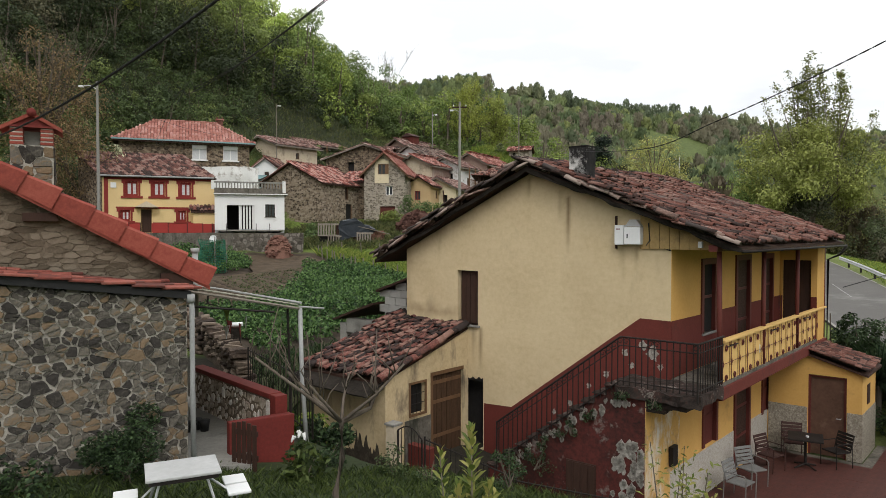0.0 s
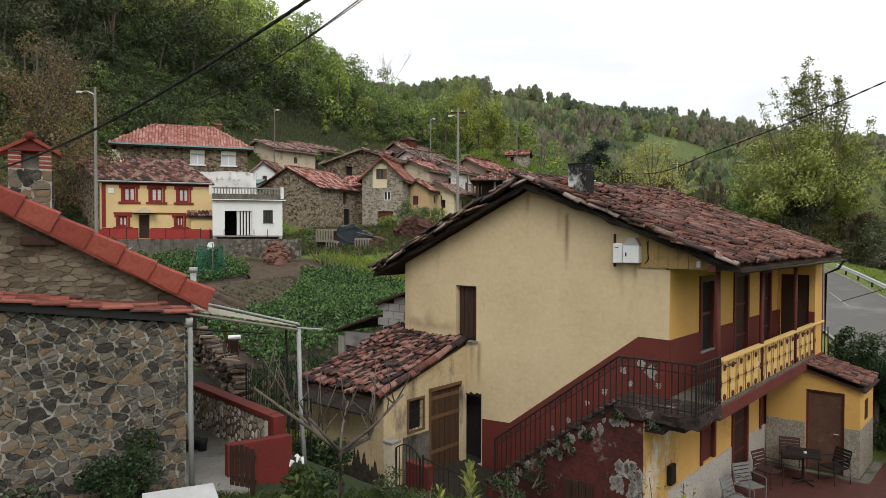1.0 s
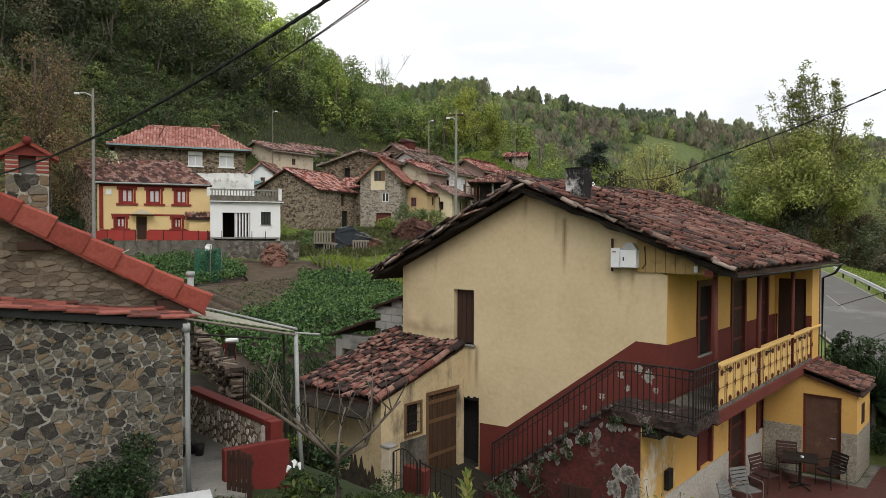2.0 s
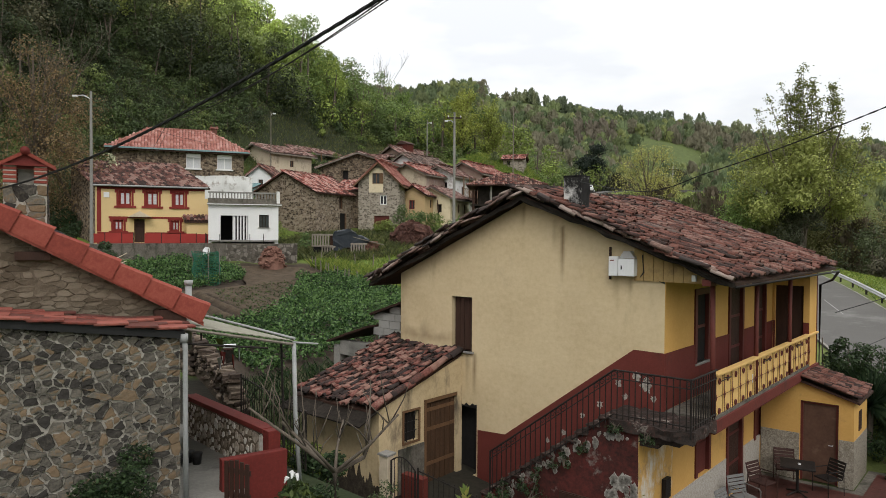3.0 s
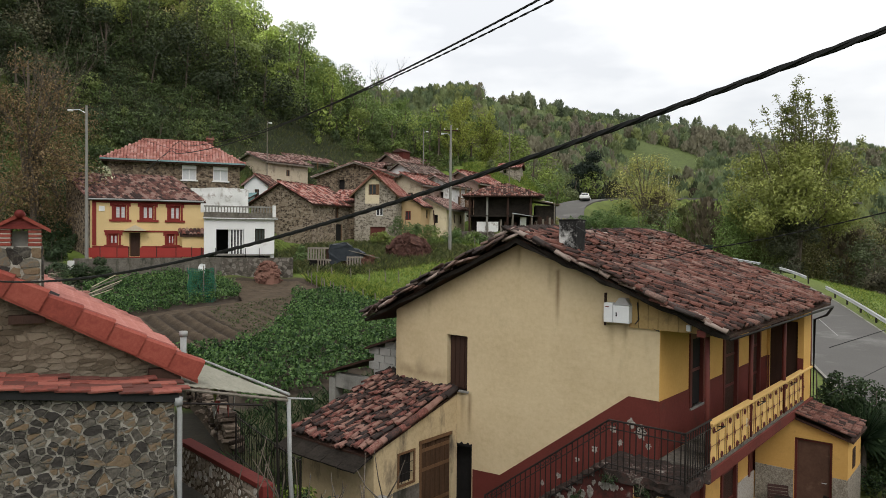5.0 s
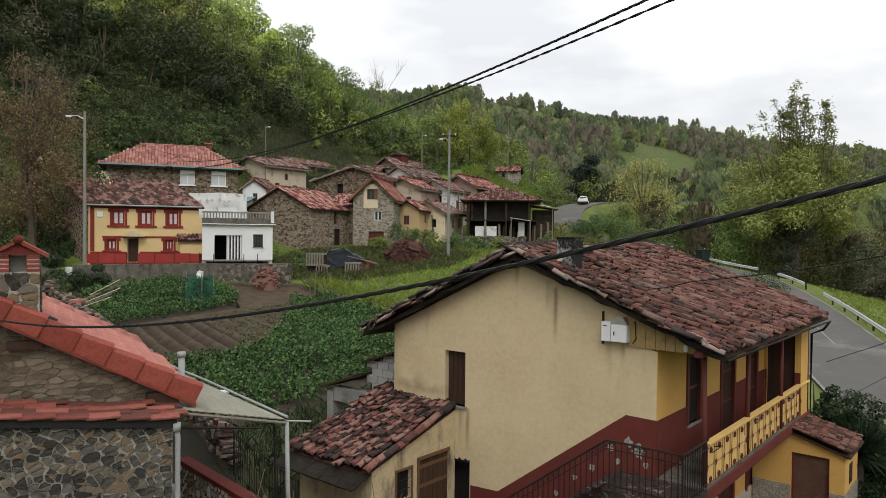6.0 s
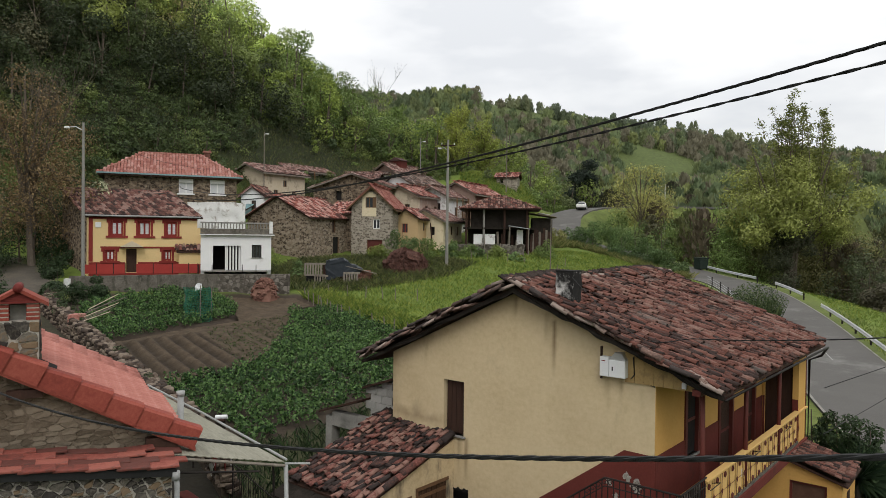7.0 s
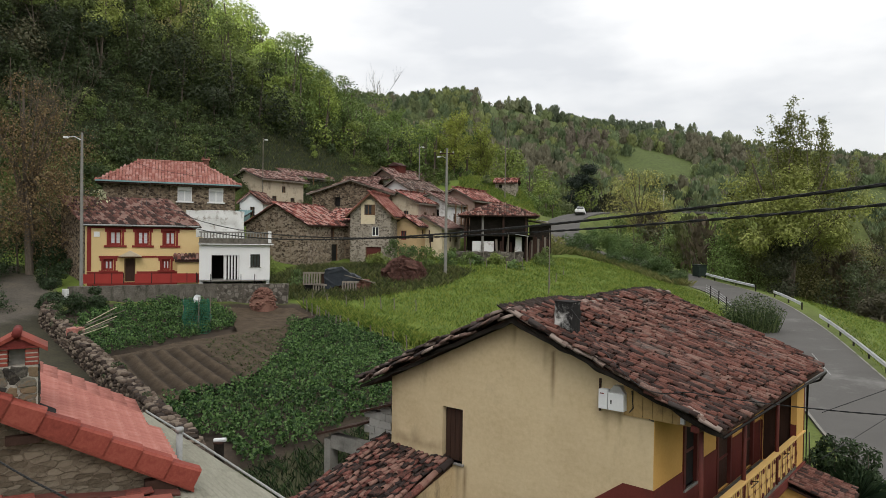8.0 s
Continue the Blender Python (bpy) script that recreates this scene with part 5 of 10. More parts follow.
for i in range(5):
    xa = ROOF_X0 + i * 0.53
    bm = prism(bmesh.new(), [(0, ROOF_Y0 - 0.42, ROOF_Z0 - 0.24), (0, ROOF_Y0 + 0.1, ROOF_Z0 - 0.03), (0, ROOF_Y0 + 0.1, ROOF_Z0 - 0.06), (0, ROOF_Y0 - 0.42, ROOF_Z0 - 0.27)], (xa, 0, 0), (xa + 0.52, 0, 0))
    part("eave_sheet", sheared(roughen(subdivided(bm, 0.2), 0.015, 3, i)), EAVE, shed, "dark mossy sheet at the eave")
fm = slope_matrix(Vector((ROOF_X0 + 0.02, ROOF_Y0 - 0.03, ROOF_Z0)), (1, 0, 0), (0, -1, -(ROOF_Z1 - ROOF_Z0) / 2.98))
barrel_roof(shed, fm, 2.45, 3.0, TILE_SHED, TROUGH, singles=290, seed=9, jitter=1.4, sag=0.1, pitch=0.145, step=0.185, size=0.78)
vt2 = data_of(tile_arrays(0.42, 0.1, 0.085), "verge_tile", TILE_SHED)
rng = random.Random(18)
for i in range(10):
    f = i / 10
    piece("verge_tile", vt2, shed, fm @ pose(2.5 + rng.gauss(0, 0.015), f * 3.0, 0.05, rng.gauss(2, 3), rng.gauss(20, 6), rng.gauss(0, 4)))
# block-built lean-to behind the shed
lean = thing("block_lean_to", "unrendered concrete-block lean-to beside the farmhouse", "shed", HOUSE_M)
for r in range(5):
    for c in range(3):
        x0 = -8.15 + c * 0.41 - (0.2 if r % 2 else 0)
        if x0 + 0.4 > -7.04 or 3.3 + r * 0.21 > 4.1 + 0.32 * (x0 + 8.1):
            continue
        part("block", sheared(boxes((x0, x0 + 0.39, 0.3, 0.5, 3.3 + r * 0.21, 3.5 + r * 0.21), bevel=0.008)), BLOCK, lean)
part("corner_post", sheared(boxes((-9.75, -9.5, 0.1, 0.4, 1.2, 3.1))), CONCRETE, lean, "whitened corner post")
part("lintel", sheared(boxes((-9.5, -8.2, 0.12, 0.38, 2.85, 3.25))), CONCRETE, lean)
part("wall_base", sheared(boxes((-8.2, -7.05, 0.31, 0.49, 1.2, 3.29))), CONCRETE, lean)
part("upper_roof_edge", sheared(roughen(subdivided(prism(bmesh.new(), [(-8.35, 0, 4.05), (-7.04, 0, 4.5), (-7.04, 0, 4.56), (-8.35, 0, 4.11)], (0, 0.15, 0), (0, 2.6, 0)), 0.3), 0.02, 3)), WOOD_DARK, lean, "dark ragged roof edge")
part("lower_roof_edge", sheared(roughen(subdivided(prism(bmesh.new(), [(-9.95, 0, 3.16), (-8.3, 0, 3.72), (-8.3, 0, 3.78), (-9.95, 0, 3.22)], (0, 0.0, 0), (0, 2.6, 0)), 0.3), 0.02, 3)), WOOD_DARK, lean, "dark ragged roof edge")
# back wall coloured near-black to give the shade inside the lean-to
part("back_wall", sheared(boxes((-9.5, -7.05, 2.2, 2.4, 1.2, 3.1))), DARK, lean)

# ---- stone house at the yard, red verge tiles ----
LM = pose(-3.77, 10.91, 0, 0, 0, 28.95)
stonehouse = thing("stone_house", "grey rubble-stone house with red tile roof and verge", "house", LM)
RSL = 0.555
gw = panel(8.2, 6.0, 0.45, [], -8.6, 2.2)
cut(gw, (0, 0, 4.98), (RSL, 0, 1))
cut(gw, (-4.6, 0, 7.53), (-RSL, 0, 1))
turned(gw, Matrix.Translation((0, 0.12, 0)))
part("gable_wall", gw, MORTAR_BROWN, stonehouse, "gable of brown rubble in earth mortar")
part("side_wall", boxes((-0.85, -0.4, 0.58, 4.4, 2.0, 4.95)), MORTAR, stonehouse)
part("back_wall", boxes((-8.6, -0.86, 4.0, 4.4, 2.0, 5.2)), MORTAR, stonehouse)
rubble(stonehouse, pose(-3.5, 0.118, 4.75), 3.1, 2.2, 420, 31, SCHIST, 0.01, 0.012, 2.6, keep=lambda x, z: z + 4.75 < 4.98 - RSL * (x - 3.5) - 0.14 and z + 4.75 > 4.74 - 0.13 * (x - 3.1))
part("purlin_end", boxes((-0.72, -0.25, -0.05, 0.3, 4.8, 5.08)), WOOD_DARK, stonehouse)
part("purlin_end", boxes((-2.55, -2.1, -0.02, 0.3, 5.88, 6.0)), WOOD_DARK, stonehouse)
# roof planes
bm = prism(bmesh.new(), [(0, 0, 5.02), (-4.6, 0, 7.57), (-4.6, 0, 7.45), (0, 0, 4.9)], (0, -0.04, 0), (0, 4.25, 0))
cut(bm, (0.02, 0, 0), (1, 0.115, 0))
part("roof_bed", bm, WOOD_DARK, stonehouse)
part("roof_bed", prism(bmesh.new(), [(-9.2, 0, 5.02), (-4.6, 0, 7.57), (-4.6, 0, 7.45), (-9.2, 0, 4.9)], (0, -0.04, 0), (0, 4.6, 0)), TILE_RED, stonehouse)


def pan_tile():
    """A flat interlocking tile with a side roll and a rounded lower lip."""
    xs = [(-0.125, 0.012), (-0.1, 0.002), (-0.06, -0.004), (-0.02, 0.002), (0.01, 0.02), (0.04, 0.044), (0.07, 0.052), (0.1, 0.042), (0.125, 0.014)]
    vs, fs = [], []
    for y, lift in ((0.0, 0.018), (0.39, 0.0)):
        for x, z in xs:
            vs.append((x, y, z + lift))
    for x, z in xs:
        vs.append((x, 0.0, -0.004))
    k = len(xs)
    for i in range(k - 1):
        fs.append((i, i + 1, k + i + 1, k + i))
        fs.append((2 * k + i, 2 * k + i + 1, i + 1, i))
    return np.array(vs), np.array(fs)


pan_me = data_of(pan_tile(), "roof_tile", TILE_PINK, False)
sm = slope_matrix(Vector((0.02, 0.1, 5.05)), (0, 1, 0), (1, 0, -RSL))
rng = random.Random(4)
rest = []
for i in range(22):
    for k in range(19):
        if i * 0.2 > 4.1:
            continue
        if k * 0.275 * 0.874 < 0.12 * (0.1 + i * 0.2) - 0.02:
            continue
        m = sm @ pose(0.1 + i * 0.2, k * 0.275, 0.02, -2.6 + rng.gauss(0, 0.5), rng.gauss(0, 0.6), rng.gauss(0, 0.5)) @ Matrix.Diagonal((0.82, 0.82, 1.1, 1))
        if i < 15:
            piece("roof_tile", pan_me, stonehouse, m)
        else:
            rest.append(m)
tagged(merged("roof_tiles_joined", pan_tile(), rest, TILE_PINK, stonehouse), kind="stuff")


def verge_tile(length):
    bm = bmesh.new()
    t = 0.022
    prism(bm, [(0, -0.1, -0.2), (0, -0.1, 0.05), (0, -0.06, 0.085), (0, 0.16, 0.085), (0, 0.16, 0.06), (0, -0.05, 0.06), (0, -0.1 + t, 0.03), (0, -0.1 + t, -0.2)], (0, 0, 0), (length, 0, 0))
    for v in bm.verts:
        if v.co.x > length / 2:
            v.co.y -= 0.022
            v.co.z += 0.03 if v.co.z > 0 else -0.02
    return bm


vme = mesh_of(verge_tile(0.52), "verge_tile", TILE_RED)
ang = math.degrees(math.atan(RSL))
for i in range(11):
    s = i * 0.49
    piece("verge_tile", vme, stonehouse, pose(0.03 - (s + 0.52) * math.cos(radians(ang)) + 0.02, 0.0, 5.03 + (s + 0.52) * math.sin(radians(ang)) + 0.012 * (i % 2), 0, ang + rng.gauss(-2.4, 0.4), rng.gauss(-1.2, 0.4)))
part("verge_underboard", prism(bmesh.new(), [(0.0, 0, 4.87), (-5.0, 0, 4.87 + 5 * RSL), (-5.0, 0, 4.80 + 5 * RSL), (0.0, 0, 4.80)], (0, -0.09, 0), (0, 0.11, 0)), TILE_RED, stonehouse, "red verge underside")

# chimney: stone shaft, brick corners, red gabled cap
chim = thing("stone_chimney", "stone chimney with brick corners and red gabled cap", "chimney", LM @ pose(-2.42, 0.42, 0))
part("shaft", boxes((-0.27, 0.27, -0.27, 0.27, 5.9, 6.98)), MORTAR, chim)
rubble(chim, pose(-0.27, -0.272, 6.2), 0.54, 0.78, 20, 77, STONE, 0.011, 0.02, 1.2)
rubble(chim, pose(0.272, -0.27, 6.2, 0, 0, 90), 0.54, 0.78, 20, 78, STONE, 0.011, 0.02, 1.2)
for cx in (-0.19, 0.19):
    for cy in (-0.19, 0.19):
        for r in range(4):
            part("brick", boxes((cx - 0.085, cx + 0.085, cy - 0.085, cy + 0.085, 6.988 + r * 0.062, 7.03 + r * 0.062), bevel=0.006), TILE_RED, chim)
        part("brick_bed", boxes((cx - 0.078, cx + 0.078, cy - 0.078, cy + 0.078, 6.982, 7.232)), MORTAR, chim)
part("flue", boxes((-0.1, 0.1, -0.1, 0.1, 6.9, 7.2)), CONCRETE, chim)
part("cap_slab", boxes((-0.3, 0.3, -0.3, 0.3, 7.235, 7.265)), RED_WALL, chim)
bm = prism(bmesh.new(), [(-0.3, 0, 7.266), (0.3, 0, 7.266), (0, 0, 7.45)], (0, -0.27, 0), (0, 0.27, 0))
part("cap_gable", bm, RED_WALL, chim, "dark red gabled cap")
for s in (-1, 1):
    bm = prism(bmesh.new(), [(0.0, 0, 7.46), (s * 0.39, 0, 7.235), (s * 0.39, 0, 7.18), (0.0, 0, 7.405)], (0, -0.31, 0), (0, 0.31, 0))
    part("cap_tile", bm, TILE_RED, chim)
bm = tube(bmesh.new(), [(0, -0.33, 7.45), (0, 0.33, 7.45)], 0.062, 12)
part("cap_roll", bm, RED_WALL, chim, "round red ridge roll", smooth=True)
hatch = thing("roof_hatch", "small pale-framed roof hatch beside the chimney, lid ajar", "skylight", LM @ pose(-2.1, 0.27, 5.05 + 2.1 * RSL + 0.05, 0, math.degrees(math.atan(RSL)), 0))
part("frame", boxes((-0.2, 0.2, -0.13, 0.13, -0.02, 0.035), bevel=0.008), PIPE, hatch)
part("lid", turned(boxes((-0.17, 0.17, -0.1, 0.1, 0.0, 0.015)), pose(0, 0.02, 0.05, 8)), DARK, hatch, "dark lid")

# low stone extension
ext = thing("stone_extension", "low extension of grey field stones in wide pale joints", "extension", LM)
ew = panel(8.0, 3.6, 0.4, [], -8.47, 1.9)
cut(ew, (-0.47, 0, 4.72), (0.13, 0, 1))
turned(ew, Matrix.Translation((0, -0.89, 0)))
part("front_wall", ew, MORTAR, ext, "field stones set in pale mortar")
part("side_wall", boxes((-0.87, -0.47, -0.488, 0.11, 1.9, 4.7)), MORTAR, ext)
rubble(ext, pose(-3.25, -0.892, 2.3), 2.78, 3.0, 640, 21, STONE, 0.0145, 0.034, 1.3, relax=0, keep=lambda x, z: z + 2.3 < 4.72 - 0.13 * (x - 2.78) + 0.11)
bm = prism(bmesh.new(), [(-0.42, 0, 4.75), (-8.5, 0, 4.75 + 8.08 * 0.13), (-8.5, 0, 4.86 + 8.08 * 0.13), (-0.42, 0, 4.86)], (0, -1.0, 0), (0, 0.1, 0))
part("roof_bed", bm, CABLE, ext, "black bitumen roof edge")
cme = mesh_of(roughen(boxes((0, 0.44, -0.12, 0.12, 0, 0.035), bevel=0.012), 0.009, 9), "edge_tile", TILE_EDGE)
rng = random.Random(14)
for row, y0 in enumerate((-0.93, -0.68, -0.43, -0.18)):
    for i in range(13):
        x = -0.82 - i * 0.39 + (0.15 if row % 2 else 0)
        piece("edge_tile", cme, ext, pose(x, y0 + rng.gauss(0, 0.015), 4.87 + (-0.42 - x) * 0.13 - 0.01 + row * 0.004, 0.5 + rng.gauss(0, 2.2), 7.4 + rng.gauss(-3, 1.8), rng.gauss(0, 2.0)))
bm = tube(bmesh.new(), [(-0.43, -0.97, 4.78), (-0.41, -0.97, 4.6), (-0.41, -0.96, 3.5), (-0.4, -0.96, 2.25)], 0.038, 10)
part("downpipe", bm, PIPE, ext, "pale grey downpipe", smooth=True)
bm = tube(bmesh.new(), [(-0.43, -0.97, 4.70), (-0.43, -0.97, 4.82)], 0.06, 10)
part("pipe_head", bm, PIPE, ext, smooth=True)

# sheet canopy between the houses
canopy = thing("sheet_canopy", "weathered pale corrugated sheet canopy on thin posts", "canopy", LM)
near_l, near_r, back_r, back_l = Vector((-0.42, -0.3, 4.88)), Vector((1.35, -0.42, 4.52)), Vector((0.08, 7.0, 4.44)), Vector((-0.8, 7.0, 4.6))
bm = bmesh.new()
nx, ny = 44, 12
top, bot = [], []
for j in range(ny + 1):
    row = []
    for i in range(nx + 1):
        a, b = near_l.lerp(near_r, i / nx), back_l.lerp(back_r, i / nx)
        p = a.lerp(b, j / ny)
        row.append((bm.verts.new(p + Vector((0, 0, 0.006 * math.sin(i * math.pi / 1.5) + 0.006 * (j % 2)))), bm.verts.new(p + Vector((0, 0, 0.006 * math.sin(i * math.pi / 1.5) - 0.012)))))
    top.append(row)
for j in range(ny):
    for i in range(nx):
        for k in (0, 1):
            q = (top[j][i][k], top[j][i + 1][k], top[j + 1][i + 1][k], top[j + 1][i][k])
            bm.faces.new(q if k == 0 else q[::-1])
for i in range(nx):
    for j in (0, ny):
        bm.faces.new((top[j][i][0], top[j][i][1], top[j][i + 1][1], top[j][i + 1][0]))
for j in range(ny):
    for i in (0, nx):
        bm.faces.new((top[j][i][0], top[j + 1][i][0], top[j + 1][i][1], top[j][i][1]))
part("sheet", bm, SHEET, canopy, "weathered grey-beige corrugated sheet")
part("front_rail", tube(bmesh.new(), [near_l + Vector((0, -0.02, -0.06)), near_r + Vector((0, -0.02, -0.06))], 0.025, 6), WOOD_GREY, canopy)
part("under_rail", tube(bmesh.new(), [near_l + Vector((0.0, 0.02, -0.3)), near_r + Vector((-0.4, 0.02, -0.1))], 0.018, 6), IRON, canopy)
part("brace", tube(bmesh.new(), [near_l + Vector((0.35, 0.02, -0.12)), near_l + Vector((0.35, 0.02, -0.28))], 0.015, 6), IRON, canopy)
part("edge_pipe", tube(bmesh.new(), [near_r + Vector((0.03, 0.0, 0.03)), near_r.lerp(back_r, 0.5) + Vector((0.05, 0, 0.05)), back_r + Vector((0.03, 0, 0.03))], 0.022, 6), PIPE, canopy, "pale pipe along the sheet's edge")
part("white_post", tube(bmesh.new(), [near_r + Vector((0.02, 0.0, -0.05)), near_r + Vector((0.04, -0.02, -1.2)), near_r + Vector((0.12, -0.05, -2.5))], 0.036, 10), PIPE, canopy, "white painted post", smooth=True)
part("black_post", tube(bmesh.new(), [near_r + Vector((-0.12, 0.25, -0.08)), near_r + Vector((-0.05, 0.25, -2.5))], 0.02, 6), IRON, canopy)
part("side_pipe", tube(bmesh.new(), [near_r + Vector((0, 0, -0.03)), near_r + Vector((0.42, -0.05, -0.08))], 0.016, 6), PIPE, canopy)
bm = tube(bmesh.new(), [(0, 0, -0.75), (0, 0, 0.42)], 0.055, 12)
tube(bm, [(0, 0, 0.42), (0, 0, 0.5)], 0.075, 12)
solo("vent_pipe", bm, PIPE, "white vent pipe with a cowl beside the red roof", "vent pipe", LM @ pose(0.03, 1.55, 4.93), smooth=True)

# ---- the village ----
def window_in(parent, x0, x1, z0, z1, mat_frame, mat_pane=None, depth=0.12, surround=None, bars=1, name="window", m=None, sill=None, skew=0.0):
    m = m or Matrix()

    def put(nm, bm, mat, par):
        return part(nm, turned(bm, m), mat, par)

    w = put(name, boxes((x0, x1, depth, depth + 0.03, z0, z1)), mat_pane or GLASS, parent)
    f = 0.14 if surround else 0.06
    bm = boxes((x0, x0 + f, depth - 0.03, depth, z0, z1), (x1 - f, x1, depth - 0.03, depth, z0, z1), (x0 + f, x1 - f, depth - 0.03, depth, z1 - f, z1), (x0 + f, x1 - f, depth - 0.03, depth, z0, z0 + f))
    for i in range(bars):
        c = x0 + (x1 - x0) * (i + 1) / (bars + 1)
        box(bm, c - 0.03 - f * 0.2, c + 0.03 + f * 0.2, depth - 0.03, depth, z0 + f, z1 - f)
    put("frame", bm, mat_frame, w)
    if surround:
        for zz in (z0 + (z1 - z0) * 0.4, z0 + (z1 - z0) * 0.68):
            put("glazing_bar", boxes((x0 + f, x1 - f, depth - 0.025, depth - 0.002, zz - 0.015, zz + 0.015)), WHITE, w)
    if surround:
        s = 0.13
        bm = boxes((x0 - s, x0, -0.03, 0.0, z0 - 0.0, z1 + s), (x1, x1 + s, -0.03, 0.0, z0, z1 + s), (x0, x1, -0.03, 0.0, z1, z1 + s))
        for xx in (x0 - s - 0.1, x1 + s):
            box(bm, xx, xx + 0.1, -0.03, 0.0, z1 - 0.12, z1 + s)
        put("surround", bm, surround, w)
        put("sill", boxes((x0 - 0.28, x1 + 0.28, -0.08, 0.0, z0 - 0.14, z0)), surround, w)
    elif sill:
        put("sill", boxes((x0 - 0.08, x1 + 0.08, -0.06, 0.02, z0 - 0.06, z0)), sill, w)
    return w


def tile_field(parent, fm, w, h, mat, pitch=0.24, step=0.38, seed=1, jitter=0.6, clip=None, seg=3):
    rng = random.Random(seed)
    full, k = tile_arrays(step + 0.1, pitch * 0.5, pitch * 0.42, 0.02, seg), seg + 1
    # outer shell and lower lip alone: the underside lies on the bed
    base = (full[0][:3 * k], np.array([q for i in range(seg) for q in ((i, i + 1, 2 * k + i + 1, 2 * k + i), (i, k + i, k + i + 1, i + 1))]))
    ms = []
    for i in range(int(w / pitch) + 1):
        for k in range(int(h / step) + 1):
            x, y = i * pitch, k * step
            if clip and not clip(x, y):
                continue
            ms.append(fm @ pose(x + rng.gauss(0, 0.012) * jitter, y + rng.gauss(0, 0.03) * jitter, 0.03 + rng.gauss(0, 0.008) * jitter, -3 + rng.gauss(0, 1.2) * jitter, rng.gauss(0, 3) * jitter, rng.gauss(0, 2) * jitter))
    return tagged(merged("roof_tiles", base, ms, mat, parent, True), kind="stuff")


def house(name, label, x, y, rz, w, d, z0, h, rise, wall, tile, ridge="x", over=0.3, front=(), right=(), left=(), skew=0.0, group="village houses", frame_mat=None, jitter=0.6, seed=1, mono=False, bed=None, category="house", side=None, fascia=None):
    """A village house: walls with openings, windows and doors set in them, tiled roof. x, y: its front left corner; the front faces -y before turning.
    Openings: (x0, x1, z0, z1, kind) with heights over z0; ridge 'x': along the front, 'y': gable to the front, 'hip'."""
    t = thing(name, label, category, pose(x, y, z0, 0, 0, rz), group)
    frame_mat = frame_mat or WOOD_BROWN
    FOOT.append((x, y, radians(rz), w, d))
    th = 0.35

    def skewed(bm):
        for v in bm.verts:
            v.co.x += skew * v.co.y
        return bm

    full = h + rise + 0.1
    sides = {"front": (w, Matrix()), "right": (d - th * 2, Matrix.Translation((w, th, 0)) @ Matrix.Rotation(math.pi / 2, 4, "Z")),
             "left": (d - th * 2, Matrix.Translation((0, d - th, 0)) @ Matrix.Rotation(-math.pi / 2, 4, "Z")), "back": (w, Matrix.Translation((w, d, 0)) @ Matrix.Rotation(math.pi, 4, "Z"))}
    top = RoofCut(w, d, h, rise, ridge, mono)
    for key, opens in (("front", front), ("right", right), ("left", left), ("back", ())):
        ln, m = sides[key]
        gable = (ridge == "y" and key in ("front", "back")) or (ridge == "x" and key in ("left", "right"))
        bm = panel(ln, full if gable or mono else h, th, [o[:4] for o in opens], 0.0, 0.0)
        bm = turned(bm, m)
        if gable or mono:
            top(bm)
        part(key + "_wall", skewed(bm), wall if key == "front" or side is None else side, t)
        for o in opens:
            kind = o[4] if len(o) > 4 else "window"
            if kind == "dark":
                # near-black sheet across the opening, in place of the unlit room behind
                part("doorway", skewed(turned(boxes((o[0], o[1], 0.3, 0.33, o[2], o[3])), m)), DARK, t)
            elif kind == "door":
                dd = part("door", skewed(turned(boxes((o[0], o[1], 0.15, 0.19, o[2], o[3])), m)), o[5] if len(o) > 5 else WOOD_DARK, t)
                part("frame", turned(boxes((o[0], o[0] + 0.07, 0.1, 0.15, o[2], o[3]), (o[1] - 0.07, o[1], 0.1, 0.15, o[2], o[3])), m), frame_mat, dd)
            else:
                window_in(t, o[0], o[1], o[2], o[3], o[5] if len(o) > 5 else frame_mat, o[6] if len(o) > 6 else GLASS, surround=o[7] if len(o) > 7 else None, m=m, bars=1)
    part("plinth", skewed(boxes((0.002, w - 0.002, 0.002, d - 0.002, -2.4, 0.0))), wall, t)
    # roof
    bedm = bed or WOOD_DARK
    planes = []
    if mono:
        sl = rise / d
        planes.append(((-over, -over, h - sl * over), (1, 0, 0), (0, -1, -sl), w + 2 * over, math.hypot(d + over, (d + over) * sl), None))
    elif ridge == "x":
        sl = rise / (d / 2)
        ln = math.hypot(d / 2 + over, (d / 2 + over) * sl)
        planes.append(((-over, -over, h - sl * over), (1, 0, 0), (0, -1, -sl), w + 2 * over, ln, None))
        planes.append(((w + over, d + over, h - sl * over), (-1, 0, 0), (0, 1, -sl), w + 2 * over, ln, None))
    elif ridge == "y":
        sl = rise / (w / 2)
        ln = math.hypot(w / 2 + over, (w / 2 + over) * sl)
        planes.append(((w + over, -over, h - sl * over), (0, 1, 0), (1, 0, -sl), d + 2 * over, ln, None))
        planes.append(((-over, d + over, h - sl * over), (0, -1, 0), (-1, 0, -sl), d + 2 * over, ln, None))
    else:
        sl = rise / (d / 2)
        ln = math.hypot(d / 2 + over, (d / 2 + over) * sl)
        k = (d / 2 + over) / ln
        wf, df = w + 2 * over, d + 2 * over
        planes.append(((-over, -over, h - sl * over), (1, 0, 0), (0, -1, -sl), wf, ln, lambda a, b, q=wf: b * k <= a <= q - b * k))
        planes.append(((w + over, d + over, h - sl * over), (-1, 0, 0), (0, 1, -sl), wf, ln, lambda a, b, q=wf: b * k <= a <= q - b * k))
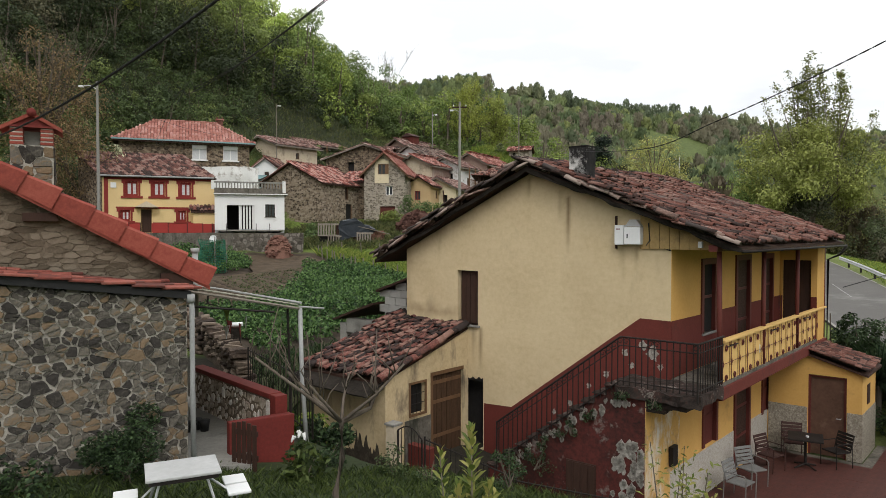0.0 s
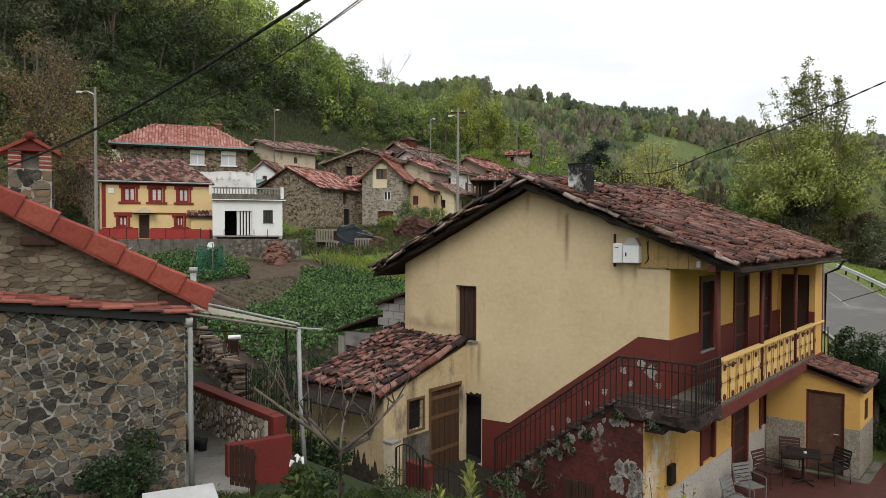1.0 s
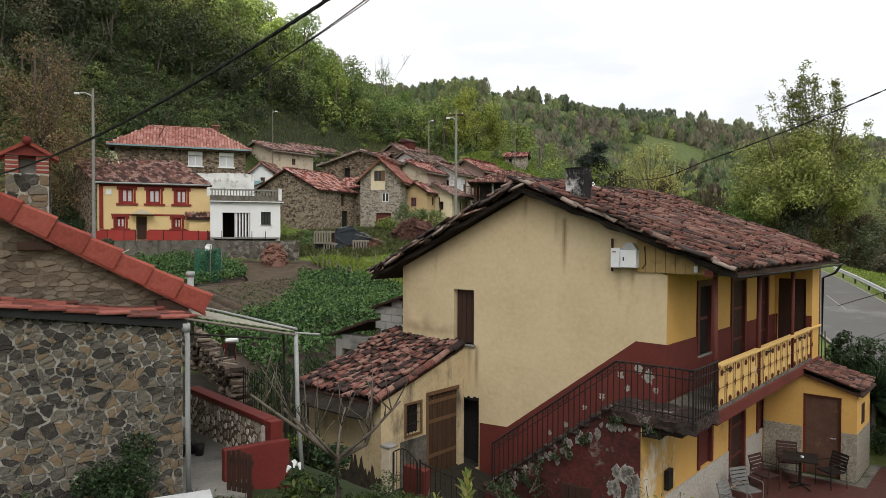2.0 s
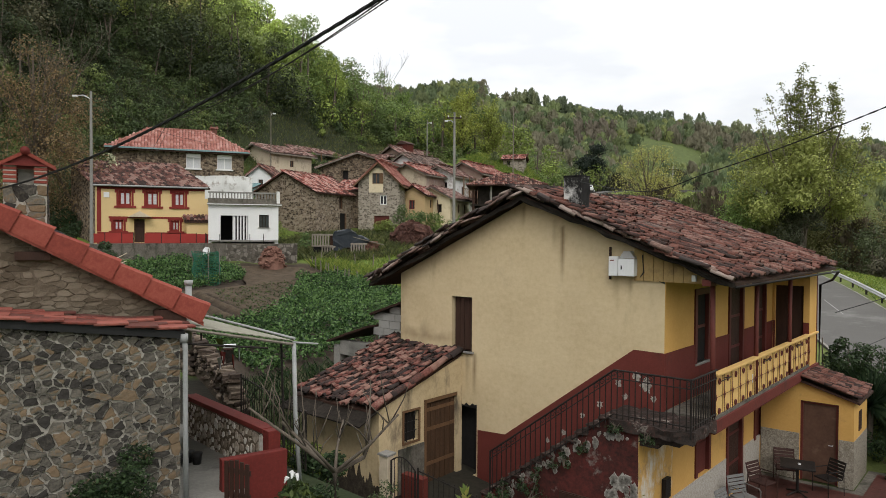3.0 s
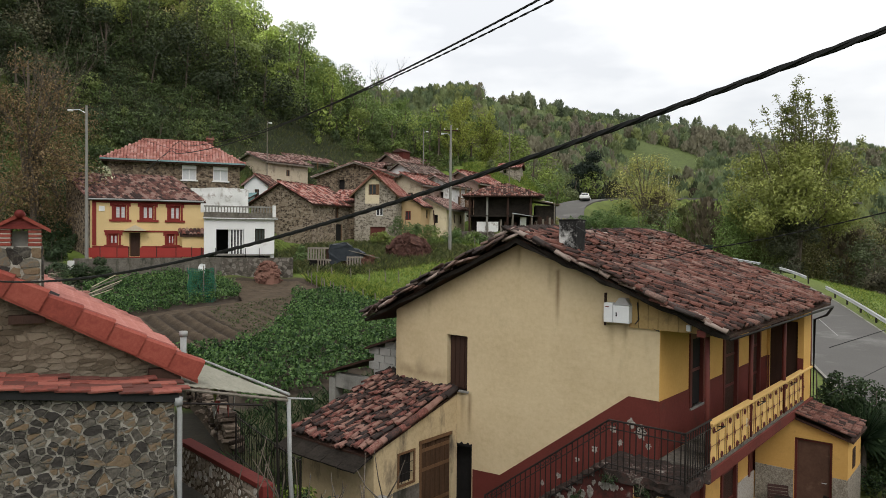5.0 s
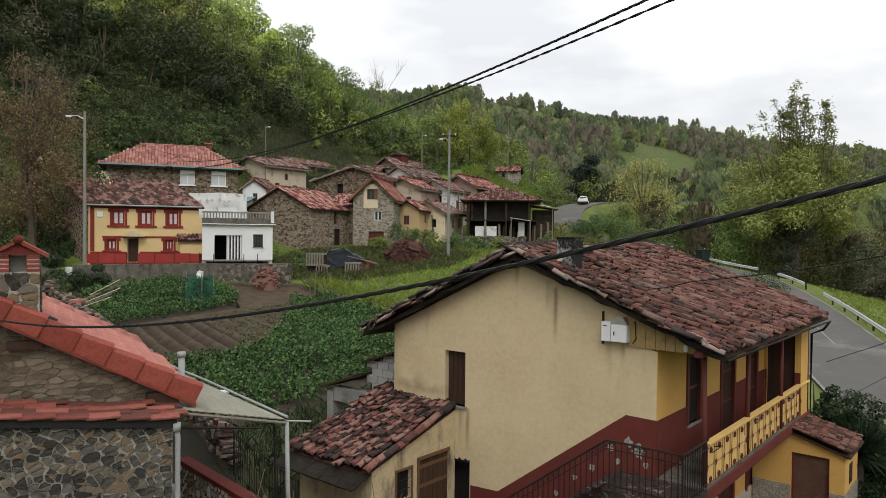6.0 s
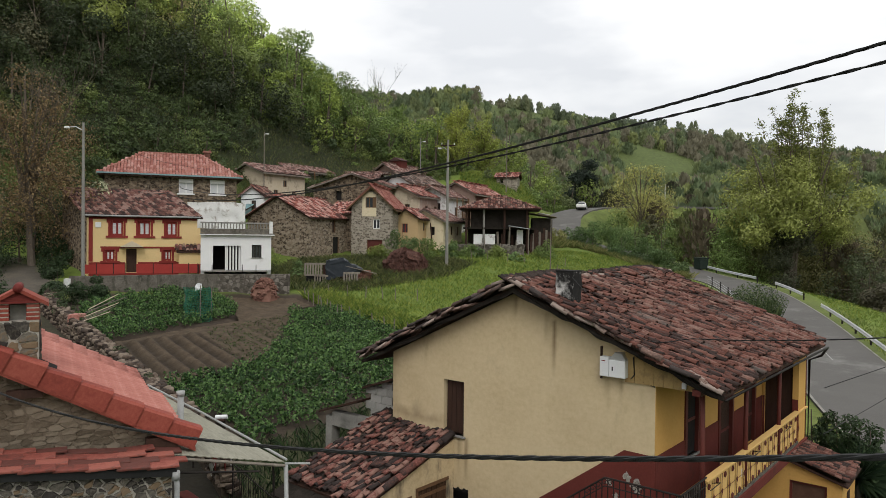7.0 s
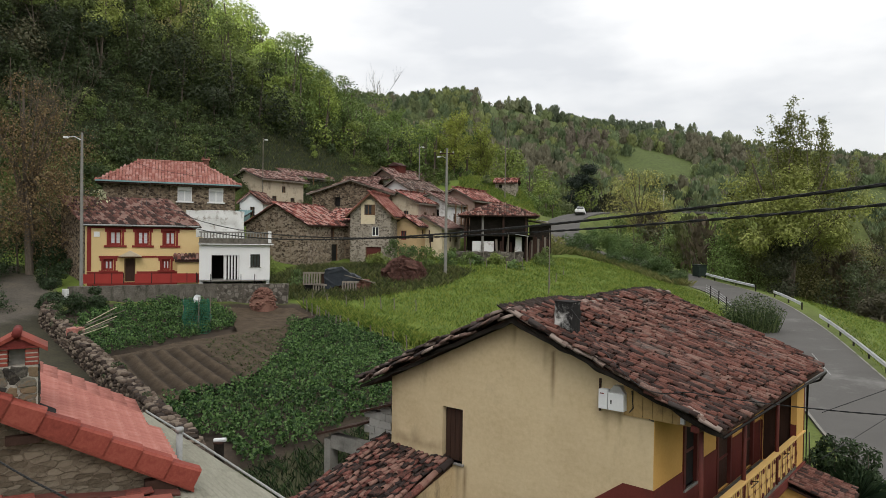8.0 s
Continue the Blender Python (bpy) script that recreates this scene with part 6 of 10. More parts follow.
        planes.append(((w + over, -over, h - sl * over), (0, 1, 0), (1, 0, -sl), df, ln, lambda a, b, q=df: b * k <= a <= q - b * k))
        planes.append(((-over, d + over, h - sl * over), (0, -1, 0), (-1, 0, -sl), df, ln, lambda a, b, q=df: b * k <= a <= q - b * k))
    for i, (o, along, down, wf, ln, clip) in enumerate(planes):
        o = Vector(o)
        al, dn = Vector(along), Vector(down).normalized()
        if skew:
            o.x += skew * o.y
            dn = Vector((dn.x + skew * dn.y, dn.y, dn.z)).normalized()
        fm = slope_matrix(o, al, dn)
        if skew:
            fm = Matrix.Translation(o) @ Matrix((al, -dn, Vector((0, 0, 1)))).transposed().to_4x4()
        a, b = o, o + al * wf
        u, v = a - dn * ln, b - dn * ln
        if clip:
            kk = (d / 2 + over)
            u, v = u + al * min(kk, wf / 2), v - al * min(kk, wf / 2)
        bm = bmesh.new()
        pts = [a, b, v, u] if (u - v).length > 0.05 else [a, b, u]
        prism(bm, pts, (0, 0, -0.12), (0, 0, -0.015))
        part("roof_bed", bm, bedm, t)
        tile_field(t, fm, wf, ln, tile, seed=seed * 10 + i, jitter=jitter, clip=clip)
    if fascia and ridge == "y":
        ze = h - over * rise / (w / 2)
        part("fascia", boxes((w + over - 0.03, w + over + 0.01, -over, d + over, ze - 0.17, ze - 0.03)), fascia, t)
        for s_ in (1, -1):
            xa, xb = w / 2, w / 2 + s_ * (w / 2 + over)
            part("bargeboard", prism(bmesh.new(), [(xa, 0, h + rise - 0.03), (xb, 0, ze - 0.03), (xb, 0, ze - 0.17), (xa, 0, h + rise - 0.17)], (0, -over - 0.03, 0), (0, -over + 0.005, 0)), fascia, t)
    rt = data_of(tile_arrays(0.5, 0.14, 0.125), "ridge_tile", tile)
    if not mono:
        rng = random.Random(seed)
        if ridge in ("x", "hip"):
            a, b, c = (-over if ridge == "x" else d / 2), (w + over if ridge == "x" else w - d / 2), d / 2
            s = a
            while s < b:
                piece("ridge_tile", rt, t, pose(s + skew * c, c, h + rise + 0.02, rng.gauss(0, 2), 0, -90 + rng.gauss(0, 3)))
                s += 0.42
        else:
            s = -over
            while s < d + over:
                piece("ridge_tile", rt, t, pose(w / 2 + skew * s, s, h + rise + 0.02, rng.gauss(0, 2), 0, rng.gauss(0, 3)))
                s += 0.42
    return t


FOOT = []


class RoofCut:
    """Cuts a wall off under the roof planes."""

    def __init__(self, w, d, h, rise, ridge, mono):
        self.args = (w, d, h, rise, ridge, mono)

    def __call__(self, bm):
        w, d, h, rise, ridge, mono = self.args
        if mono:
            cut(bm, (0, 0, h - 0.1), (0, -rise / d, 1))
        elif ridge == "x":
            s = rise / (d / 2)
            cut(bm, (0, d / 2, h + rise - 0.1), (0, s, 1))
            cut(bm, (0, d / 2, h + rise - 0.1), (0, -s, 1))
        else:
            s = rise / (w / 2)
            cut(bm, (w / 2, 0, h + rise - 0.1), (s, 0, 1))
            cut(bm, (w / 2, 0, h + rise - 0.1), (-s, 0, 1))
        return bm


# pale yellow house with red trim
YZ = 5.62
yw = [(1.3, 2.1, 2.5, 3.5), (3.0, 3.8, 2.5, 3.5), (4.75, 5.5, 2.5, 3.5)]
yl = [(0.98, 1.6, 0.8, 1.55), (4.6, 5.15, 0.8, 1.55)]
# side=FARSTONE: dark brown walls, their shade put in as colour
yellow = house("yellow_house", "pale yellow house with dark red trim and old tile roof", -22.7, 45.5, 22, 6.8, 4.9, YZ, 3.95, 2.0, PALE_YELLOW, TILE_OLD, "x", 0.25,
               front=[(*q, "window", RED_TRIM, CURTAIN, RED_TRIM) for q in yw] + [(*q, "window", RED_TRIM, CURTAIN, RED_TRIM) for q in yl] + [(2.25, 2.95, 0.02, 1.62, "door", WOOD_DARK)], skew=-0.42, mono=True, seed=41, side=FARSTONE)
part("eave_band", boxes((0.0, 6.8, -0.02, 0.0, 3.62, 3.9)), RED_TRIM, yellow)
part("corner_strip", boxes((0.0, 0.25, -0.024, -0.0, 0.75, 3.7)), RED_TRIM, yellow)
part("storey_band", boxes((0.7, 5.3, -0.034, -0.03, 1.66, 1.78)), RED_TRIM, yellow)
part("base_band", boxes((0.0, 2.2, -0.03, 0.0, -0.8, 0.72), (3.0, 6.8, -0.03, 0.0, -0.8, 0.72), (2.2, 3.0, -0.03, 0.0, -0.8, 0.0)), RED_TRIM, yellow)
part("gutter", tube(bmesh.new(), [(-0.2, -0.3, 3.84), (7.0, -0.3, 3.84)], 0.06, 6), PIPE, yellow, "pale gutter")
part("meter_cabinet", boxes((0.4, 0.75, -0.06, 0.0, 3.05, 3.4), bevel=0.01), WHITE, yellow)
part("door_hood", prism(bmesh.new(), [(1.9, 0, 1.75), (3.35, 0, 1.75), (2.62, 0, 2.15)], (0, -0.6, 0), (0, -0.02, 0)), BEIGE, yellow, "small beige gabled door hood")
annex = house("yellow_annex", "small pale yellow porch annex with tile lean-to roof", -17.15, 46.6, 20, 1.66, 1.1, YZ, 1.55, 0.35, PALE_YELLOW, TILE_MID, "x", 0.15, mono=True, seed=42, left=[(0.15, 0.5, 0.5, 1.4, "dark")])
part("upper_wall", boxes((0.25, 1.66, 1.101, 1.4, 0.0, 3.1)), PALE_YELLOW, annex)
part("base_band", boxes((0.0, 1.66, -0.02, 0.0, 0.0, 0.62)), RED_TRIM, annex)
fence = thing("red_panel_fence", "row of dark red panels along the yard wall", "fence", pose(-22.35, 44.2, YZ, 0, 0, 20))
for i, (a, b) in enumerate(((0.0, 0.7), (0.75, 1.7), (1.75, 2.4), (3.1, 4.1), (4.15, 5.3), (5.35, 6.3), (6.35, 6.9))):
    part("panel", boxes((a, b, 0, 0.03, 0.02, 0.62 + 0.03 * (i % 2))), FENCE_RED, fence)
    part("post", boxes((b, b + 0.045, 0, 0.045, 0.0, 0.7)), IRON, fence)
# white garage with a roof terrace
gar = thing("white_garage", "white garage with striped door curtain and roof terrace", "garage", pose(-15.51, 46.12, 5.84, 0, 0, 17))
part("front_wall", panel(4.63, 2.4, 0.25, [(0.79, 2.59, 0.0, 1.68), (3.33, 3.98, 0.88, 1.76)]), WHITE, gar)
part("side_wall", boxes((4.38, 4.63, 0.26, 4.0, -1.2, 2.4)), WHITE, gar)
part("side_wall", boxes((0.0, 0.25, 0.26, 4.0, -1.2, 2.4)), WHITE, gar)
part("back_wall", boxes((0.26, 4.37, 3.7, 4.0, -1.2, 2.4)), WHITE, gar)
part("garage_floor", boxes((0.26, 4.37, 0.0, 3.7, -0.1, 0.0)), CONCRETE, gar)
part("roof_slab", boxes((-0.05, 4.86, -0.22, 4.05, 2.405, 2.55), bevel=0.015), CONCRETE_OLD, gar, "stained concrete roof slab")
part("slab_edge", boxes((-0.05, 4.86, -0.235, -0.221, 2.41, 2.47)), WHITE_OLD, gar)
for i in range(9):
    part("curtain_stripe", boxes((1.66 + i * 0.1, 1.758 + i * 0.1, 0.1, 0.12, 0.02, 1.67)), WHITE if i % 2 == 0 else DARK, gar, "white stripe" if i % 2 == 0 else "black stripe")
part("door_post", boxes((1.58, 1.65, 0.05, 0.2, 0.0, 1.68)), WHITE, gar)
# near-black sheet behind the door, the garage's inner shade as colour
part("dark_room", boxes((0.3, 1.56, 2.0, 2.05, 0, 2.1)), DARK, gar)
window_in(gar, 3.33, 3.98, 0.88, 1.76, IRON, GLASS, bars=2)
part("window_sill", boxes((3.28, 4.03, -0.05, 0.02, 0.82, 0.88)), CONCRETE, gar)
for i in range(22):
    part("baluster", tube(bmesh.new(), [(0.12 + i * 0.2, 0.02, 2.86), (0.12 + i * 0.2, 0.02, 3.02), (0.12 + i * 0.2, 0.02, 3.2)], 0.045, 6), CONCRETE, gar)
part("balustrade_base", boxes((-0.02, 4.5, -0.05, 0.1, 2.555, 2.85)), CONCRETE_OLD, gar, "mossy parapet foot")
part("balustrade_top", boxes((-0.02, 4.5, -0.06, 0.1, 3.2, 3.3)), CONCRETE, gar)
part("corner_pillar", boxes((4.5, 4.72, -0.1, 0.12, 2.555, 3.4), bevel=0.01), WHITE_OLD, gar)
for px_ in (-0.1, 0.75, 2.7, 3.6):
    part("yard_stake", tube(bmesh.new(), [(px_, -0.5, -0.3), (px_, -0.5, 0.42)], 0.025, 5), IRON, gar)
# brown stone house with hipped orange-red roof
brick = house("brown_stone_house", "brown rubble-stone house with hipped red tile roof", -25.55, 53.6, 21, 9.95, 5.4, 7.2, 6.05, 1.75, FARSTONE, TILE_PINKRED, "hip", 0.45,
              front=[(5.45, 6.55, 4.4, 5.55, "window", WHITE, CURTAIN), (7.85, 9.0, 4.4, 5.55, "window", WHITE, CURTAIN)], seed=51, jitter=0.25)
part("gutter", boxes((-0.5, 10.45, -0.52, -0.42, 5.76, 5.88)), TEAL, brick, "blue-green painted gutter board")
for sx0, sx1 in ((5.45, 6.55), (7.85, 9.0)):
    part("roller_shutter", boxes((sx0, sx1, -0.02, 0.06, 5.28, 5.58)), WHITE, brick, "half-lowered white roller shutter")
    part("window_sill", boxes((sx0 - 0.12, sx1 + 0.12, -0.1, 0.02, 4.3, 4.4)), WHITE, brick)
part("chimney", boxes((7.5, 8.0, 2.8, 3.3, 7.0, 8.15)), RUST, brick, "short brick chimney")
part("chimney_cap", boxes((7.4, 8.1, 2.7, 3.4, 8.15, 8.24)), TILE_NEW, brick)
for cx_ in (7.48, 7.92):
    part("chimney_pot", boxes((cx_, cx_ + 0.12, 2.85, 3.25, 8.245, 8.42)), RUST, brick)
ww = roughen(subdivided(boxes((0, 4.3, 0, 0.3, 0, 2.3)), 0.25), 0.09, 1.3)
solo("whitewashed_wall", ww, WHITE_OLD, "flaking whitewashed garden wall under the stone house", "wall", pose(-18.9, 53.2, 8.5, 0, 0, 10))
# dark stone barn and its neighbours
def gallery(t, w, y0, y1, z0, z1, deep=0.9):
    """A timber gallery along a house's right wall: floor, posts, rail and balusters."""
    part("gallery_floor", boxes((w + 0.005, w + deep, y0, y1, z0 - 0.12, z0)), WOOD_DARK, t)
    part("gallery_rail", boxes((w + deep - 0.07, w + deep, y0, y1, z0 + 0.85, z0 + 0.93)), WOOD_BROWN, t)
    k = max(2, int((y1 - y0) / 1.3) + 1)
    for i in range(k):
        y = y0 + 0.06 + (y1 - y0 - 0.12) * i / (k - 1)
        part("gallery_post", boxes((w + deep - 0.1, w + deep - 0.0, y - 0.05, y + 0.05, z0, z1)), WOOD_BROWN, t)
    for i in range(int((y1 - y0) / 0.22)):
        y = y0 + 0.12 + i * 0.22
        part("gallery_baluster", boxes((w + deep - 0.055, w + deep - 0.02, y, y + 0.05, z0, z0 + 0.85)), WOOD_BROWN, t)


barn = house("stone_barn", "brown rubble-stone barn with mottled red tile roof", -16.3, 60.8, -25, 6.6, 6.8, 5.9, 4.1, 1.75, BARN_STONE, TILE_RUST, "y", 0.3,
             right=[(3.3, 4.4, 0.5, 2.3, "door", DARK), (3.2, 3.8, 2.7, 3.8, "door", WOOD_DARK), (5.2, 5.6, 2.4, 3.0, "dark")], seed=61, jitter=1.2)
part("step", boxes((6.62, 7.1, 3.4, 4.3, -0.2, 0.5), bevel=0.02), WHITE_OLD, barn, "whitened doorstep")
sg = house("stone_gable_house", "tall narrow stone house with new red tile gable", -7.2, 62.0, -8, 3.8, 7.0, 6.4, 4.7, 1.75, FARSTONE_GREY, TILE_NEW, "y", 0.4,
           front=[(1.3, 2.0, 4.5, 5.45, "window", WOOD_BROWN), (2.0, 2.65, 2.6, 3.45, "window", WHITE), (1.45, 2.9, 0.05, 1.6, "door", RED_WOOD)], seed=62, fascia=WOOD_BROWN)
part("cream_panel", boxes((1.0, 1.299, -0.03, 0.0, 3.7, 5.75), (2.001, 2.3, -0.03, 0.0, 3.7, 5.75), (1.3, 2.0, -0.03, 0.0, 3.7, 4.499), (1.3, 2.0, -0.03, 0.0, 5.451, 5.9)), CREAM_PLASTER, sg, "cream plaster round the attic window")
part("shutter", boxes((2.0, 2.3, -0.07, -0.035, 4.5, 5.45)), WOOD_BROWN, sg, "brown window shutter folded open")
house("tile_lean_to", "low stone lean-to with red tile roof", -9.6, 63.5, -8, 2.4, 4.0, 6.8, 3.6, 1.2, FARSTONE, TILE_RUST, "x", 0.2, mono=True, seed=63)
house("orange_house", "orange rendered house with red tile roof", -3.4, 64.5, -15, 2.3, 6.0, 6.8, 3.4, 0.75, ORANGE, TILE_RUST, "y", 0.35, front=[(0.75, 1.3, 1.9, 2.75, "window", RED_TRIM)], right=[(1.5, 2.2, 2.1, 2.9)], seed=64, jitter=0.9)
cream = house("cream_house", "cream rendered house with grey-red tile roof", -2.3, 67.5, -20, 3.8, 6.0, 7.0, 3.05, 1.0, CREAM_PLASTER, TILE_BROWN, "y", 0.4, front=[(2.4, 2.9, 1.5, 2.3, "dark")], right=[(2, 2.7, 1.5, 2.4), (4, 4.6, 1.5, 2.4)], seed=65, jitter=1.0, fascia=WOOD_GREY)
part("leaning_post", tube(bmesh.new(), [(3.0, -0.7, -0.5), (2.6, -0.4, 2.7)], 0.07, 6), WOOD_DARK, cream)
beige = house("beige_house", "beige house with broad brown tile gable", -21.9, 75.66, -38, 5.4, 5.6, 10.2, 4.9, 0.95, BEIGE, TILE_BROWN, "y", 0.5, front=[(2.3, 2.8, 3.2, 4.0)], right=[(0.9, 1.5, 1.6, 3.0), (3.4, 4.0, 1.6, 2.9), (2.2, 2.7, 3.4, 4.1)], seed=71, fascia=WOOD_GREY)
house("small_white_house", "small white gabled outhouse", -19.3, 69.5, -10, 2.5, 3.0, 9.5, 2.9, 0.9, WHITE, TILE_MID, "y", 0.25, front=[(1.1, 1.6, 1.3, 2.3)], seed=72, fascia=TILE_BROWN)
house("teal_shed", "low shed with blue-green sheet front", -20.3, 66.5, 0, 2.2, 2.5, 8.2, 2.6, 0.5, TEAL, TEAL, "x", 0.15, mono=True, seed=73)
upper = house("upper_beige_house", "beige house with timber balcony and brown roof", -21.1, 83.85, -38, 6.0, 6.0, 11.6, 4.6, 1.1, BRICKPINK, TILE_BROWN, "y", 0.6, front=[(1.3, 1.9, 3.0, 4.0, "dark"), (3.9, 4.5, 3.0, 4.0, "dark")], right=[(0.8, 2.2, 2.4, 4.2, "dark"), (3.2, 4.0, 2.4, 4.0), (4.6, 5.2, 2.4, 4.0)], seed=74, side=WHITE_OLD, fascia=WOOD_GREY)
gallery(upper, 6.0, 0.4, 2.9, 2.3, 4.4)
house("long_roof_house", "long house with dull red roof", -14.5, 86, -6, 7.4, 6.0, 11.5, 3.9, 1.2, BEIGE, TILE_BROWN, "x", 0.5, front=[(1.2, 1.9, 2.0, 3.1), (4.0, 4.7, 2.0, 3.1), (6.2, 6.8, 2.0, 3.1)], seed=75)
bigs = house("big_stone_house", "broad stone and brick gable with sagging dark roof", -12.56, 73.06, -14, 8.8, 12.0, 8.8, 4.75, 1.4, FARSTONE, TILE_BROWN, "y", 0.45, front=[(2.5, 3.2, 3.3, 4.3, "dark"), (5.6, 6.3, 2.7, 3.7, "dark"), (6.8, 7.4, 3.4, 4.2, "dark")], right=[(1.2, 1.9, 2.2, 3.4), (3.4, 4.1, 2.2, 3.4), (5.6, 6.3, 2.2, 3.4), (8.0, 8.7, 2.2, 3.4)], seed=76, jitter=1.2, side=BRICKPINK, fascia=WOOD_GREY)
house("white_upper_house", "white house with grey tile roof", -9.6, 92, -12, 4.4, 6.0, 12.6, 4.2, 1.0, WHITE_OLD, TILE_DARK, "x", 0.5, front=[(0.8, 1.4, 2.2, 3.3), (2.6, 3.4, 2.2, 3.4, "dark")], seed=77)
brownr = house("brown_roof_house", "pinkish house with balcony under a tall brown roof", -8.2, 93.4, -35, 5.0, 8.0, 12.4, 4.3, 1.5, BRICKPINK, TILE_BROWN, "y", 0.6, front=[(1.0, 1.6, 2.4, 3.5), (3.2, 3.8, 2.4, 3.5)], right=[(1.5, 2.3, 2.2, 3.6), (3.5, 4.3, 2.2, 3.6), (5.6, 6.4, 2.2, 3.6)], seed=78, side=WHITE_OLD, fascia=WOOD_GREY)
part("dormer", boxes((1.6, 3.4, 2.2, 3.6, 5.3, 6.35)), RED_WOOD, brownr, "small red roof dormer")
part("dormer_roof", prism(bmesh.new(), [(1.4, 0, 6.36), (3.6, 0, 6.36), (2.5, 0, 6.85)], (0, 2.0, 0), (0, 3.8, 0)), TILE_BROWN, brownr)
gallery(brownr, 5.0, 1.0, 6.6, 2.1, 4.2)
greyr = house("grey_roof_house", "white gable house with grey slate-dark roof", -5.69, 81.2, -35, 4.2, 6.4, 10.2, 4.45, 1.15, WHITE, TILE_DARK, "y", 0.45, front=[(1.7, 2.3, 3.2, 4.1)], right=[(0.8, 1.4, 2.4, 3.6), (2.6, 3.2, 2.4, 3.6), (4.4, 5.0, 2.4, 3.6)], seed=79, side=BRICKPINK, fascia=WOOD_GREY)
gallery(greyr, 4.2, 0.3, 5.8, 2.2, 4.3)
rowa = house("row_house", "reddish row house with tile eaves", -5.0, 72, -28, 4.2, 8.0, 8.4, 4.3, 1.0, BEIGE, TILE_RUST, "y", 0.45, right=[(1.2, 1.8, 2.0, 3.2), (3.2, 3.8, 2.0, 3.2), (5.4, 6.0, 2.0, 3.2)], front=[(0.8, 1.4, 2.4, 3.3, "dark"), (2.6, 3.2, 2.4, 3.3)], seed=80, jitter=1.0, side=BRICKPINK, fascia=WOOD_GREY)
rowb = house("row_house", "stone row house with long tile roof", -1.6, 75, -28, 4.0, 9.0, 8.6, 4.2, 1.0, WHITE_OLD, TILE_BROWN, "y", 0.45, front=[(0.6, 1.2, 2.3, 3.4), (2.2, 3.0, 2.3, 3.4, "dark")], right=[(1.2, 1.8, 1.8, 3.0), (3.6, 4.2, 1.8, 3.0), (6.0, 6.6, 1.8, 3.0)], seed=81, jitter=1.0, side=WHITE_OLD, fascia=WOOD_GREY)
gallery(rowb, 4.0, 0.3, 6.2, 1.8, 4.0)
timber = house("timber_house", "pink brick house with red-brown timber side and tile roof", 1.0, 78.6, -30, 4.6, 7.0, 8.6, 4.8, 1.2, BRICKPINK, TILE_RUST, "y", 0.5, front=[(0.5, 1.2, 2.4, 3.6, "window", WHITE), (2.0, 2.7, 2.4, 3.6, "window", WHITE), (3.3, 3.9, 2.4, 3.6, "window", WHITE), (0.6, 1.2, 0.6, 1.6), (2.2, 2.8, 0.6, 1.6)], right=[(2.0, 3.0, 1.5, 3.2, "dark"), (4.5, 5.5, 1.5, 3.2, "dark")], seed=82, side=RED_WOOD, fascia=WOOD_GREY)
hut = house("small_stone_house", "small stone hut with red roof up the slope", 8.7, 90.0, -15, 2.7, 3.0, 15.1, 1.3, 0.6, FARSTONE_GREY, TILE_RUST, "x", 0.25, front=[(0.5, 0.9, 0.5, 1.0, "dark")], seed=83)
house("far_white_house", "white house far across the valley", 119, 198, -10, 7, 7, 15.5, 4.4, 1.8, WHITE, TILE_DARK, "y", 0.5, front=[(1.5, 2.5, 2.6, 3.8), (4.4, 5.4, 2.6, 3.8)], seed=84)
house("valley_hut", "small hut with red roof in the trees", 46.5, 128, -12, 5, 5, 9.0, 3.0, 1.3, BEIGE, TILE_MID, "x", 0.4, front=[(1, 1.8, 1, 2), (3, 3.8, 1, 2)], seed=85)
# raised granary on posts
gran = thing("raised_granary", "dark timber granary on posts under a hipped tile roof", "granary", pose(3.0, 66.0, 7.4, 0, 0, -6))
part("store_body", boxes((0.9, 6.6, 0.9, 5.4, 1.9, 3.75)), EAVE, gran, "dark plank body")
for i in range(19):
    part("plank", boxes((0.92 + i * 0.3, 1.19 + i * 0.3, 0.86, 0.899, 1.92, 3.72)), EAVE, gran)
for px in (0.5, 2.2, 4.2, 6.4):
    for py in (0.3, 5.6):
        part("post", tube(bmesh.new(), [(px, py, -1.2), (px, py, 3.75)], 0.11, 8), CONCRETE if px == 2.2 else WOOD_DARK, gran)
part("white_wall", boxes((1.2, 3.3, 0.5, 0.7, -0.9, 1.25)), WHITE_OLD, gran, "whitewashed low wall under the granary")
part("white_wall", boxes((5.4, 6.0, 0.3, 0.5, -0.9, 1.7)), WHITE_OLD, gran)
part("store_room", boxes((0.6, 7.0, 2.4, 5.4, -1.2, 1.74)), EAVE, gran, "dark plank store under the granary")
for i, (bx, bz) in enumerate(((3.5, 1.5), (3.9, 1.3), (4.5, 1.6), (4.9, 1.2), (6.3, 1.5), (6.7, 1.3))):
    part("leaning_board", turned(boxes((0, 0.22, 0, 0.03, -0.9, bz)), pose(bx, 0.5 + 0.05 * i, 0, -4, 3 * (i % 3 - 1), 0)), WOOD_DARK if i % 2 else WOOD_GREY, gran)
part("gallery_floor", boxes((0.2, 7.2, 0.2, 6.0, 1.75, 1.9)), EAVE, gran)
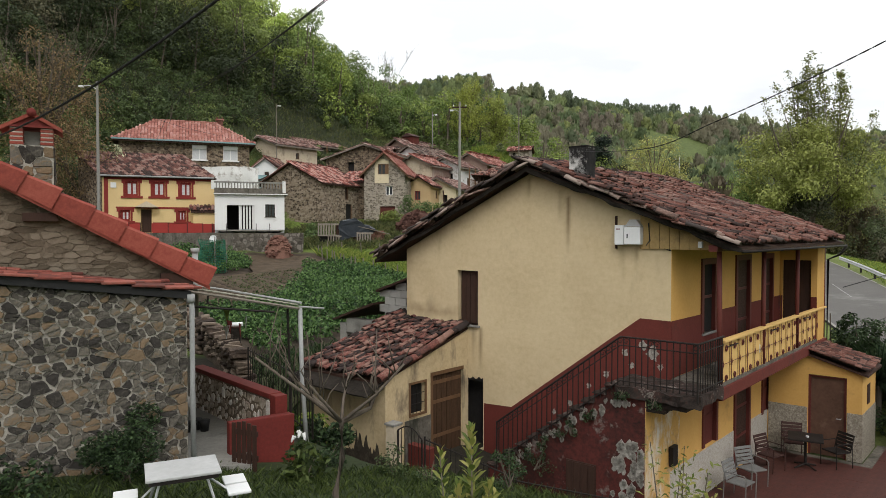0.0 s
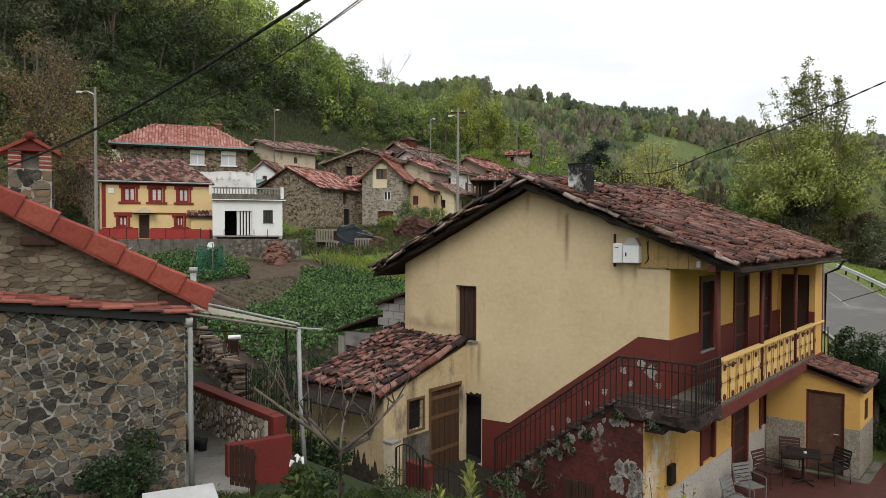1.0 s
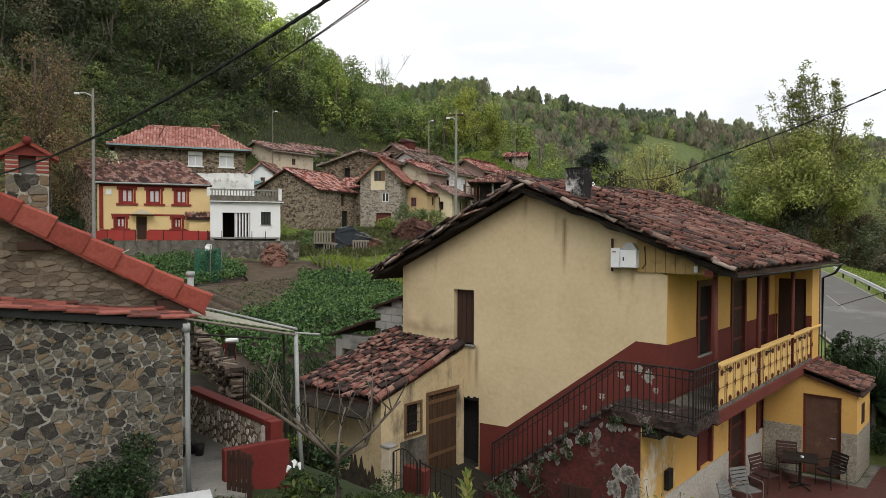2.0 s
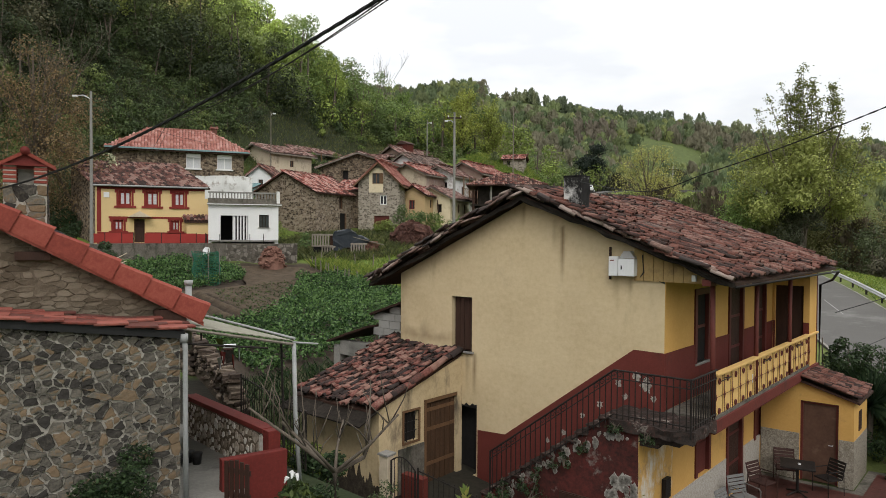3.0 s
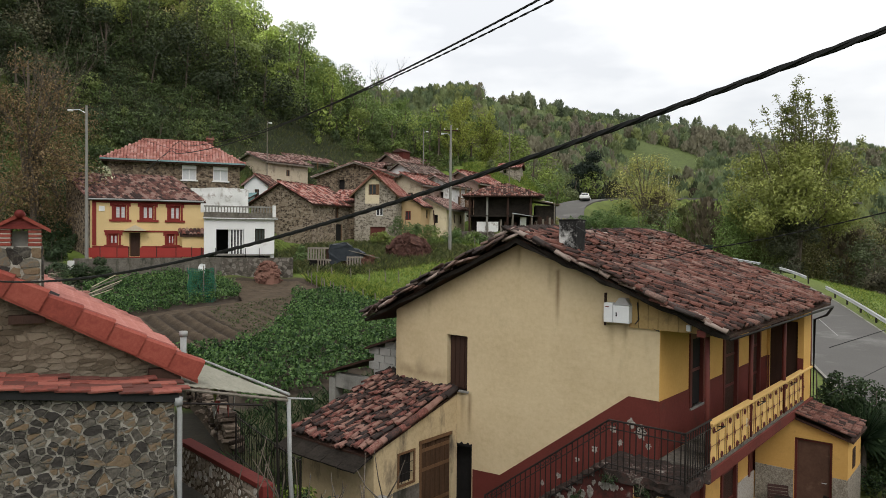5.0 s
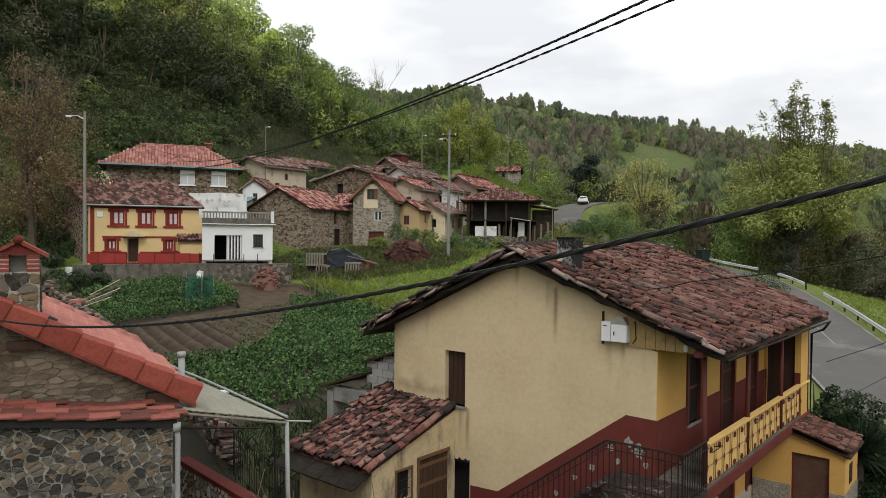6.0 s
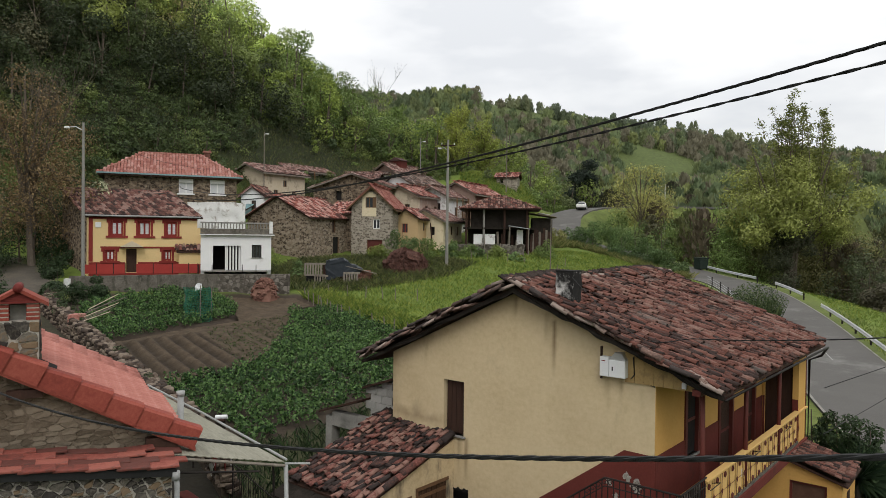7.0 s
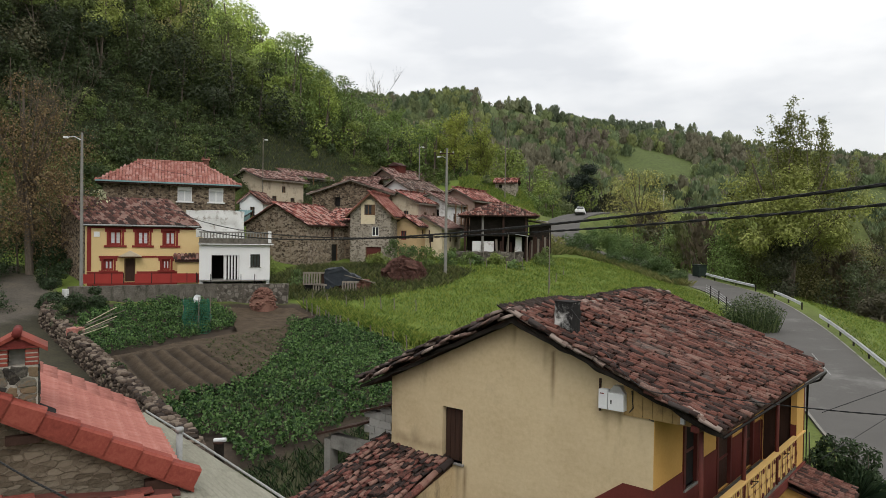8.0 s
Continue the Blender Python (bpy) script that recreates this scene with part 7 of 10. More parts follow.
for (o, al, dn, wf, ln) in (((-0.2, -0.3, 3.7), (1, 0, 0), (0, -1, -0.4), 7.9, 3.7), ((7.7, 6.6, 3.7), (-1, 0, 0), (0, 1, -0.4), 7.9, 3.7), ((7.7, -0.3, 3.7), (0, 1, 0), (1, 0, -0.4), 6.9, 3.7), ((-0.2, 6.6, 3.7), (0, -1, 0), (-1, 0, -0.4), 6.9, 3.7)):
    k = 1 / math.hypot(1, 0.4)
    tile_field(gran, slope_matrix(Vector(o), al, dn), wf, ln, TILE_MID, seed=91, clip=lambda a, b, q=wf: b * k <= a <= q - b * k)
bm = bmesh.new()
ap = [bm.verts.new(p) for p in ((-0.2, -0.3, 3.66), (7.7, -0.3, 3.66), (7.7, 6.6, 3.66), (-0.2, 6.6, 3.66))]
r0, r1 = bm.verts.new((3.25, 3.15, 5.03)), bm.verts.new((4.25, 3.15, 5.03))
for f in ((ap[0], ap[1], r1, r0), (ap[1], ap[2], r1), (ap[2], ap[3], r0, r1), (ap[3], ap[0], r0), (ap[3], ap[2], ap[1], ap[0])):
    bm.faces.new(f)
part("roof_bed", bm, WOOD_DARK, gran)
part("side_shed", boxes((6.9, 8.9, 1.6, 4.4, -1.2, 2.9)), EAVE, gran, "dark lean-to at the granary's side")
for i in range(9):
    part("shed_board", boxes((6.92 + i * 0.22, 7.12 + i * 0.22, 1.56, 1.598, -1.1, 1.4 + 0.5 * ((i * 7) % 4) / 3)), WOOD_DARK if i % 3 else WOOD_GREY, gran)
part("sheet_roof", prism(bmesh.new(), [(6.6, 0, 3.35), (9.3, 0, 2.95), (9.3, 0, 3.0), (6.6, 0, 3.4)], (0, 0.9, 0), (0, 4.8, 0)), TILE_DARK, gran)
part("white_sheet", prism(bmesh.new(), [(7.6, 0, 3.42), (8.7, 0, 3.25), (8.7, 0, 3.29), (7.6, 0, 3.46)], (0, 2.6, 0), (0, 4.6, 0)), WHITE, gran, "white sheet of roofing")
part("grey_sheet", prism(bmesh.new(), [(4.6, 0, 2.05), (6.6, 0, 1.75), (6.6, 0, 1.8), (4.6, 0, 2.1)], (0, -0.9, 0), (0, 0.25, 0)), METAL, gran, "grey metal sheet over a lean-to")
for px_, pz in ((4.7, 1.98), (6.5, 1.72)):
    part("lean_post", tube(bmesh.new(), [(px_, -0.8, -1.0), (px_, -0.8, pz)], 0.06, 6), WOOD_GREY, gran)
gst = thing("granary_wall", "rough dark stone retaining wall below the granary", "wall", pose(2.6, 64.2, 6.3, 0, 0, 3))
part("wall_body", roughen(subdivided(boxes((0, 6.4, 0, 0.5, -1.0, 1.35)), 0.3), 0.14, 1.6), GARDEN_STONE, gst)
for i in range(4):
    part("stake", tube(bmesh.new(), [(1.0 + i * 1.5, -0.3, -0.5), (1.05 + i * 1.5, -0.25, 1.5 + 0.3 * (i % 2))], 0.05, 6), WOOD_GREY, gst)
# garden walls
gwall = thing("garden_wall", "long grey concrete garden wall below the yellow house", "wall")
rngw = random.Random(2)
pts = [(-21.9, 41.6), (-17.6, 44.0), (-14.2, 45.8), (-9.6, 46.6)]
for (ax, ay), (bx, by) in zip(pts, pts[1:]):
    ln = math.hypot(bx - ax, by - ay)
    an = math.degrees(math.atan2(by - ay, bx - ax))
    bm = roughen(subdivided(boxes((0, ln, 0, 0.35, 3.4, 5.62)), 0.6), 0.04, 1.1, ax)
    part("wall_section", bm, GARDEN_STONE if ax > -15 else CONCRETE_OLD, gwall, m=pose(ax, ay, 0, 0, 0, an))
part("end_post", boxes((-22.15, -21.85, 41.4, 41.7, 3.4, 5.5), bevel=0.02), WHITE_OLD, gwall)

# ---- plants ----
def gz(x, y):
    return float(ground(np.array([x]), np.array([y]))[0])


def leaf_quads(centers, sizes, seed, droop=0.2, up=0.3, narrow=0.55, normals=None):
    """Bent diamond leaves at random turns, or lying roughly square to the normals; returns verts (n * 4, 3) and faces."""
    rng = np.random.default_rng(seed)
    n = len(centers)
    d = rng.normal(size=(n, 3))
    d[:, 2] = d[:, 2] * 0.7 + up
    d /= np.linalg.norm(d, axis=1)[:, None]
    o = rng.normal(size=(n, 3))
    if normals is not None:
        o = normals + 0.42 * rng.normal(size=(n, 3))
        d = np.cross(o, rng.normal(size=(n, 3)))
        d /= np.linalg.norm(d, axis=1)[:, None] + 1e-9
    s = np.cross(d, o)
    s /= np.linalg.norm(s, axis=1)[:, None] + 1e-9
    sz = np.asarray(sizes)[:, None]
    base = centers - d * sz * 0.5
    tip = centers + d * sz * 0.5 - np.array([0, 0, droop]) * sz
    v = np.stack([base, centers + s * sz * narrow * 0.5, tip, centers - s * sz * narrow * 0.5], 1).reshape(-1, 3)
    return v, np.arange(4 * n).reshape(-1, 4)


def crown_points(rng, n, height, radius, low=0.25, lobes=9, taper=0.5, hollow=0.55, top_open=0.0):
    """Points of a crown made of several uneven lobes, about a trunk that stands at the origin."""
    cz = height * (low + (1 - low) * rng.random(lobes) ** 0.9)
    frac = (cz / height - low) / (1 - low)
    reach = radius * (1 - taper * frac) * np.sqrt(rng.random(lobes)) * 0.85
    a = rng.random(lobes) * 2 * np.pi
    lc = np.stack([reach * np.cos(a), reach * np.sin(a), cz - 0.12 * height], 1)
    lr = radius * (0.34 + 0.3 * rng.random(lobes)) * (1 - 0.45 * frac)
    k = rng.choice(lobes, n, p=lr ** 2 / (lr ** 2).sum())
    d = rng.normal(size=(n, 3))
    d /= np.linalg.norm(d, axis=1)[:, None]
    r = (hollow + (1.1 - hollow) * rng.random(n)) ** 0.6
    return lc[k] + d * (lr[k] * r)[:, None] * np.array([1, 1, 0.85]), lc, lr, d + np.array([0, 0, 0.35])


GREENS = [(0.055, 0.085, 0.028), (0.075, 0.105, 0.03), (0.11, 0.14, 0.035), (0.045, 0.065, 0.028), (0.085, 0.10, 0.045), (0.15, 0.17, 0.04), (0.10, 0.085, 0.05), (0.035, 0.055, 0.025)]


def woodland(name, label, spots, heights, radii, leaves, size, palette, weights, seed, trunks=True, low=0.25, mat=None):
    rng = np.random.default_rng(seed)
    vs, ts, tv, tf = [], [], [], []
    total = 0
    for (x, y), h, r in zip(spots, heights, radii):
        z = gz(x, y) - 0.3
        n = int(leaves * (0.7 + 0.6 * rng.random()))
        p, lc, lr, nd = crown_points(rng, n, h, r, low=low, lobes=int(rng.integers(6, 12)))
        sz = size * (0.6 + 0.8 * rng.random(n))
        v, _ = leaf_quads(p + (x, y, z), sz, int(rng.integers(1e9)), droop=0.1, narrow=0.75, normals=nd)
        patch = 0.5 + 0.9 * noise.noise(Vector((x * 0.028, y * 0.028, seed)))
        pick = min(0.999, max(0.0, 0.6 * rng.random() + 0.4 * patch))
        c = np.array(palette[int(np.searchsorted(np.cumsum(weights) / sum(weights), pick))]) * (0.75 + 0.5 * rng.random())
        lt = np.repeat(c[None] * (0.86 + 0.28 * rng.random((n, 1))), 4, axis=0)
        vs.append(v)
        ts.append(lt)
        if trunks:
            lean = rng.normal(size=2) * 0.06 * h
            tops = [(lean[0], lean[1], h * 0.7)] + [tuple(c * np.array([0.8, 0.8, 0.95])) for c in lc[:4]]
            for i, tp in enumerate(tops):
                b = np.array((0, 0, 0.0)) if i == 0 else np.array((lean[0] * 0.4, lean[1] * 0.4, h * 0.3))
                w0, w1 = (0.02 * h, 0.006 * h) if i == 0 else (0.009 * h, 0.003 * h)
                q = []
                for e, w in ((b, w0), (np.array(tp), w1)):
                    q += [e + (w, 0, 0), e + (0, w, 0), e - (w, 0, 0), e - (0, w, 0)]
                tv.append(np.array(q) + (x, y, z))
                tf.append(np.array([(0, 1, 5, 4), (1, 2, 6, 5), (2, 3, 7, 6), (3, 0, 4, 7)]) + total)
                total += 8
    v = np.concatenate(vs)
    arrays(name, v, np.arange(len(v)).reshape(-1, 4), mat or LEAF_FAR, None, False, np.concatenate(ts))
    tagged(bpy.data.objects[name], label, "woodland", kind="stuff")
    if trunks:
        ob = arrays(name + "_trunks", np.concatenate(tv), np.concatenate(tf), BARK)
        tagged(ob, "grey-brown trunks and limbs of the woodland", "woodland", kind="stuff")


def scatter(n, r0, r1, a0, a1, seed, gap=3.0, ok=None):
    """Spots between two distances and two bearings, kept apart from one another."""
    rng = random.Random(seed)
    out = []
    tries = 0
    while len(out) < n and tries < n * 40:
        tries += 1
        r = math.sqrt(rng.uniform(r0 * r0, r1 * r1))
        a = radians(rng.uniform(a0, a1))
        x, y = r * math.sin(a), r * math.cos(a)
        if any((x - p) ** 2 + (y - q) ** 2 < gap * gap for p, q in out) or (ok and not ok(x, y)):
            continue
        out.append((x, y))
    return out


def off_road(x, y, d=6.0):
    return float(road_near(np.array([x]), np.array([y]))[0][0]) > d


VILLAGE = [(-29, 42), (-28, 61), (-21, 66), (-24, 80), (-20, 94), (-6, 100), (10, 92), (16, 72), (10, 50)]


def clear_of_village(x, y):
    return off_road(x, y) and not bool(inside(VILLAGE, np.array([x]), np.array([y]))[0])


def clear_of_houses(x, y, gap=1.5):
    for hx, hy, a, w, d in FOOT:
        u, v = (x - hx) * math.cos(a) + (y - hy) * math.sin(a), -(x - hx) * math.sin(a) + (y - hy) * math.cos(a)
        if -gap < u < w + gap and -gap < v < d + gap:
            return False
    return off_road(x, y, 4.5)


SLOPE = [(-44, 58), (-34, 60), (-28, 63), (-21, 65.5), (-13, 76), (-4, 86), (3, 94), (2, 112), (-14, 108), (-30, 96), (-44, 80)]


def on_slope(x, y):
    return bool(inside(SLOPE, np.array([x]), np.array([y]))[0]) and clear_of_houses(x, y)


rngp = np.random.default_rng(5)
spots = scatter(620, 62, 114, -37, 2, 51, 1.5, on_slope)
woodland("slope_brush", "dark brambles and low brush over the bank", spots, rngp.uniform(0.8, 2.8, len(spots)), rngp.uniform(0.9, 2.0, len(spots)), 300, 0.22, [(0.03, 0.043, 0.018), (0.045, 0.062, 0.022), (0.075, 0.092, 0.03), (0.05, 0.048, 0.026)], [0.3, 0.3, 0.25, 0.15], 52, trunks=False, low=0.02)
spots = scatter(26, 92, 116, -9.5, 0.5, 53, 3.0, lambda x, y: clear_of_houses(x, y, 2.0) and y > 94)
woodland("bank_trees", "fresh green rounded trees behind the roofs", spots, rngp.uniform(4, 8, len(spots)), rngp.uniform(2.2, 3.6, len(spots)), 1900, 0.25, [(0.075, 0.105, 0.032), (0.06, 0.085, 0.028), (0.115, 0.145, 0.038), (0.05, 0.068, 0.026)], [0.35, 0.3, 0.2, 0.15], 54, low=0.08)
spots = scatter(46, 60, 100, -16, 8, 55, 2.0, lambda x, y: clear_of_houses(x, y, 0.9) and y > 57 and not (2 < x < 13 and 64 < y < 73))
woodland("village_bushes", "small garden bushes between the houses", spots, rngp.uniform(0.9, 2.4, len(spots)), rngp.uniform(0.7, 1.4, len(spots)), 260, 0.25, GREENS, [0.25, 0.25, 0.2, 0.1, 0.1, 0.05, 0.05, 0.0], 56, trunks=False, low=0.02)
def in_wood(x, y):
    return clear_of_village(x, y) and (math.hypot(x, y) > 86 or math.degrees(math.atan2(x, y)) < -31)


# leaf colours dark at the hill's foot, brighter uphill: shade painted in
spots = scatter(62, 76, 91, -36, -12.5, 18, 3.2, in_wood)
woodland("dark_wood", "trees along the foot of the hillside wood, darkened to paint in shade", spots, rngp.uniform(5, 8.5, len(spots)), rngp.uniform(2.8, 4.4, len(spots)), 1500, 0.27, [(0.022, 0.03, 0.013), (0.034, 0.046, 0.017), (0.05, 0.048, 0.026), (0.07, 0.088, 0.027)], [0.35, 0.3, 0.15, 0.2], 28, low=0.15)
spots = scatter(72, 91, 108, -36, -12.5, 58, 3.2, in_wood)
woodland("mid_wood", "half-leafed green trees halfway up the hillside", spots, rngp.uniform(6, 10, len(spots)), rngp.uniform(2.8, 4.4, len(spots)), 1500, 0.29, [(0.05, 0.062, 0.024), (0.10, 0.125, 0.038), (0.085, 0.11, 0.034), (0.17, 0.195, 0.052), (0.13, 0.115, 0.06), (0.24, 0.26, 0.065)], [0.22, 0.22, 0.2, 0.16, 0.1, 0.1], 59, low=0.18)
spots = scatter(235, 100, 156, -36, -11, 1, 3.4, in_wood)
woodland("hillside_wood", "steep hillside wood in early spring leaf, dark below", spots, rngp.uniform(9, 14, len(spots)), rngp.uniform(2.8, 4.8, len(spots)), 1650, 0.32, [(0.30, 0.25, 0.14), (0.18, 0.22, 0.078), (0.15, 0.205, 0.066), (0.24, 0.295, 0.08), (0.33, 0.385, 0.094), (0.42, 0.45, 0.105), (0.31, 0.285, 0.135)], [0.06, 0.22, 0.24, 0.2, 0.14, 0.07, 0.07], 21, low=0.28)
spots = scatter(125, 84, 165, -12.5, 1, 19, 3.4, in_wood)
woodland("spur_wood", "fresh green trees on the end of the spur", spots, rngp.uniform(8, 12, len(spots)), rngp.uniform(2.8, 4.6, len(spots)), 1500, 0.29, [(0.07, 0.10, 0.03), (0.08, 0.115, 0.03), (0.125, 0.16, 0.036), (0.046, 0.066, 0.026), (0.17, 0.195, 0.045)], [0.28, 0.26, 0.2, 0.18, 0.08], 29, low=0.15)
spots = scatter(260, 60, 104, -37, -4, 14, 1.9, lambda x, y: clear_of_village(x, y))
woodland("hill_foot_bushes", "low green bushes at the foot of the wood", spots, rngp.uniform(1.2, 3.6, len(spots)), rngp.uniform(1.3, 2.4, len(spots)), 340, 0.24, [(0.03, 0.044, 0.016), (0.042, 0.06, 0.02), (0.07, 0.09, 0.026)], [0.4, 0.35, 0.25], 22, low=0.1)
spots = scatter(120, 96, 180, -3, 14, 2, 5.0, lambda x, y: clear_of_village(x, y))
woodland("valley_wood", "mixed fresh green trees behind the village", spots, rngp.uniform(6, 11, len(spots)), rngp.uniform(2.4, 4.2, len(spots)), 1000, 0.3, GREENS, [0.14, 0.22, 0.26, 0.04, 0.12, 0.16, 0.06, 0.0], 23)
def sprays(name, label, trees, per, length, seed, mat=None):
    """Far trees of upright leafy sprays: (x, y, height, radius, colour, cone) each."""
    rng = np.random.default_rng(seed)
    vs, ts = [], []
    for x, y, h, r, c, cone in trees:
        n = int(per * (0.7 + 0.6 * rng.random()) * (h / 9) ** 0.7)
        f = rng.random(n) ** 0.85
        a = rng.random(n) * 2 * np.pi
        wide = (1 - f) if cone else np.sqrt(np.clip(1 - (2 * f - 0.85) ** 2 / 1.35, 0.03, 1))
        q = r * wide * (0.35 + 0.65 * rng.random(n)) * (0.82 + 0.25 * np.sin(a * 3 + x) * np.cos(f * 9 + y))
        p = np.stack([q * np.cos(a), q * np.sin(a), h * (0.06 + 0.88 * f)], 1)
        u = np.stack([np.cos(a) * 0.3, np.sin(a) * 0.3, np.ones(n)], 1) + rng.normal(size=(n, 3)) * 0.2
        w = np.stack([-np.sin(a), np.cos(a), np.zeros(n)], 1) + rng.normal(size=(n, 3)) * 0.35
        ln = (length * (0.5 + 0.8 * rng.random(n)))[:, None]
        w *= ln * 0.24
        p += np.array((x, y, gz(x, y) - 0.4))
        vs.append(np.stack([p - u * ln * 0.5, p + w - u * ln * 0.05, p + u * ln * 0.5, p - w + u * ln * 0.05], 1).reshape(-1, 3))
        ts.append(np.repeat(np.array(c)[None] * (0.8 + 0.4 * rng.random((n, 1))), 4, axis=0))
    v = np.concatenate(vs)
    ob = arrays(name, v, np.arange(len(v)).reshape(-1, 4), mat or LEAF_HAZY, None, False, np.concatenate(ts))
    tagged(ob, label, "woodland", kind="stuff")


def shade(rng, palette, x, y, scale, seed):
    """A colour of the palette, alike over a stretch of the wood."""
    k = 0.5 + 1.1 * noise.noise(Vector((x * scale, y * scale, seed))) + 0.7 * (rng.random() - 0.5)
    return np.array(palette[int(np.clip(k, 0, 0.999) * len(palette))]) * (0.85 + 0.3 * rng.random())


rng_far = np.random.default_rng(57)
VALLEY_TINTS = [(0.034, 0.034, 0.022), (0.05, 0.042, 0.03), (0.036, 0.046, 0.022), (0.058, 0.066, 0.027), (0.062, 0.05, 0.033), (0.07, 0.076, 0.03)]
spots = scatter(250, 80, 205, 13, 40, 3, 4.4, lambda x, y: clear_of_village(x, y) and not (-8 < x - 1.0 * y / 2.9 < -2))
sprays("right_valley_wood", "brownish trees and brush filling the valley bottom", [(x, y, rng_far.uniform(3.5, 7.5), rng_far.uniform(2.0, 3.8), shade(rng_far, VALLEY_TINTS, x, y, 0.03, 7.0), False) for x, y in spots], 620, 0.75, 24, LEAF_FAR)
spots = scatter(70, 84, 126, 15.5, 31, 8, 2.8, lambda x, y: off_road(x, y, 4.0))
woodland("slope_thicket", "thicket of fresh green trees below the upper road", spots, rngp.uniform(2.6, 6.0, len(spots)), rngp.uniform(1.6, 3.0, len(spots)), 800, 0.26, [(0.06, 0.085, 0.03), (0.09, 0.12, 0.034), (0.12, 0.145, 0.04), (0.07, 0.068, 0.04), (0.045, 0.06, 0.026)], [0.28, 0.25, 0.17, 0.15, 0.15], 57, low=0.08)


def far_open(a, r):
    """Meadows on the far hill, by bearing and distance."""
    return (15.2 < a < 21.5 and 302 < r < 346) or (3.9 < a < 10.8 and 340 < r < 394) or (10 < a < 13.5 and 352 < r < 380) or (24 < a < 36 and 235 < r < 330) or (8.2 < a < 10.8 and 262 < r < 292)


# far tree colours lightened and greyed so that they carry the haze
HAZE_TINTS = [(0.125, 0.118, 0.077), (0.088, 0.115, 0.056), (0.115, 0.135, 0.064), (0.085, 0.11, 0.056), (0.125, 0.15, 0.066), (0.17, 0.19, 0.075), (0.105, 0.132, 0.064), (0.09, 0.11, 0.062), (0.135, 0.126, 0.085)]
far_trees = []
for x, y in scatter(2000, 176, 400, -8, 38, 4, 3.7):
    a, r = math.degrees(math.atan2(x, y)), math.hypot(x, y)
    if far_open(a, r) and rng_far.random() > 0.06:
        continue
    if 11.5 < a < 14.6 and 285 < r < 335 and rng_far.random() < 0.7:
        far_trees.append((x, y, rng_far.uniform(7, 10), rng_far.uniform(1.8, 3.0), np.array((0.135, 0.118, 0.088)) * rng_far.uniform(0.85, 1.15), False))
    else:
        big = 1.0 + 0.45 * noise.noise(Vector((x * 0.03, y * 0.03, 9.0)))
        low_h = 0.55 if (15.2 < a < 21.5 and 215 < r < 302) or (r > 372 and a < 11) else 1.0
        far_trees.append((x, y, rng_far.uniform(4.5, 8.5) * big * low_h, rng_far.uniform(2.6, 4.4) * big, shade(rng_far, HAZE_TINTS, x, y, 0.017, 4.0), False))
sprays("far_hill_wood", "soft grey-green woodland over the far hill, haze painted into its colour", far_trees, 200, 1.7, 25)
crest = []
for i in range(430):
    a = rng_far.uniform(-1.2, 3.8) if i < 62 else rng_far.uniform(5.9, 37)
    r = rng_far.uniform(374, 392) if i < 62 else rng_far.uniform(383, 397)
    gap = noise.noise(Vector((a * 1.1, 0.0, 2.0)))
    if i >= 62 and gap < -0.33:
        continue
    x, y = r * math.sin(radians(a)), r * math.cos(radians(a))
    if i < 62:
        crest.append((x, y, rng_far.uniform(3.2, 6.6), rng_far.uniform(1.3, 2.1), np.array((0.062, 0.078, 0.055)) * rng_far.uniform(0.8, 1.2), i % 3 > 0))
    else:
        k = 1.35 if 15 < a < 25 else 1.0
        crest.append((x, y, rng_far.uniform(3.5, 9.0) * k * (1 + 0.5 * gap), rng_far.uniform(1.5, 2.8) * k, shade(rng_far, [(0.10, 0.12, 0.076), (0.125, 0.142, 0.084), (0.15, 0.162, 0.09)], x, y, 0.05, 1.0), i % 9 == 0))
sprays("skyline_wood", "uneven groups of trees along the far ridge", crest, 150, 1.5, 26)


def tree(name, label, x, y, h, r, n, size, tint, seed, low=0.25, lobes=14, taper=0.5, bark=None, limbs=7, trunk_r=None, z=None, spread=None, category="tree", mat=None, hollow=0.45):
    """A single tree: tapered trunk with limbs as one part, the leaves as another."""
    z = gz(x, y) - 0.1 if z is None else z
    t = thing(name, label, category, pose(x, y, z))
    rng = np.random.default_rng(seed)
    p, lc, lr, nd = crown_points(rng, n, h, r, low, lobes, taper, hollow)
    tr = trunk_r or 0.018 * h
    bm = bmesh.new()
    mid = Vector((rng.normal() * 0.03 * h, rng.normal() * 0.03 * h, h * 0.45))
    tube(bm, [(0, 0, 0), mid * 0.5, mid, (mid.x * 1.3, mid.y * 1.3, h * 0.86)], tr, 8, tr * 0.25)
    for i in range(min(limbs, len(lc))):
        b = mid * (0.45 + 0.5 * rng.random())
        e = Vector(lc[i])
        k = b.lerp(e, 0.55) + Vector((0, 0, 0.05 * h))
        tube(bm, [b, k, e], tr * 0.4, 5, tr * 0.1)
        for j in range(3):
            d = Vector(rng.normal(size=3)) * lr[i] * 0.7
            tube(bm, [k.lerp(e, 0.5), e + d], tr * 0.14, 4, tr * 0.04)
    part("trunk", bm, bark or BARK, t)
    v, f = leaf_quads(p, size * (0.6 + 0.8 * rng.random(n)), seed + 1, normals=nd)
    c = np.array(tint)[None] * (0.7 + 0.6 * rng.random((n, 1)))
    arrays("crown", v, f, mat or LEAF_FAR, t, False, np.repeat(c, 4, axis=0))
    return t


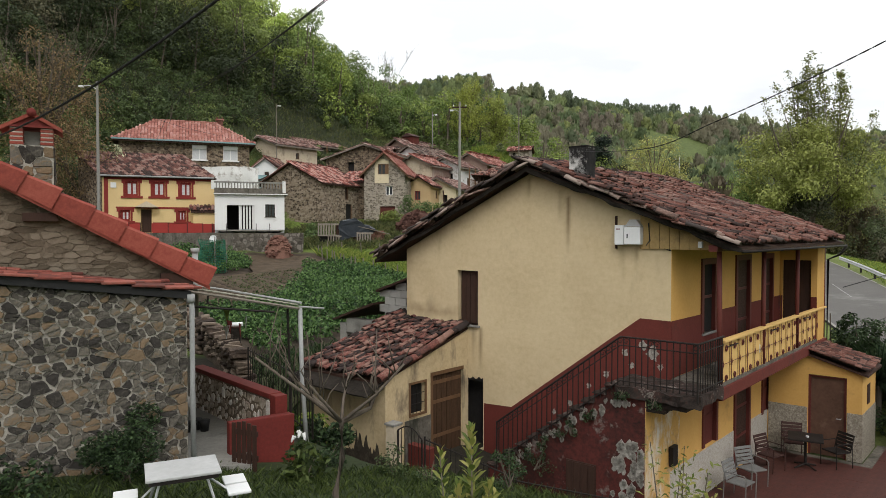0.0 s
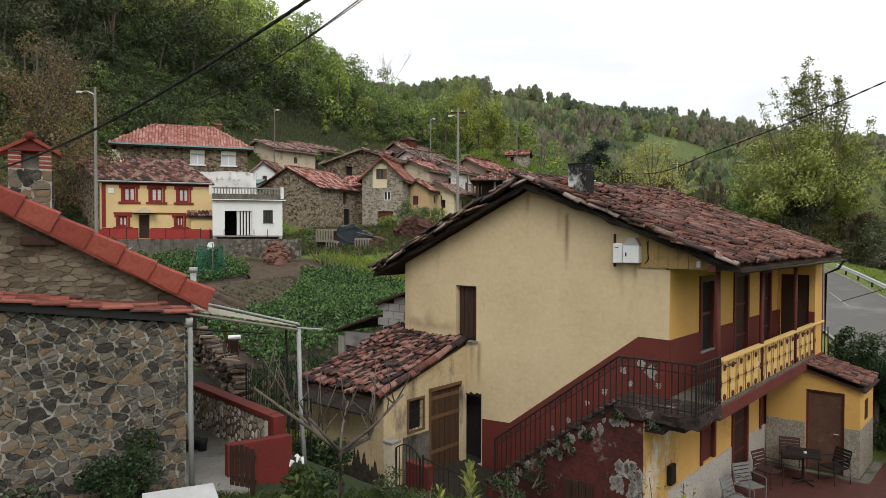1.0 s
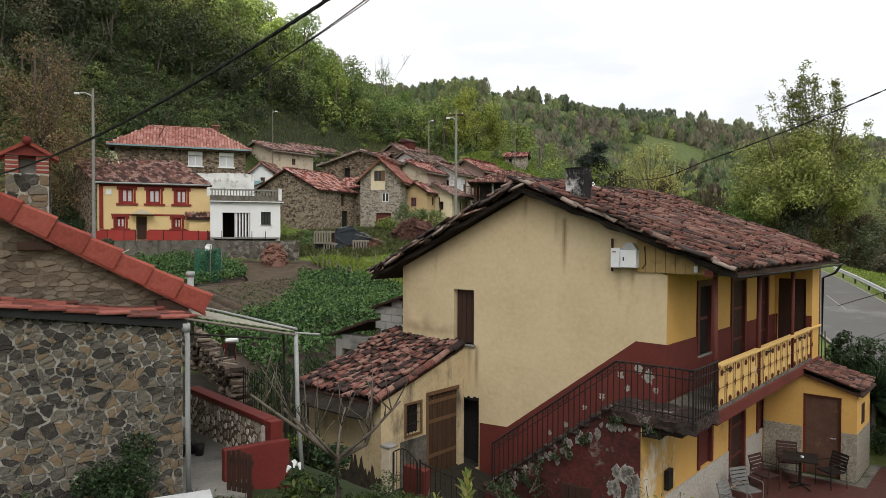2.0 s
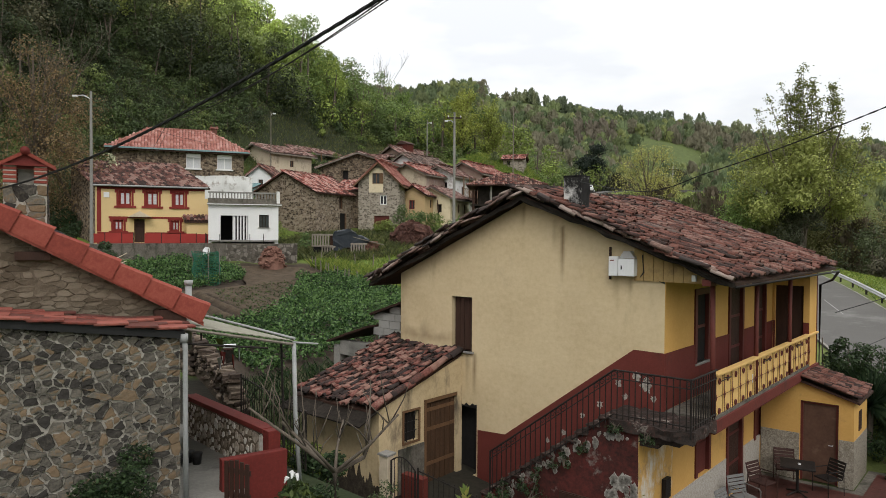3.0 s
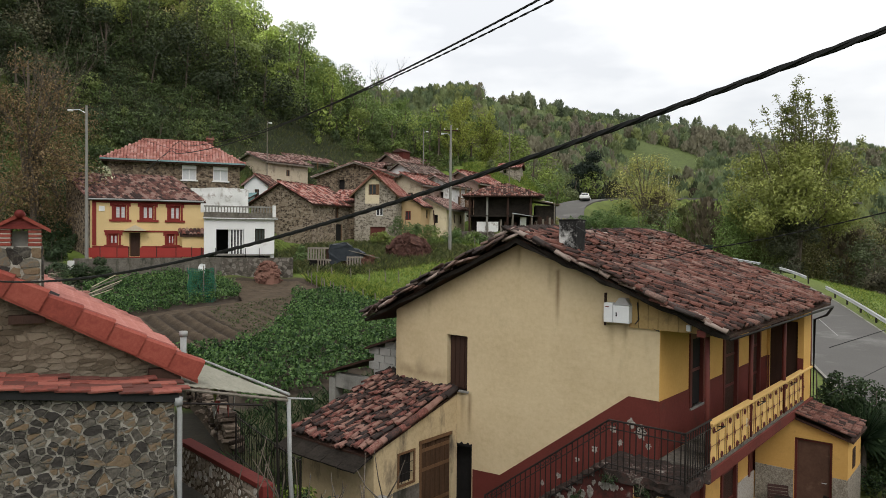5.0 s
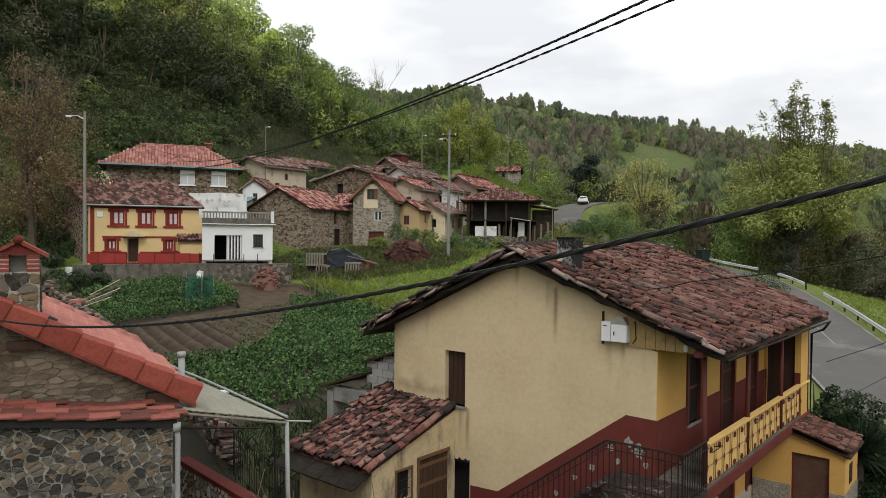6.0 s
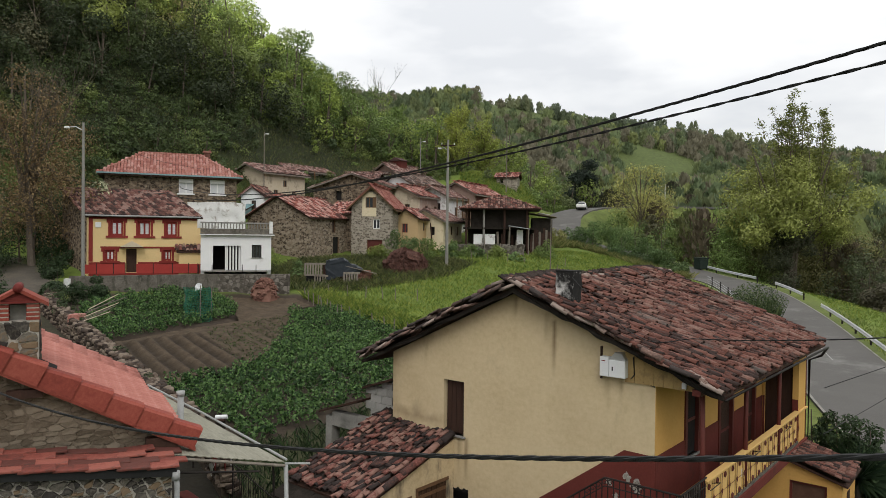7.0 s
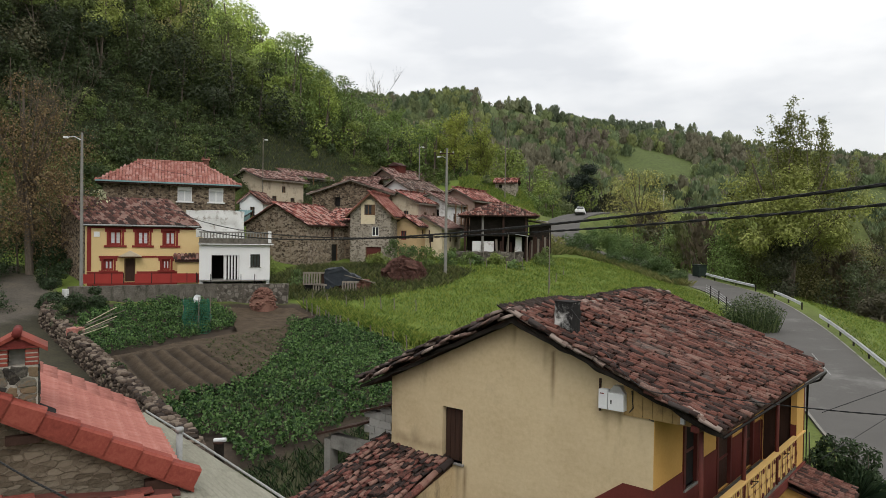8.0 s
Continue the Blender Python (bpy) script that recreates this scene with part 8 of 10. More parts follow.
def feathered(name, label, x, y, h, r, limbs, per, size, tint, seed, low=0.15, spread=0.5):
    """A tree of rising limbs that carry their leaves in loose plumes."""
    t = thing(name, label, "tree", pose(x, y, gz(x, y) - 0.1))
    rng = np.random.default_rng(seed)
    tr = 0.016 * h
    lean = rng.normal(size=2) * 0.02 * h
    bm = tube(bmesh.new(), [(0, 0, 0), (lean[0] * 0.4, lean[1] * 0.4, h * 0.4), (lean[0], lean[1], h * 0.8)], tr, 8, tr * 0.25)
    pts = []
    for i in range(limbs):
        s = low + (0.72 - low) * rng.random()
        a = rng.random() * 2 * np.pi
        b = np.array((lean[0] * s, lean[1] * s, s * h))
        reach = r * (1.05 - 0.75 * s) * (0.35 + 0.65 * rng.random())
        e = np.array((lean[0] + reach * math.cos(a), lean[1] + reach * math.sin(a), min(h, s * h + h * (0.12 + 0.24 * rng.random()))))
        if i == 0:
            e = np.array((lean[0] * 1.2, lean[1] * 1.2, h))
        m = (b + e) / 2 + np.array((0.12 * reach * math.cos(a), 0.12 * reach * math.sin(a), -0.03 * h))
        part("limb", tube(bmesh.new(), [b, m, e], tr * 0.36, 5, tr * 0.07), BARK, t)
        f = 0.12 + 0.88 * rng.random(per)[:, None] ** 0.8
        q = (1 - f) ** 2 * b + 2 * f * (1 - f) * m + f * f * e
        pts.append(q + rng.normal(size=(per, 3)) * spread * (1.15 - 0.75 * f) * (0.6 + 0.8 * rng.random()))
    part("trunk", bm, BARK, t)
    p = np.concatenate(pts)
    v, f = leaf_quads(p, size * (0.6 + 0.8 * rng.random(len(p))), seed + 1)
    c = np.array(tint)[None] * (0.7 + 0.6 * rng.random((len(p), 1)))
    arrays("crown", v, f, LEAF_FAR, t, False, np.repeat(c, 4, axis=0))
    return t


def bare_tree(name, label, x, y, h, seed, spread=0.5, depth=4, r=0.05, mat=None, z=None, up=0.25, first=3):
    """A leafless tree, branching again and again."""
    rng = random.Random(seed)
    bm = bmesh.new()

    def grow(p, d, ln, rad, level):
        q = p + d * ln
        m = p.lerp(q, 0.5) + Vector((rng.gauss(0, 0.04), rng.gauss(0, 0.04), rng.gauss(0, 0.02))) * ln
        tube(bm, [p, m, q], rad, 6 if level == 0 else 4, rad * 0.68)
        if level >= depth:
            return
        for _ in range(first if level == 0 else rng.choice((2, 3))):
            nd = (d + Vector((rng.gauss(0, spread), rng.gauss(0, spread), rng.gauss(up, spread * 0.5)))).normalized()
            grow(q if rng.random() < 0.6 else m, nd, ln * rng.uniform(0.6, 0.85), rad * 0.62, level + 1)

    grow(Vector((0, 0, 0)), Vector((rng.gauss(0, 0.06), rng.gauss(0, 0.06), 1)).normalized(), h * 0.34, r, 0)
    z = gz(x, y) - 0.05 if z is None else z
    return solo(name, bm, mat or BARK, label, "tree", pose(x, y, z), smooth=True)


# grass
def grass(name, label, poly, n, h, w, seed, mat, lean=0.5, skip=None):
    rng = np.random.default_rng(seed)
    xs, ys = np.array([p[0] for p in poly]), np.array([p[1] for p in poly])
    x, y = rng.uniform(xs.min(), xs.max(), n * 3), rng.uniform(ys.min(), ys.max(), n * 3)
    ok = inside(poly, x, y)
    if skip is not None:
        ok &= ~skip(x, y)
    x, y = x[ok][:n], y[ok][:n]
    k = len(x)
    z = ground(x, y) - 0.02
    hh = h * (0.4 + 0.9 * rng.random(k))
    a = rng.random(k) * 2 * np.pi
    sx, sy = np.cos(a) * w / 2, np.sin(a) * w / 2
    lx, ly = rng.normal(size=(2, k)) * lean * hh
    v = np.stack([np.stack([x - sx, y - sy, z], 1), np.stack([x + sx, y + sy, z], 1), np.stack([x + lx * 0.4 + sx * 0.6, y + ly * 0.4 + sy * 0.6, z + hh * 0.6], 1), np.stack([x + lx, y + ly, z + hh], 1)], 1).reshape(-1, 3)
    ob = arrays(name, v, np.arange(4 * k).reshape(-1, 4), mat)
    return tagged(ob, label, "grass", kind="stuff")


def broad_poplar(name, label, x, y, h, r, top, tint, seed):
    """A broad leafy crown on dark stems, with thin upright sprays rising out of it."""
    t = thing(name, label, "tree", pose(x, y, gz(x, y) - 0.2))
    rng = np.random.default_rng(seed)
    bm = bmesh.new()
    for i in range(5):
        a = i * 1.257 + 0.4
        d = Vector((math.cos(a), math.sin(a), 0))
        tube(bm, [d * 0.25, d * 0.5 + Vector((0, 0, h * 0.25)), d * (0.25 * r) + Vector((0, 0, h * 0.55)), d * (0.5 * r) + Vector((0, 0, h * 0.9))], 0.3, 8, 0.06)
    part("trunk", bm, BARK, t)
    lobes = 44
    a, q = rng.random(lobes) * 2 * np.pi, np.sqrt(rng.random(lobes))
    lc = np.stack([q * r * 0.82 * np.cos(a), q * r * 0.82 * np.sin(a), h * (0.36 + 0.56 * rng.random(lobes) * (1.05 - 0.55 * q * q))], 1)
    lr = rng.uniform(1.1, 2.1, lobes)
    for c in lc[:22]:
        b = Vector((c[0] * 0.25, c[1] * 0.25, h * 0.3))
        part("limb", tube(bmesh.new(), [b, b.lerp(Vector(c), 0.6) + Vector((0, 0, 0.5)), Vector(c) + Vector((0, 0, 1.0))], 0.1, 5, 0.02), BARK, t)
    n = 24000
    k = rng.choice(lobes, n, p=lr ** 2 / (lr ** 2).sum())
    d = rng.normal(size=(n, 3))
    d /= np.linalg.norm(d, axis=1)[:, None]
    p = lc[k] + d * (lr[k] * (0.35 + 0.7 * rng.random(n)))[:, None] * np.array((1.1, 1.1, 0.85))
    v, f = leaf_quads(p, 0.27 * (0.6 + 0.8 * rng.random(n)), seed + 1, normals=d + np.array((0, 0, 0.4)))
    c = np.array(tint)[None] * (0.75 + 0.5 * rng.random((n, 1)))
    arrays("crown", v, f, LEAF_FAR, t, False, np.repeat(c, 4, axis=0))
    ax = np.array((math.cos(math.atan2(x, y)), -math.sin(math.atan2(x, y))))
    tops = []
    for i in range(26):
        dx = 0.1 if i == 0 else float(np.clip(rng.normal(0.4, 2.4), -4.8, 5.4))
        dy = rng.normal() * 1.2
        z = 1.0 if i == 0 else 0.965 - 0.034 * abs(dx) - 0.12 * rng.random()
        e = np.array((*(ax * dx * 1.05), top * z))
        b = np.array((e[0] * 0.6, e[1] * 0.6 + dy, h * (0.4 + 0.25 * rng.random())))
        part("top_branch", tube(bmesh.new(), [b, (b + e) / 2 + np.array((0.1, 0, 0)), b + (e - b) * 0.93], 0.06, 5, 0.012), BARK, t)
        m = 460
        g = rng.random(m)[:, None]
        cl = (np.floor(g * 8) + rng.random() * 0.9) / 8.5
        off = np.stack([np.sin(cl[:, 0] * 47 + dx), np.cos(cl[:, 0] * 31 + dx), 0 * g[:, 0]], 1) * 0.38
        tops.append(b + (e - b) * (cl * 0.6 + g * 0.4) + (off + rng.normal(size=(m, 3)) * np.array((0.42, 0.42, 0.32))) * (1.35 - 0.85 * g))
    p = np.concatenate(tops)
    v, f = leaf_quads(p, 0.24 * (0.6 + 0.8 * rng.random(len(p))), seed + 2)
    ob = arrays("top_leaves", v, f, LEAF_FAR, t, False, np.repeat(np.array(tint)[None] * (0.5 + 0.4 * rng.random((len(p), 1))), 4, axis=0))
    tagged(ob, kind="stuff")
    return t


broad_poplar("poplar", "broad yellow-green poplar with sparse upright top sprays", 36.8, 68.5, 15.4, 7.4, 21.8, (0.15, 0.165, 0.046), 31)
tree("green_tree", "rounded green tree by the road", 32.2, 72.0, 8.4, 3.9, 9500, 0.21, (0.105, 0.15, 0.044), 33, 0.1, 16, 0.5)
tree("dark_tree", "dark dense tree over the guard rail", 35.6, 66.2, 7.0, 3.2, 9000, 0.2, (0.03, 0.034, 0.018), 34, 0.0, 14, 0.5)
tree("brown_tree", "brownish budding tree beside the valley road", 41.8, 70.5, 12.5, 4.8, 11500, 0.21, (0.11, 0.105, 0.042), 36, 0.1, 18, 0.4, limbs=14)
tree("yellow_green_tree", "thin yellow-green tree in first leaf on visible limbs", 28.2, 91.0, 12.0, 5.0, 8200, 0.21, (0.2, 0.195, 0.06), 35, 0.42, 26, 0.25, limbs=20, hollow=0.2)
tree("yellow_green_tree", "small yellow-green tree beside the taller one", 31.4, 93.5, 9.0, 3.4, 3000, 0.21, (0.18, 0.175, 0.06), 45, 0.3, 16, 0.3, limbs=12, hollow=0.2)
tree("dark_conifer", "dense dark evergreen behind the granary", 26.3, 116.0, 12.0, 4.0, 20000, 0.34, (0.014, 0.021, 0.014), 37, 0.0, 52, 0.5, hollow=0.05)
feathered("yellow_green_tree", "tall yellow-green poplar behind the roofs", 3.4, 97.5, 10.2, 4.4, 46, 190, 0.23, (0.175, 0.195, 0.042), 38)
feathered("yellow_green_tree", "tall yellow-green poplar behind the roofs", 7.6, 101.0, 10.8, 4.6, 50, 190, 0.23, (0.16, 0.185, 0.042), 39)
tree("brown_budding_tree", "broad budding tree with russet twigs", -27.6, 47.5, 15.5, 4.5, 17000, 0.15, (0.115, 0.08, 0.04), 40, 0.22, 30, 0.3, limbs=24, hollow=0.2)
bare_tree("twiggy_tree", "dense bare twigs of a russet tree", -27.6, 47.6, 14.5, 77, 0.42, 6, 0.11, BARK)
tree("white_blossom_tree", "small tree in pale blossom beside the pole", -24.5, 50.0, 6.5, 2.2, 1500, 0.25, (0.24, 0.25, 0.16), 41, 0.2, 12, 0.4)
bare_tree("pale_bare_tree", "bare pale tree standing above the wood", -14.5, 140.0, 17, 5, 0.35, 5, 0.16, BARK_PALE)
bare_tree("pale_bare_tree", "bare pale tree standing above the wood", -10.5, 138.0, 16, 6, 0.35, 5, 0.15, BARK_PALE)
tree("hill_oak", "big round tree on the spur's edge", -21.5, 137.0, 13.5, 5.2, 8000, 0.28, (0.055, 0.10, 0.028), 42, 0.15, 16)
for i, (x, y, h, r, tint) in enumerate(((16.2, 75.5, 2.2, 1.7, (0.05, 0.08, 0.026)), (18.0, 75.2, 3.3, 2.2, (0.05, 0.085, 0.026)), (19.6, 74.6, 3.6, 2.2, (0.06, 0.095, 0.028)), (20.6, 72.6, 2.9, 2.0, (0.045, 0.075, 0.024)), (21.8, 71.6, 2.9, 1.9, (0.05, 0.08, 0.026)), (22.4, 69.6, 2.6, 1.8, (0.042, 0.07, 0.023)), (23.2, 68.2, 2.2, 1.6, (0.05, 0.08, 0.026)), (23.8, 66.2, 1.9, 1.4, (0.045, 0.07, 0.024)), (24.2, 64.6, 1.5, 1.2, (0.05, 0.075, 0.026)), (13.6, 74.4, 1.9, 1.6, (0.14, 0.14, 0.045)), (12.2, 73.0, 1.3, 1.3, (0.16, 0.155, 0.05)), (24.5, 80.5, 4.6, 2.8, (0.07, 0.105, 0.03)), (27.0, 78.5, 4.2, 2.6, (0.09, 0.125, 0.034)), (22.0, 80.0, 3.8, 2.4, (0.06, 0.09, 0.028)), (11.0, 71.0, 1.6, 1.4, (0.06, 0.085, 0.028)))):
    tree("hedge_bush", "dense green bush at the field's edge", x, y, h, r, 3800, 0.15, tint, 60 + i, 0.02, 12, 0.3, limbs=4, category="bush")
grass("hedge_grass", "pale long grass along the field's edge", [(11, 68.5), (16, 73.5), (20, 70.5), (23.2, 63.5), (24.6, 62.5), (21.5, 72.5), (16, 76), (10.5, 71.5)], 16000, 0.6, 0.035, 12, LEAF_STRAW)
reeds = thing("upright_shrub", "clump of tall upright green shoots at the roadside", "shrub", pose(21.2, 43.2, gz(21.2, 43.2)))
rngr = np.random.default_rng(70)
vs = []
for i in range(420):
    a, q = rngr.random() * 2 * np.pi, math.sqrt(rngr.random())
    b = np.array((1.6 * q * math.cos(a) - 0.3, 1.3 * q * math.sin(a), -0.1))
    hh = (2.7 - 1.2 * q * q) * rngr.uniform(0.35, 1.0)
    lean = np.array((0.25 * q * math.cos(a) + rngr.normal() * 0.16, 0.25 * q * math.sin(a) + rngr.normal() * 0.16, 1.0)) * hh
    c = rngr.random() * np.pi
    sd = np.array((math.cos(c), math.sin(c), 0)) * 0.03
    vs += [b - sd, b + sd, b + lean * 0.6 + sd * 1.3, b + lean]
tagged(arrays("shoots", np.array(vs), np.arange(len(vs)).reshape(-1, 4), LEAF_REED, reeds), kind="stuff")
n = 4200
a, q, f = rngr.random(n) * 2 * np.pi, np.sqrt(rngr.random(n)), rngr.random(n)
p = np.stack([(1.6 + 0.5 * f) * q * np.cos(a) - 0.3, (1.3 + 0.4 * f) * q * np.sin(a), (2.5 - 1.2 * q * q) * (0.1 + 0.9 * f)], 1)
v, f = leaf_quads(p, 0.17 * (0.6 + 0.8 * rngr.random(n)), 71, up=0.9, narrow=0.3)
tagged(arrays("foliage", v, f, LEAF_REED, reeds), kind="stuff")
for i, (x, y, h, r) in enumerate(((-20.6, 38.6, 1.7, 1.1), (-19.9, 40.2, 1.6, 1.0), (-22.0, 40.4, 1.8, 1.2), (-24.8, 37.5, 3.2, 2.0), (-27.5, 40.0, 3.5, 2.4), (-29.0, 36.0, 4.0, 2.6), (-31.0, 44.0, 5.0, 3.0), (-29.0, 48.5, 4.5, 2.6), (-33.0, 52.0, 5.5, 3.2), (-28.0, 53.0, 3.5, 2.2), (-32.0, 58.0, 5.0, 3.0), (-36.0, 46.0, 6.0, 3.4), (-26.6, 48.3, 2.6, 1.5), (-29.5, 45.0, 3.0, 2.2), (-27.5, 50.5, 3.0, 2.0), (-25.2, 48.6, 2.0, 1.4), (-30.0, 54.0, 4.0, 2.6), (-24.7, 44.6, 1.6, 1.1))):
    tree("ivy_bush", "dark green bush over the track wall", x, y, h, r, 2600, 0.14, (0.02, 0.033, 0.013), 80 + i, 0.02, 10, 0.3, limbs=3, category="bush")
bare_tree("leaning_bare_tree", "bare grey branches leaning over the track", -25.5, 36.5, 6, 9, 0.5, 5, 0.09, BARK_PALE)
for i, (x, y, h, r) in enumerate(((-1.6, 57.5, 2.4, 1.5), (-0.2, 58.5, 2.0, 1.4), (-4.5, 58.8, 1.4, 1.2), (1.6, 60.5, 1.5, 1.3), (3.6, 62.5, 1.4, 1.2), (-12.8, 55.0, 1.4, 1.3), (-9.8, 51.8, 1.2, 1.2), (10.6, 63.5, 1.8, 1.6), (6.2, 63.2, 1.2, 1.2), (-2.5, 60.5, 3.0, 1.4))):
    tree("garden_bush", "unkempt green bush before the village", x, y, h, r, 1500, 0.15, GREENS[i % 3], 100 + i, 0.02, 9, 0.3, limbs=4, category="bush")


# potato rows
def rows_of_plants(name, label, poly, seed, gap_row=0.72, gap_plant=0.4, per=80, size=0.12, h=0.5, keep=1.0, mat=None):
    rng = np.random.default_rng(seed)
    xs, ys = [p[0] for p in poly], [p[1] for p in poly]
    pts = []
    d, o = np.array((-0.57, 0.82)), np.array((0.82, 0.57))
    for i in range(-70, 70):
        for k in range(-90, 90):
            p = np.array((np.mean(xs), np.mean(ys))) + o * i * gap_row + d * k * gap_plant + rng.normal(size=2) * 0.06
            if rng.random() < keep:
                pts.append(p)
    pts = np.array(pts)
    pts = pts[inside(poly, pts[:, 0], pts[:, 1])]
    z = ground(pts[:, 0], pts[:, 1])
    n = len(pts) * per
    k = np.repeat(np.arange(len(pts)), per)
    grow = (0.6 + 0.75 * rng.random(len(pts)))[k]
    a, r = rng.random(n) * 2 * np.pi, np.sqrt(rng.random(n)) * 0.29 * grow
    zz = h * grow * (0.25 + 0.75 * rng.random(n)) * (1.15 - (r / 0.45) ** 2 * 0.5)
    c = np.stack([pts[k, 0] + r * np.cos(a), pts[k, 1] + r * np.sin(a), z[k] + zz], 1)
    v, f = leaf_quads(c, size * (0.6 + 0.7 * rng.random(n)), seed, up=0.1, narrow=0.8)
    ob = arrays(name, v, f, mat or LEAF_POTATO)
    return tagged(ob, label, "potato plants", kind="stuff")


rows_of_plants("potato_plants", "rows of leafy dark green potato plants", POTATO_RIGHT, 3)
rows_of_plants("potato_plants_far", "rows of leafy potato plants below the garden wall", POTATO_LEFT, 4)
rows_of_plants("seedlings", "small seedlings over the tilled soil", [(-8.3, 40.6), (-10.6, 38.4), (-12.0, 36.6), (-9.6, 31.5), (-7.9, 29.2), (-7.4, 33)], 6, 0.46, 0.24, 9, 0.09, 0.15, 0.9, LEAF_SEEDLING)


def built_over(x, y):
    hx, hy = to_house(x, y)
    a = math.radians(28.95)
    lx, ly = (x + 3.77) * math.cos(a) + (y - 10.91) * math.sin(a), -(x + 3.77) * math.sin(a) + (y - 10.91) * math.cos(a)
    return ((hx > -7.4) & (hy > -2.9) & (hx < 6) & (hy < 8.4)) | ((lx < -0.35) & (ly > -0.95) & (ly < 4.5)) | (road_near(x, y)[0] < 2.7)


grass("lawn", "rough green lawn in the yard", [(-7, 6), (-4.2, 10.2), (-2.2, 10.4), (-0.6, 11.6), (2.0, 11.2), (3.2, 8.5), (2, 6)], 26000, 0.11, 0.014, 1, LEAF_LAWN, skip=built_over)
grass("slope_grass", "rough tussocks on the bank above the village", SLOPE, 40000, 0.38, 0.06, 6, LEAF_BRUSH)
grass("field_grass", "lush meadow grass on the open field", [(-7.5, 44.5), (-1.5, 36.5), (0.5, 28), (9, 27), (20, 44), (27, 66), (24, 74), (8, 66), (-2, 62), (-10, 54)], 90000, 0.2, 0.045, 2, LEAF_GRASS, skip=built_over)
grass("knoll_grass", "rough bright grass on the knoll behind the granary", [(4, 84), (4, 96), (12, 100), (15.5, 96), (15, 86), (10, 80)], 14000, 0.4, 0.06, 13, LEAF_GRASS, skip=built_over)
grass("bank_weeds", "weeds and long grass on the bank behind the sheds", [(-5.5, 19.3), (-2.8, 23.2), (-0.6, 27), (3, 26), (0, 20), (-3.2, 16.2), (-4.6, 15.2)], 5000, 0.28, 0.03, 3, LEAF_SHRUB, skip=built_over)
grass("verge_grass", "grass verge beside the road", [(20, 28), (27, 44), (33, 58), (37, 74), (60, 74), (45, 40), (28, 24)], 42000, 0.2, 0.035, 4, LEAF_GRASS, skip=built_over)

grass("rank_weeds", "rank tall weeds round the woodpile and the mound", [(-9.6, 47.4), (-5, 47.2), (1.5, 52), (4, 57), (-3, 61.5), (-11, 58), (-13, 51)], 15000, 0.42, 0.05, 8, LEAF_BRUSH)
grass("edge_weeds", "tall grass along the garden's edge", [(-8.6, 45.6), (-5.2, 41.6), (-1.0, 36.2), (0.6, 36.8), (-4.2, 43.4), (-7.6, 46.8)], 7000, 0.5, 0.05, 9, LEAF_GRASS)

# ---- yard, terrace and small things ----
# main chimney
mc = thing("ridge_chimney", "squat peeling chimney, black and white with soot", "chimney", HOUSE_M @ pose(-2.1, 0.28, 0))
part("shaft", roughen(subdivided(boxes((-0.21, 0.21, -0.2, 0.2, 6.5, 7.55)), 0.15), 0.02, 6), material("sooty_plaster", [(0.012, 0.011, 0.011), (0.016, 0.015, 0.015), (0.022, 0.021, 0.02), (0.03, 0.028, 0.027)], 2.0, 6, 0.95, 0.6, stains=(0.55, 0.54, 0.52), stain_scale=2.2, stain_amount=0.5), mc)
part("cap", roughen(boxes((-0.22, 0.22, -0.21, 0.21, 7.551, 7.58), bevel=0.008), 0.012, 5), DARK, mc)
# meter boxes on the gable
mb = thing("meter_cabinet", "two white electricity meter boxes on the gable", "meter box", HOUSE_M)
part("tall_box", boxes((-1.12, -0.92, -0.17, -0.002, 5.46, 5.86), bevel=0.012), PLASTIC, mb)
part("wide_box", boxes((-0.9, -0.56, -0.2, -0.002, 5.47, 5.82), bevel=0.012), PLASTIC, mb)
part("hood", prism(bmesh.new(), [(-0.9, 0, 5.83), (-0.56, 0, 5.83), (-0.66, 0, 5.97), (-0.8, 0, 5.97)], (0, -0.16, 0), (0, -0.004, 0)), METAL, mb)
part("keyhole", boxes((-0.84, -0.815, -0.206, -0.2, 5.6, 5.68)), DARK, mb)
part("label_bar", boxes((-1.08, -1.0, -0.176, -0.17, 5.77, 5.79)), RED_WALL, mb)
part("bracket", boxes((-1.16, -1.13, -0.06, -0.002, 5.38, 6.05)), WOOD_DARK, mb)
part("conduit", tube(bmesh.new(), [(-0.55, -0.02, 5.42), (-0.4, -0.02, 5.39), (-0.2, -0.025, 5.42), (0.0, -0.03, 5.36)], 0.014, 6), CABLE, mb)
part("conduit", tube(bmesh.new(), [(-0.45, -0.05, 5.9), (-0.42, -0.05, 5.55), (-0.5, -0.03, 5.45)], 0.014, 6), CABLE, mb)
solo("gable_lamp", boxes((0.55, 0.63, -0.12, -0.045, 5.42, 5.54), bevel=0.01), PLASTIC, "small white lamp under the verge", "lamp", HOUSE_M)
solo("letter_box", boxes((0.02, 0.11, -0.1, 0.16, 1.13, 1.52), bevel=0.01), IRON, "black letter box on the peeling wall", "letter box", HOUSE_M)
solo("wall_plate", boxes((0.955, 0.985, 2.5, 2.66, 3.12, 3.3), bevel=0.006), PLASTIC, "white plate on the balustrade", "plate", HOUSE_M)
solo("house_plate", boxes((0.001, 0.02, 2.86, 3.0, 1.86, 1.96)), PLASTIC, "small white plate by the door", "plate", HOUSE_M)
solo("hanging_cable", tube(bmesh.new(), [(0.97 + 0.02 * math.sin(i), 4.0 + i * 0.36, 2.72 - 0.16 * math.sin(math.pi * i / 10)) for i in range(11)], 0.012, 5), PIPE, "pale cable sagging under the balcony", "cable", HOUSE_M @ Matrix.Shear("XY", 4, (0, 0)))
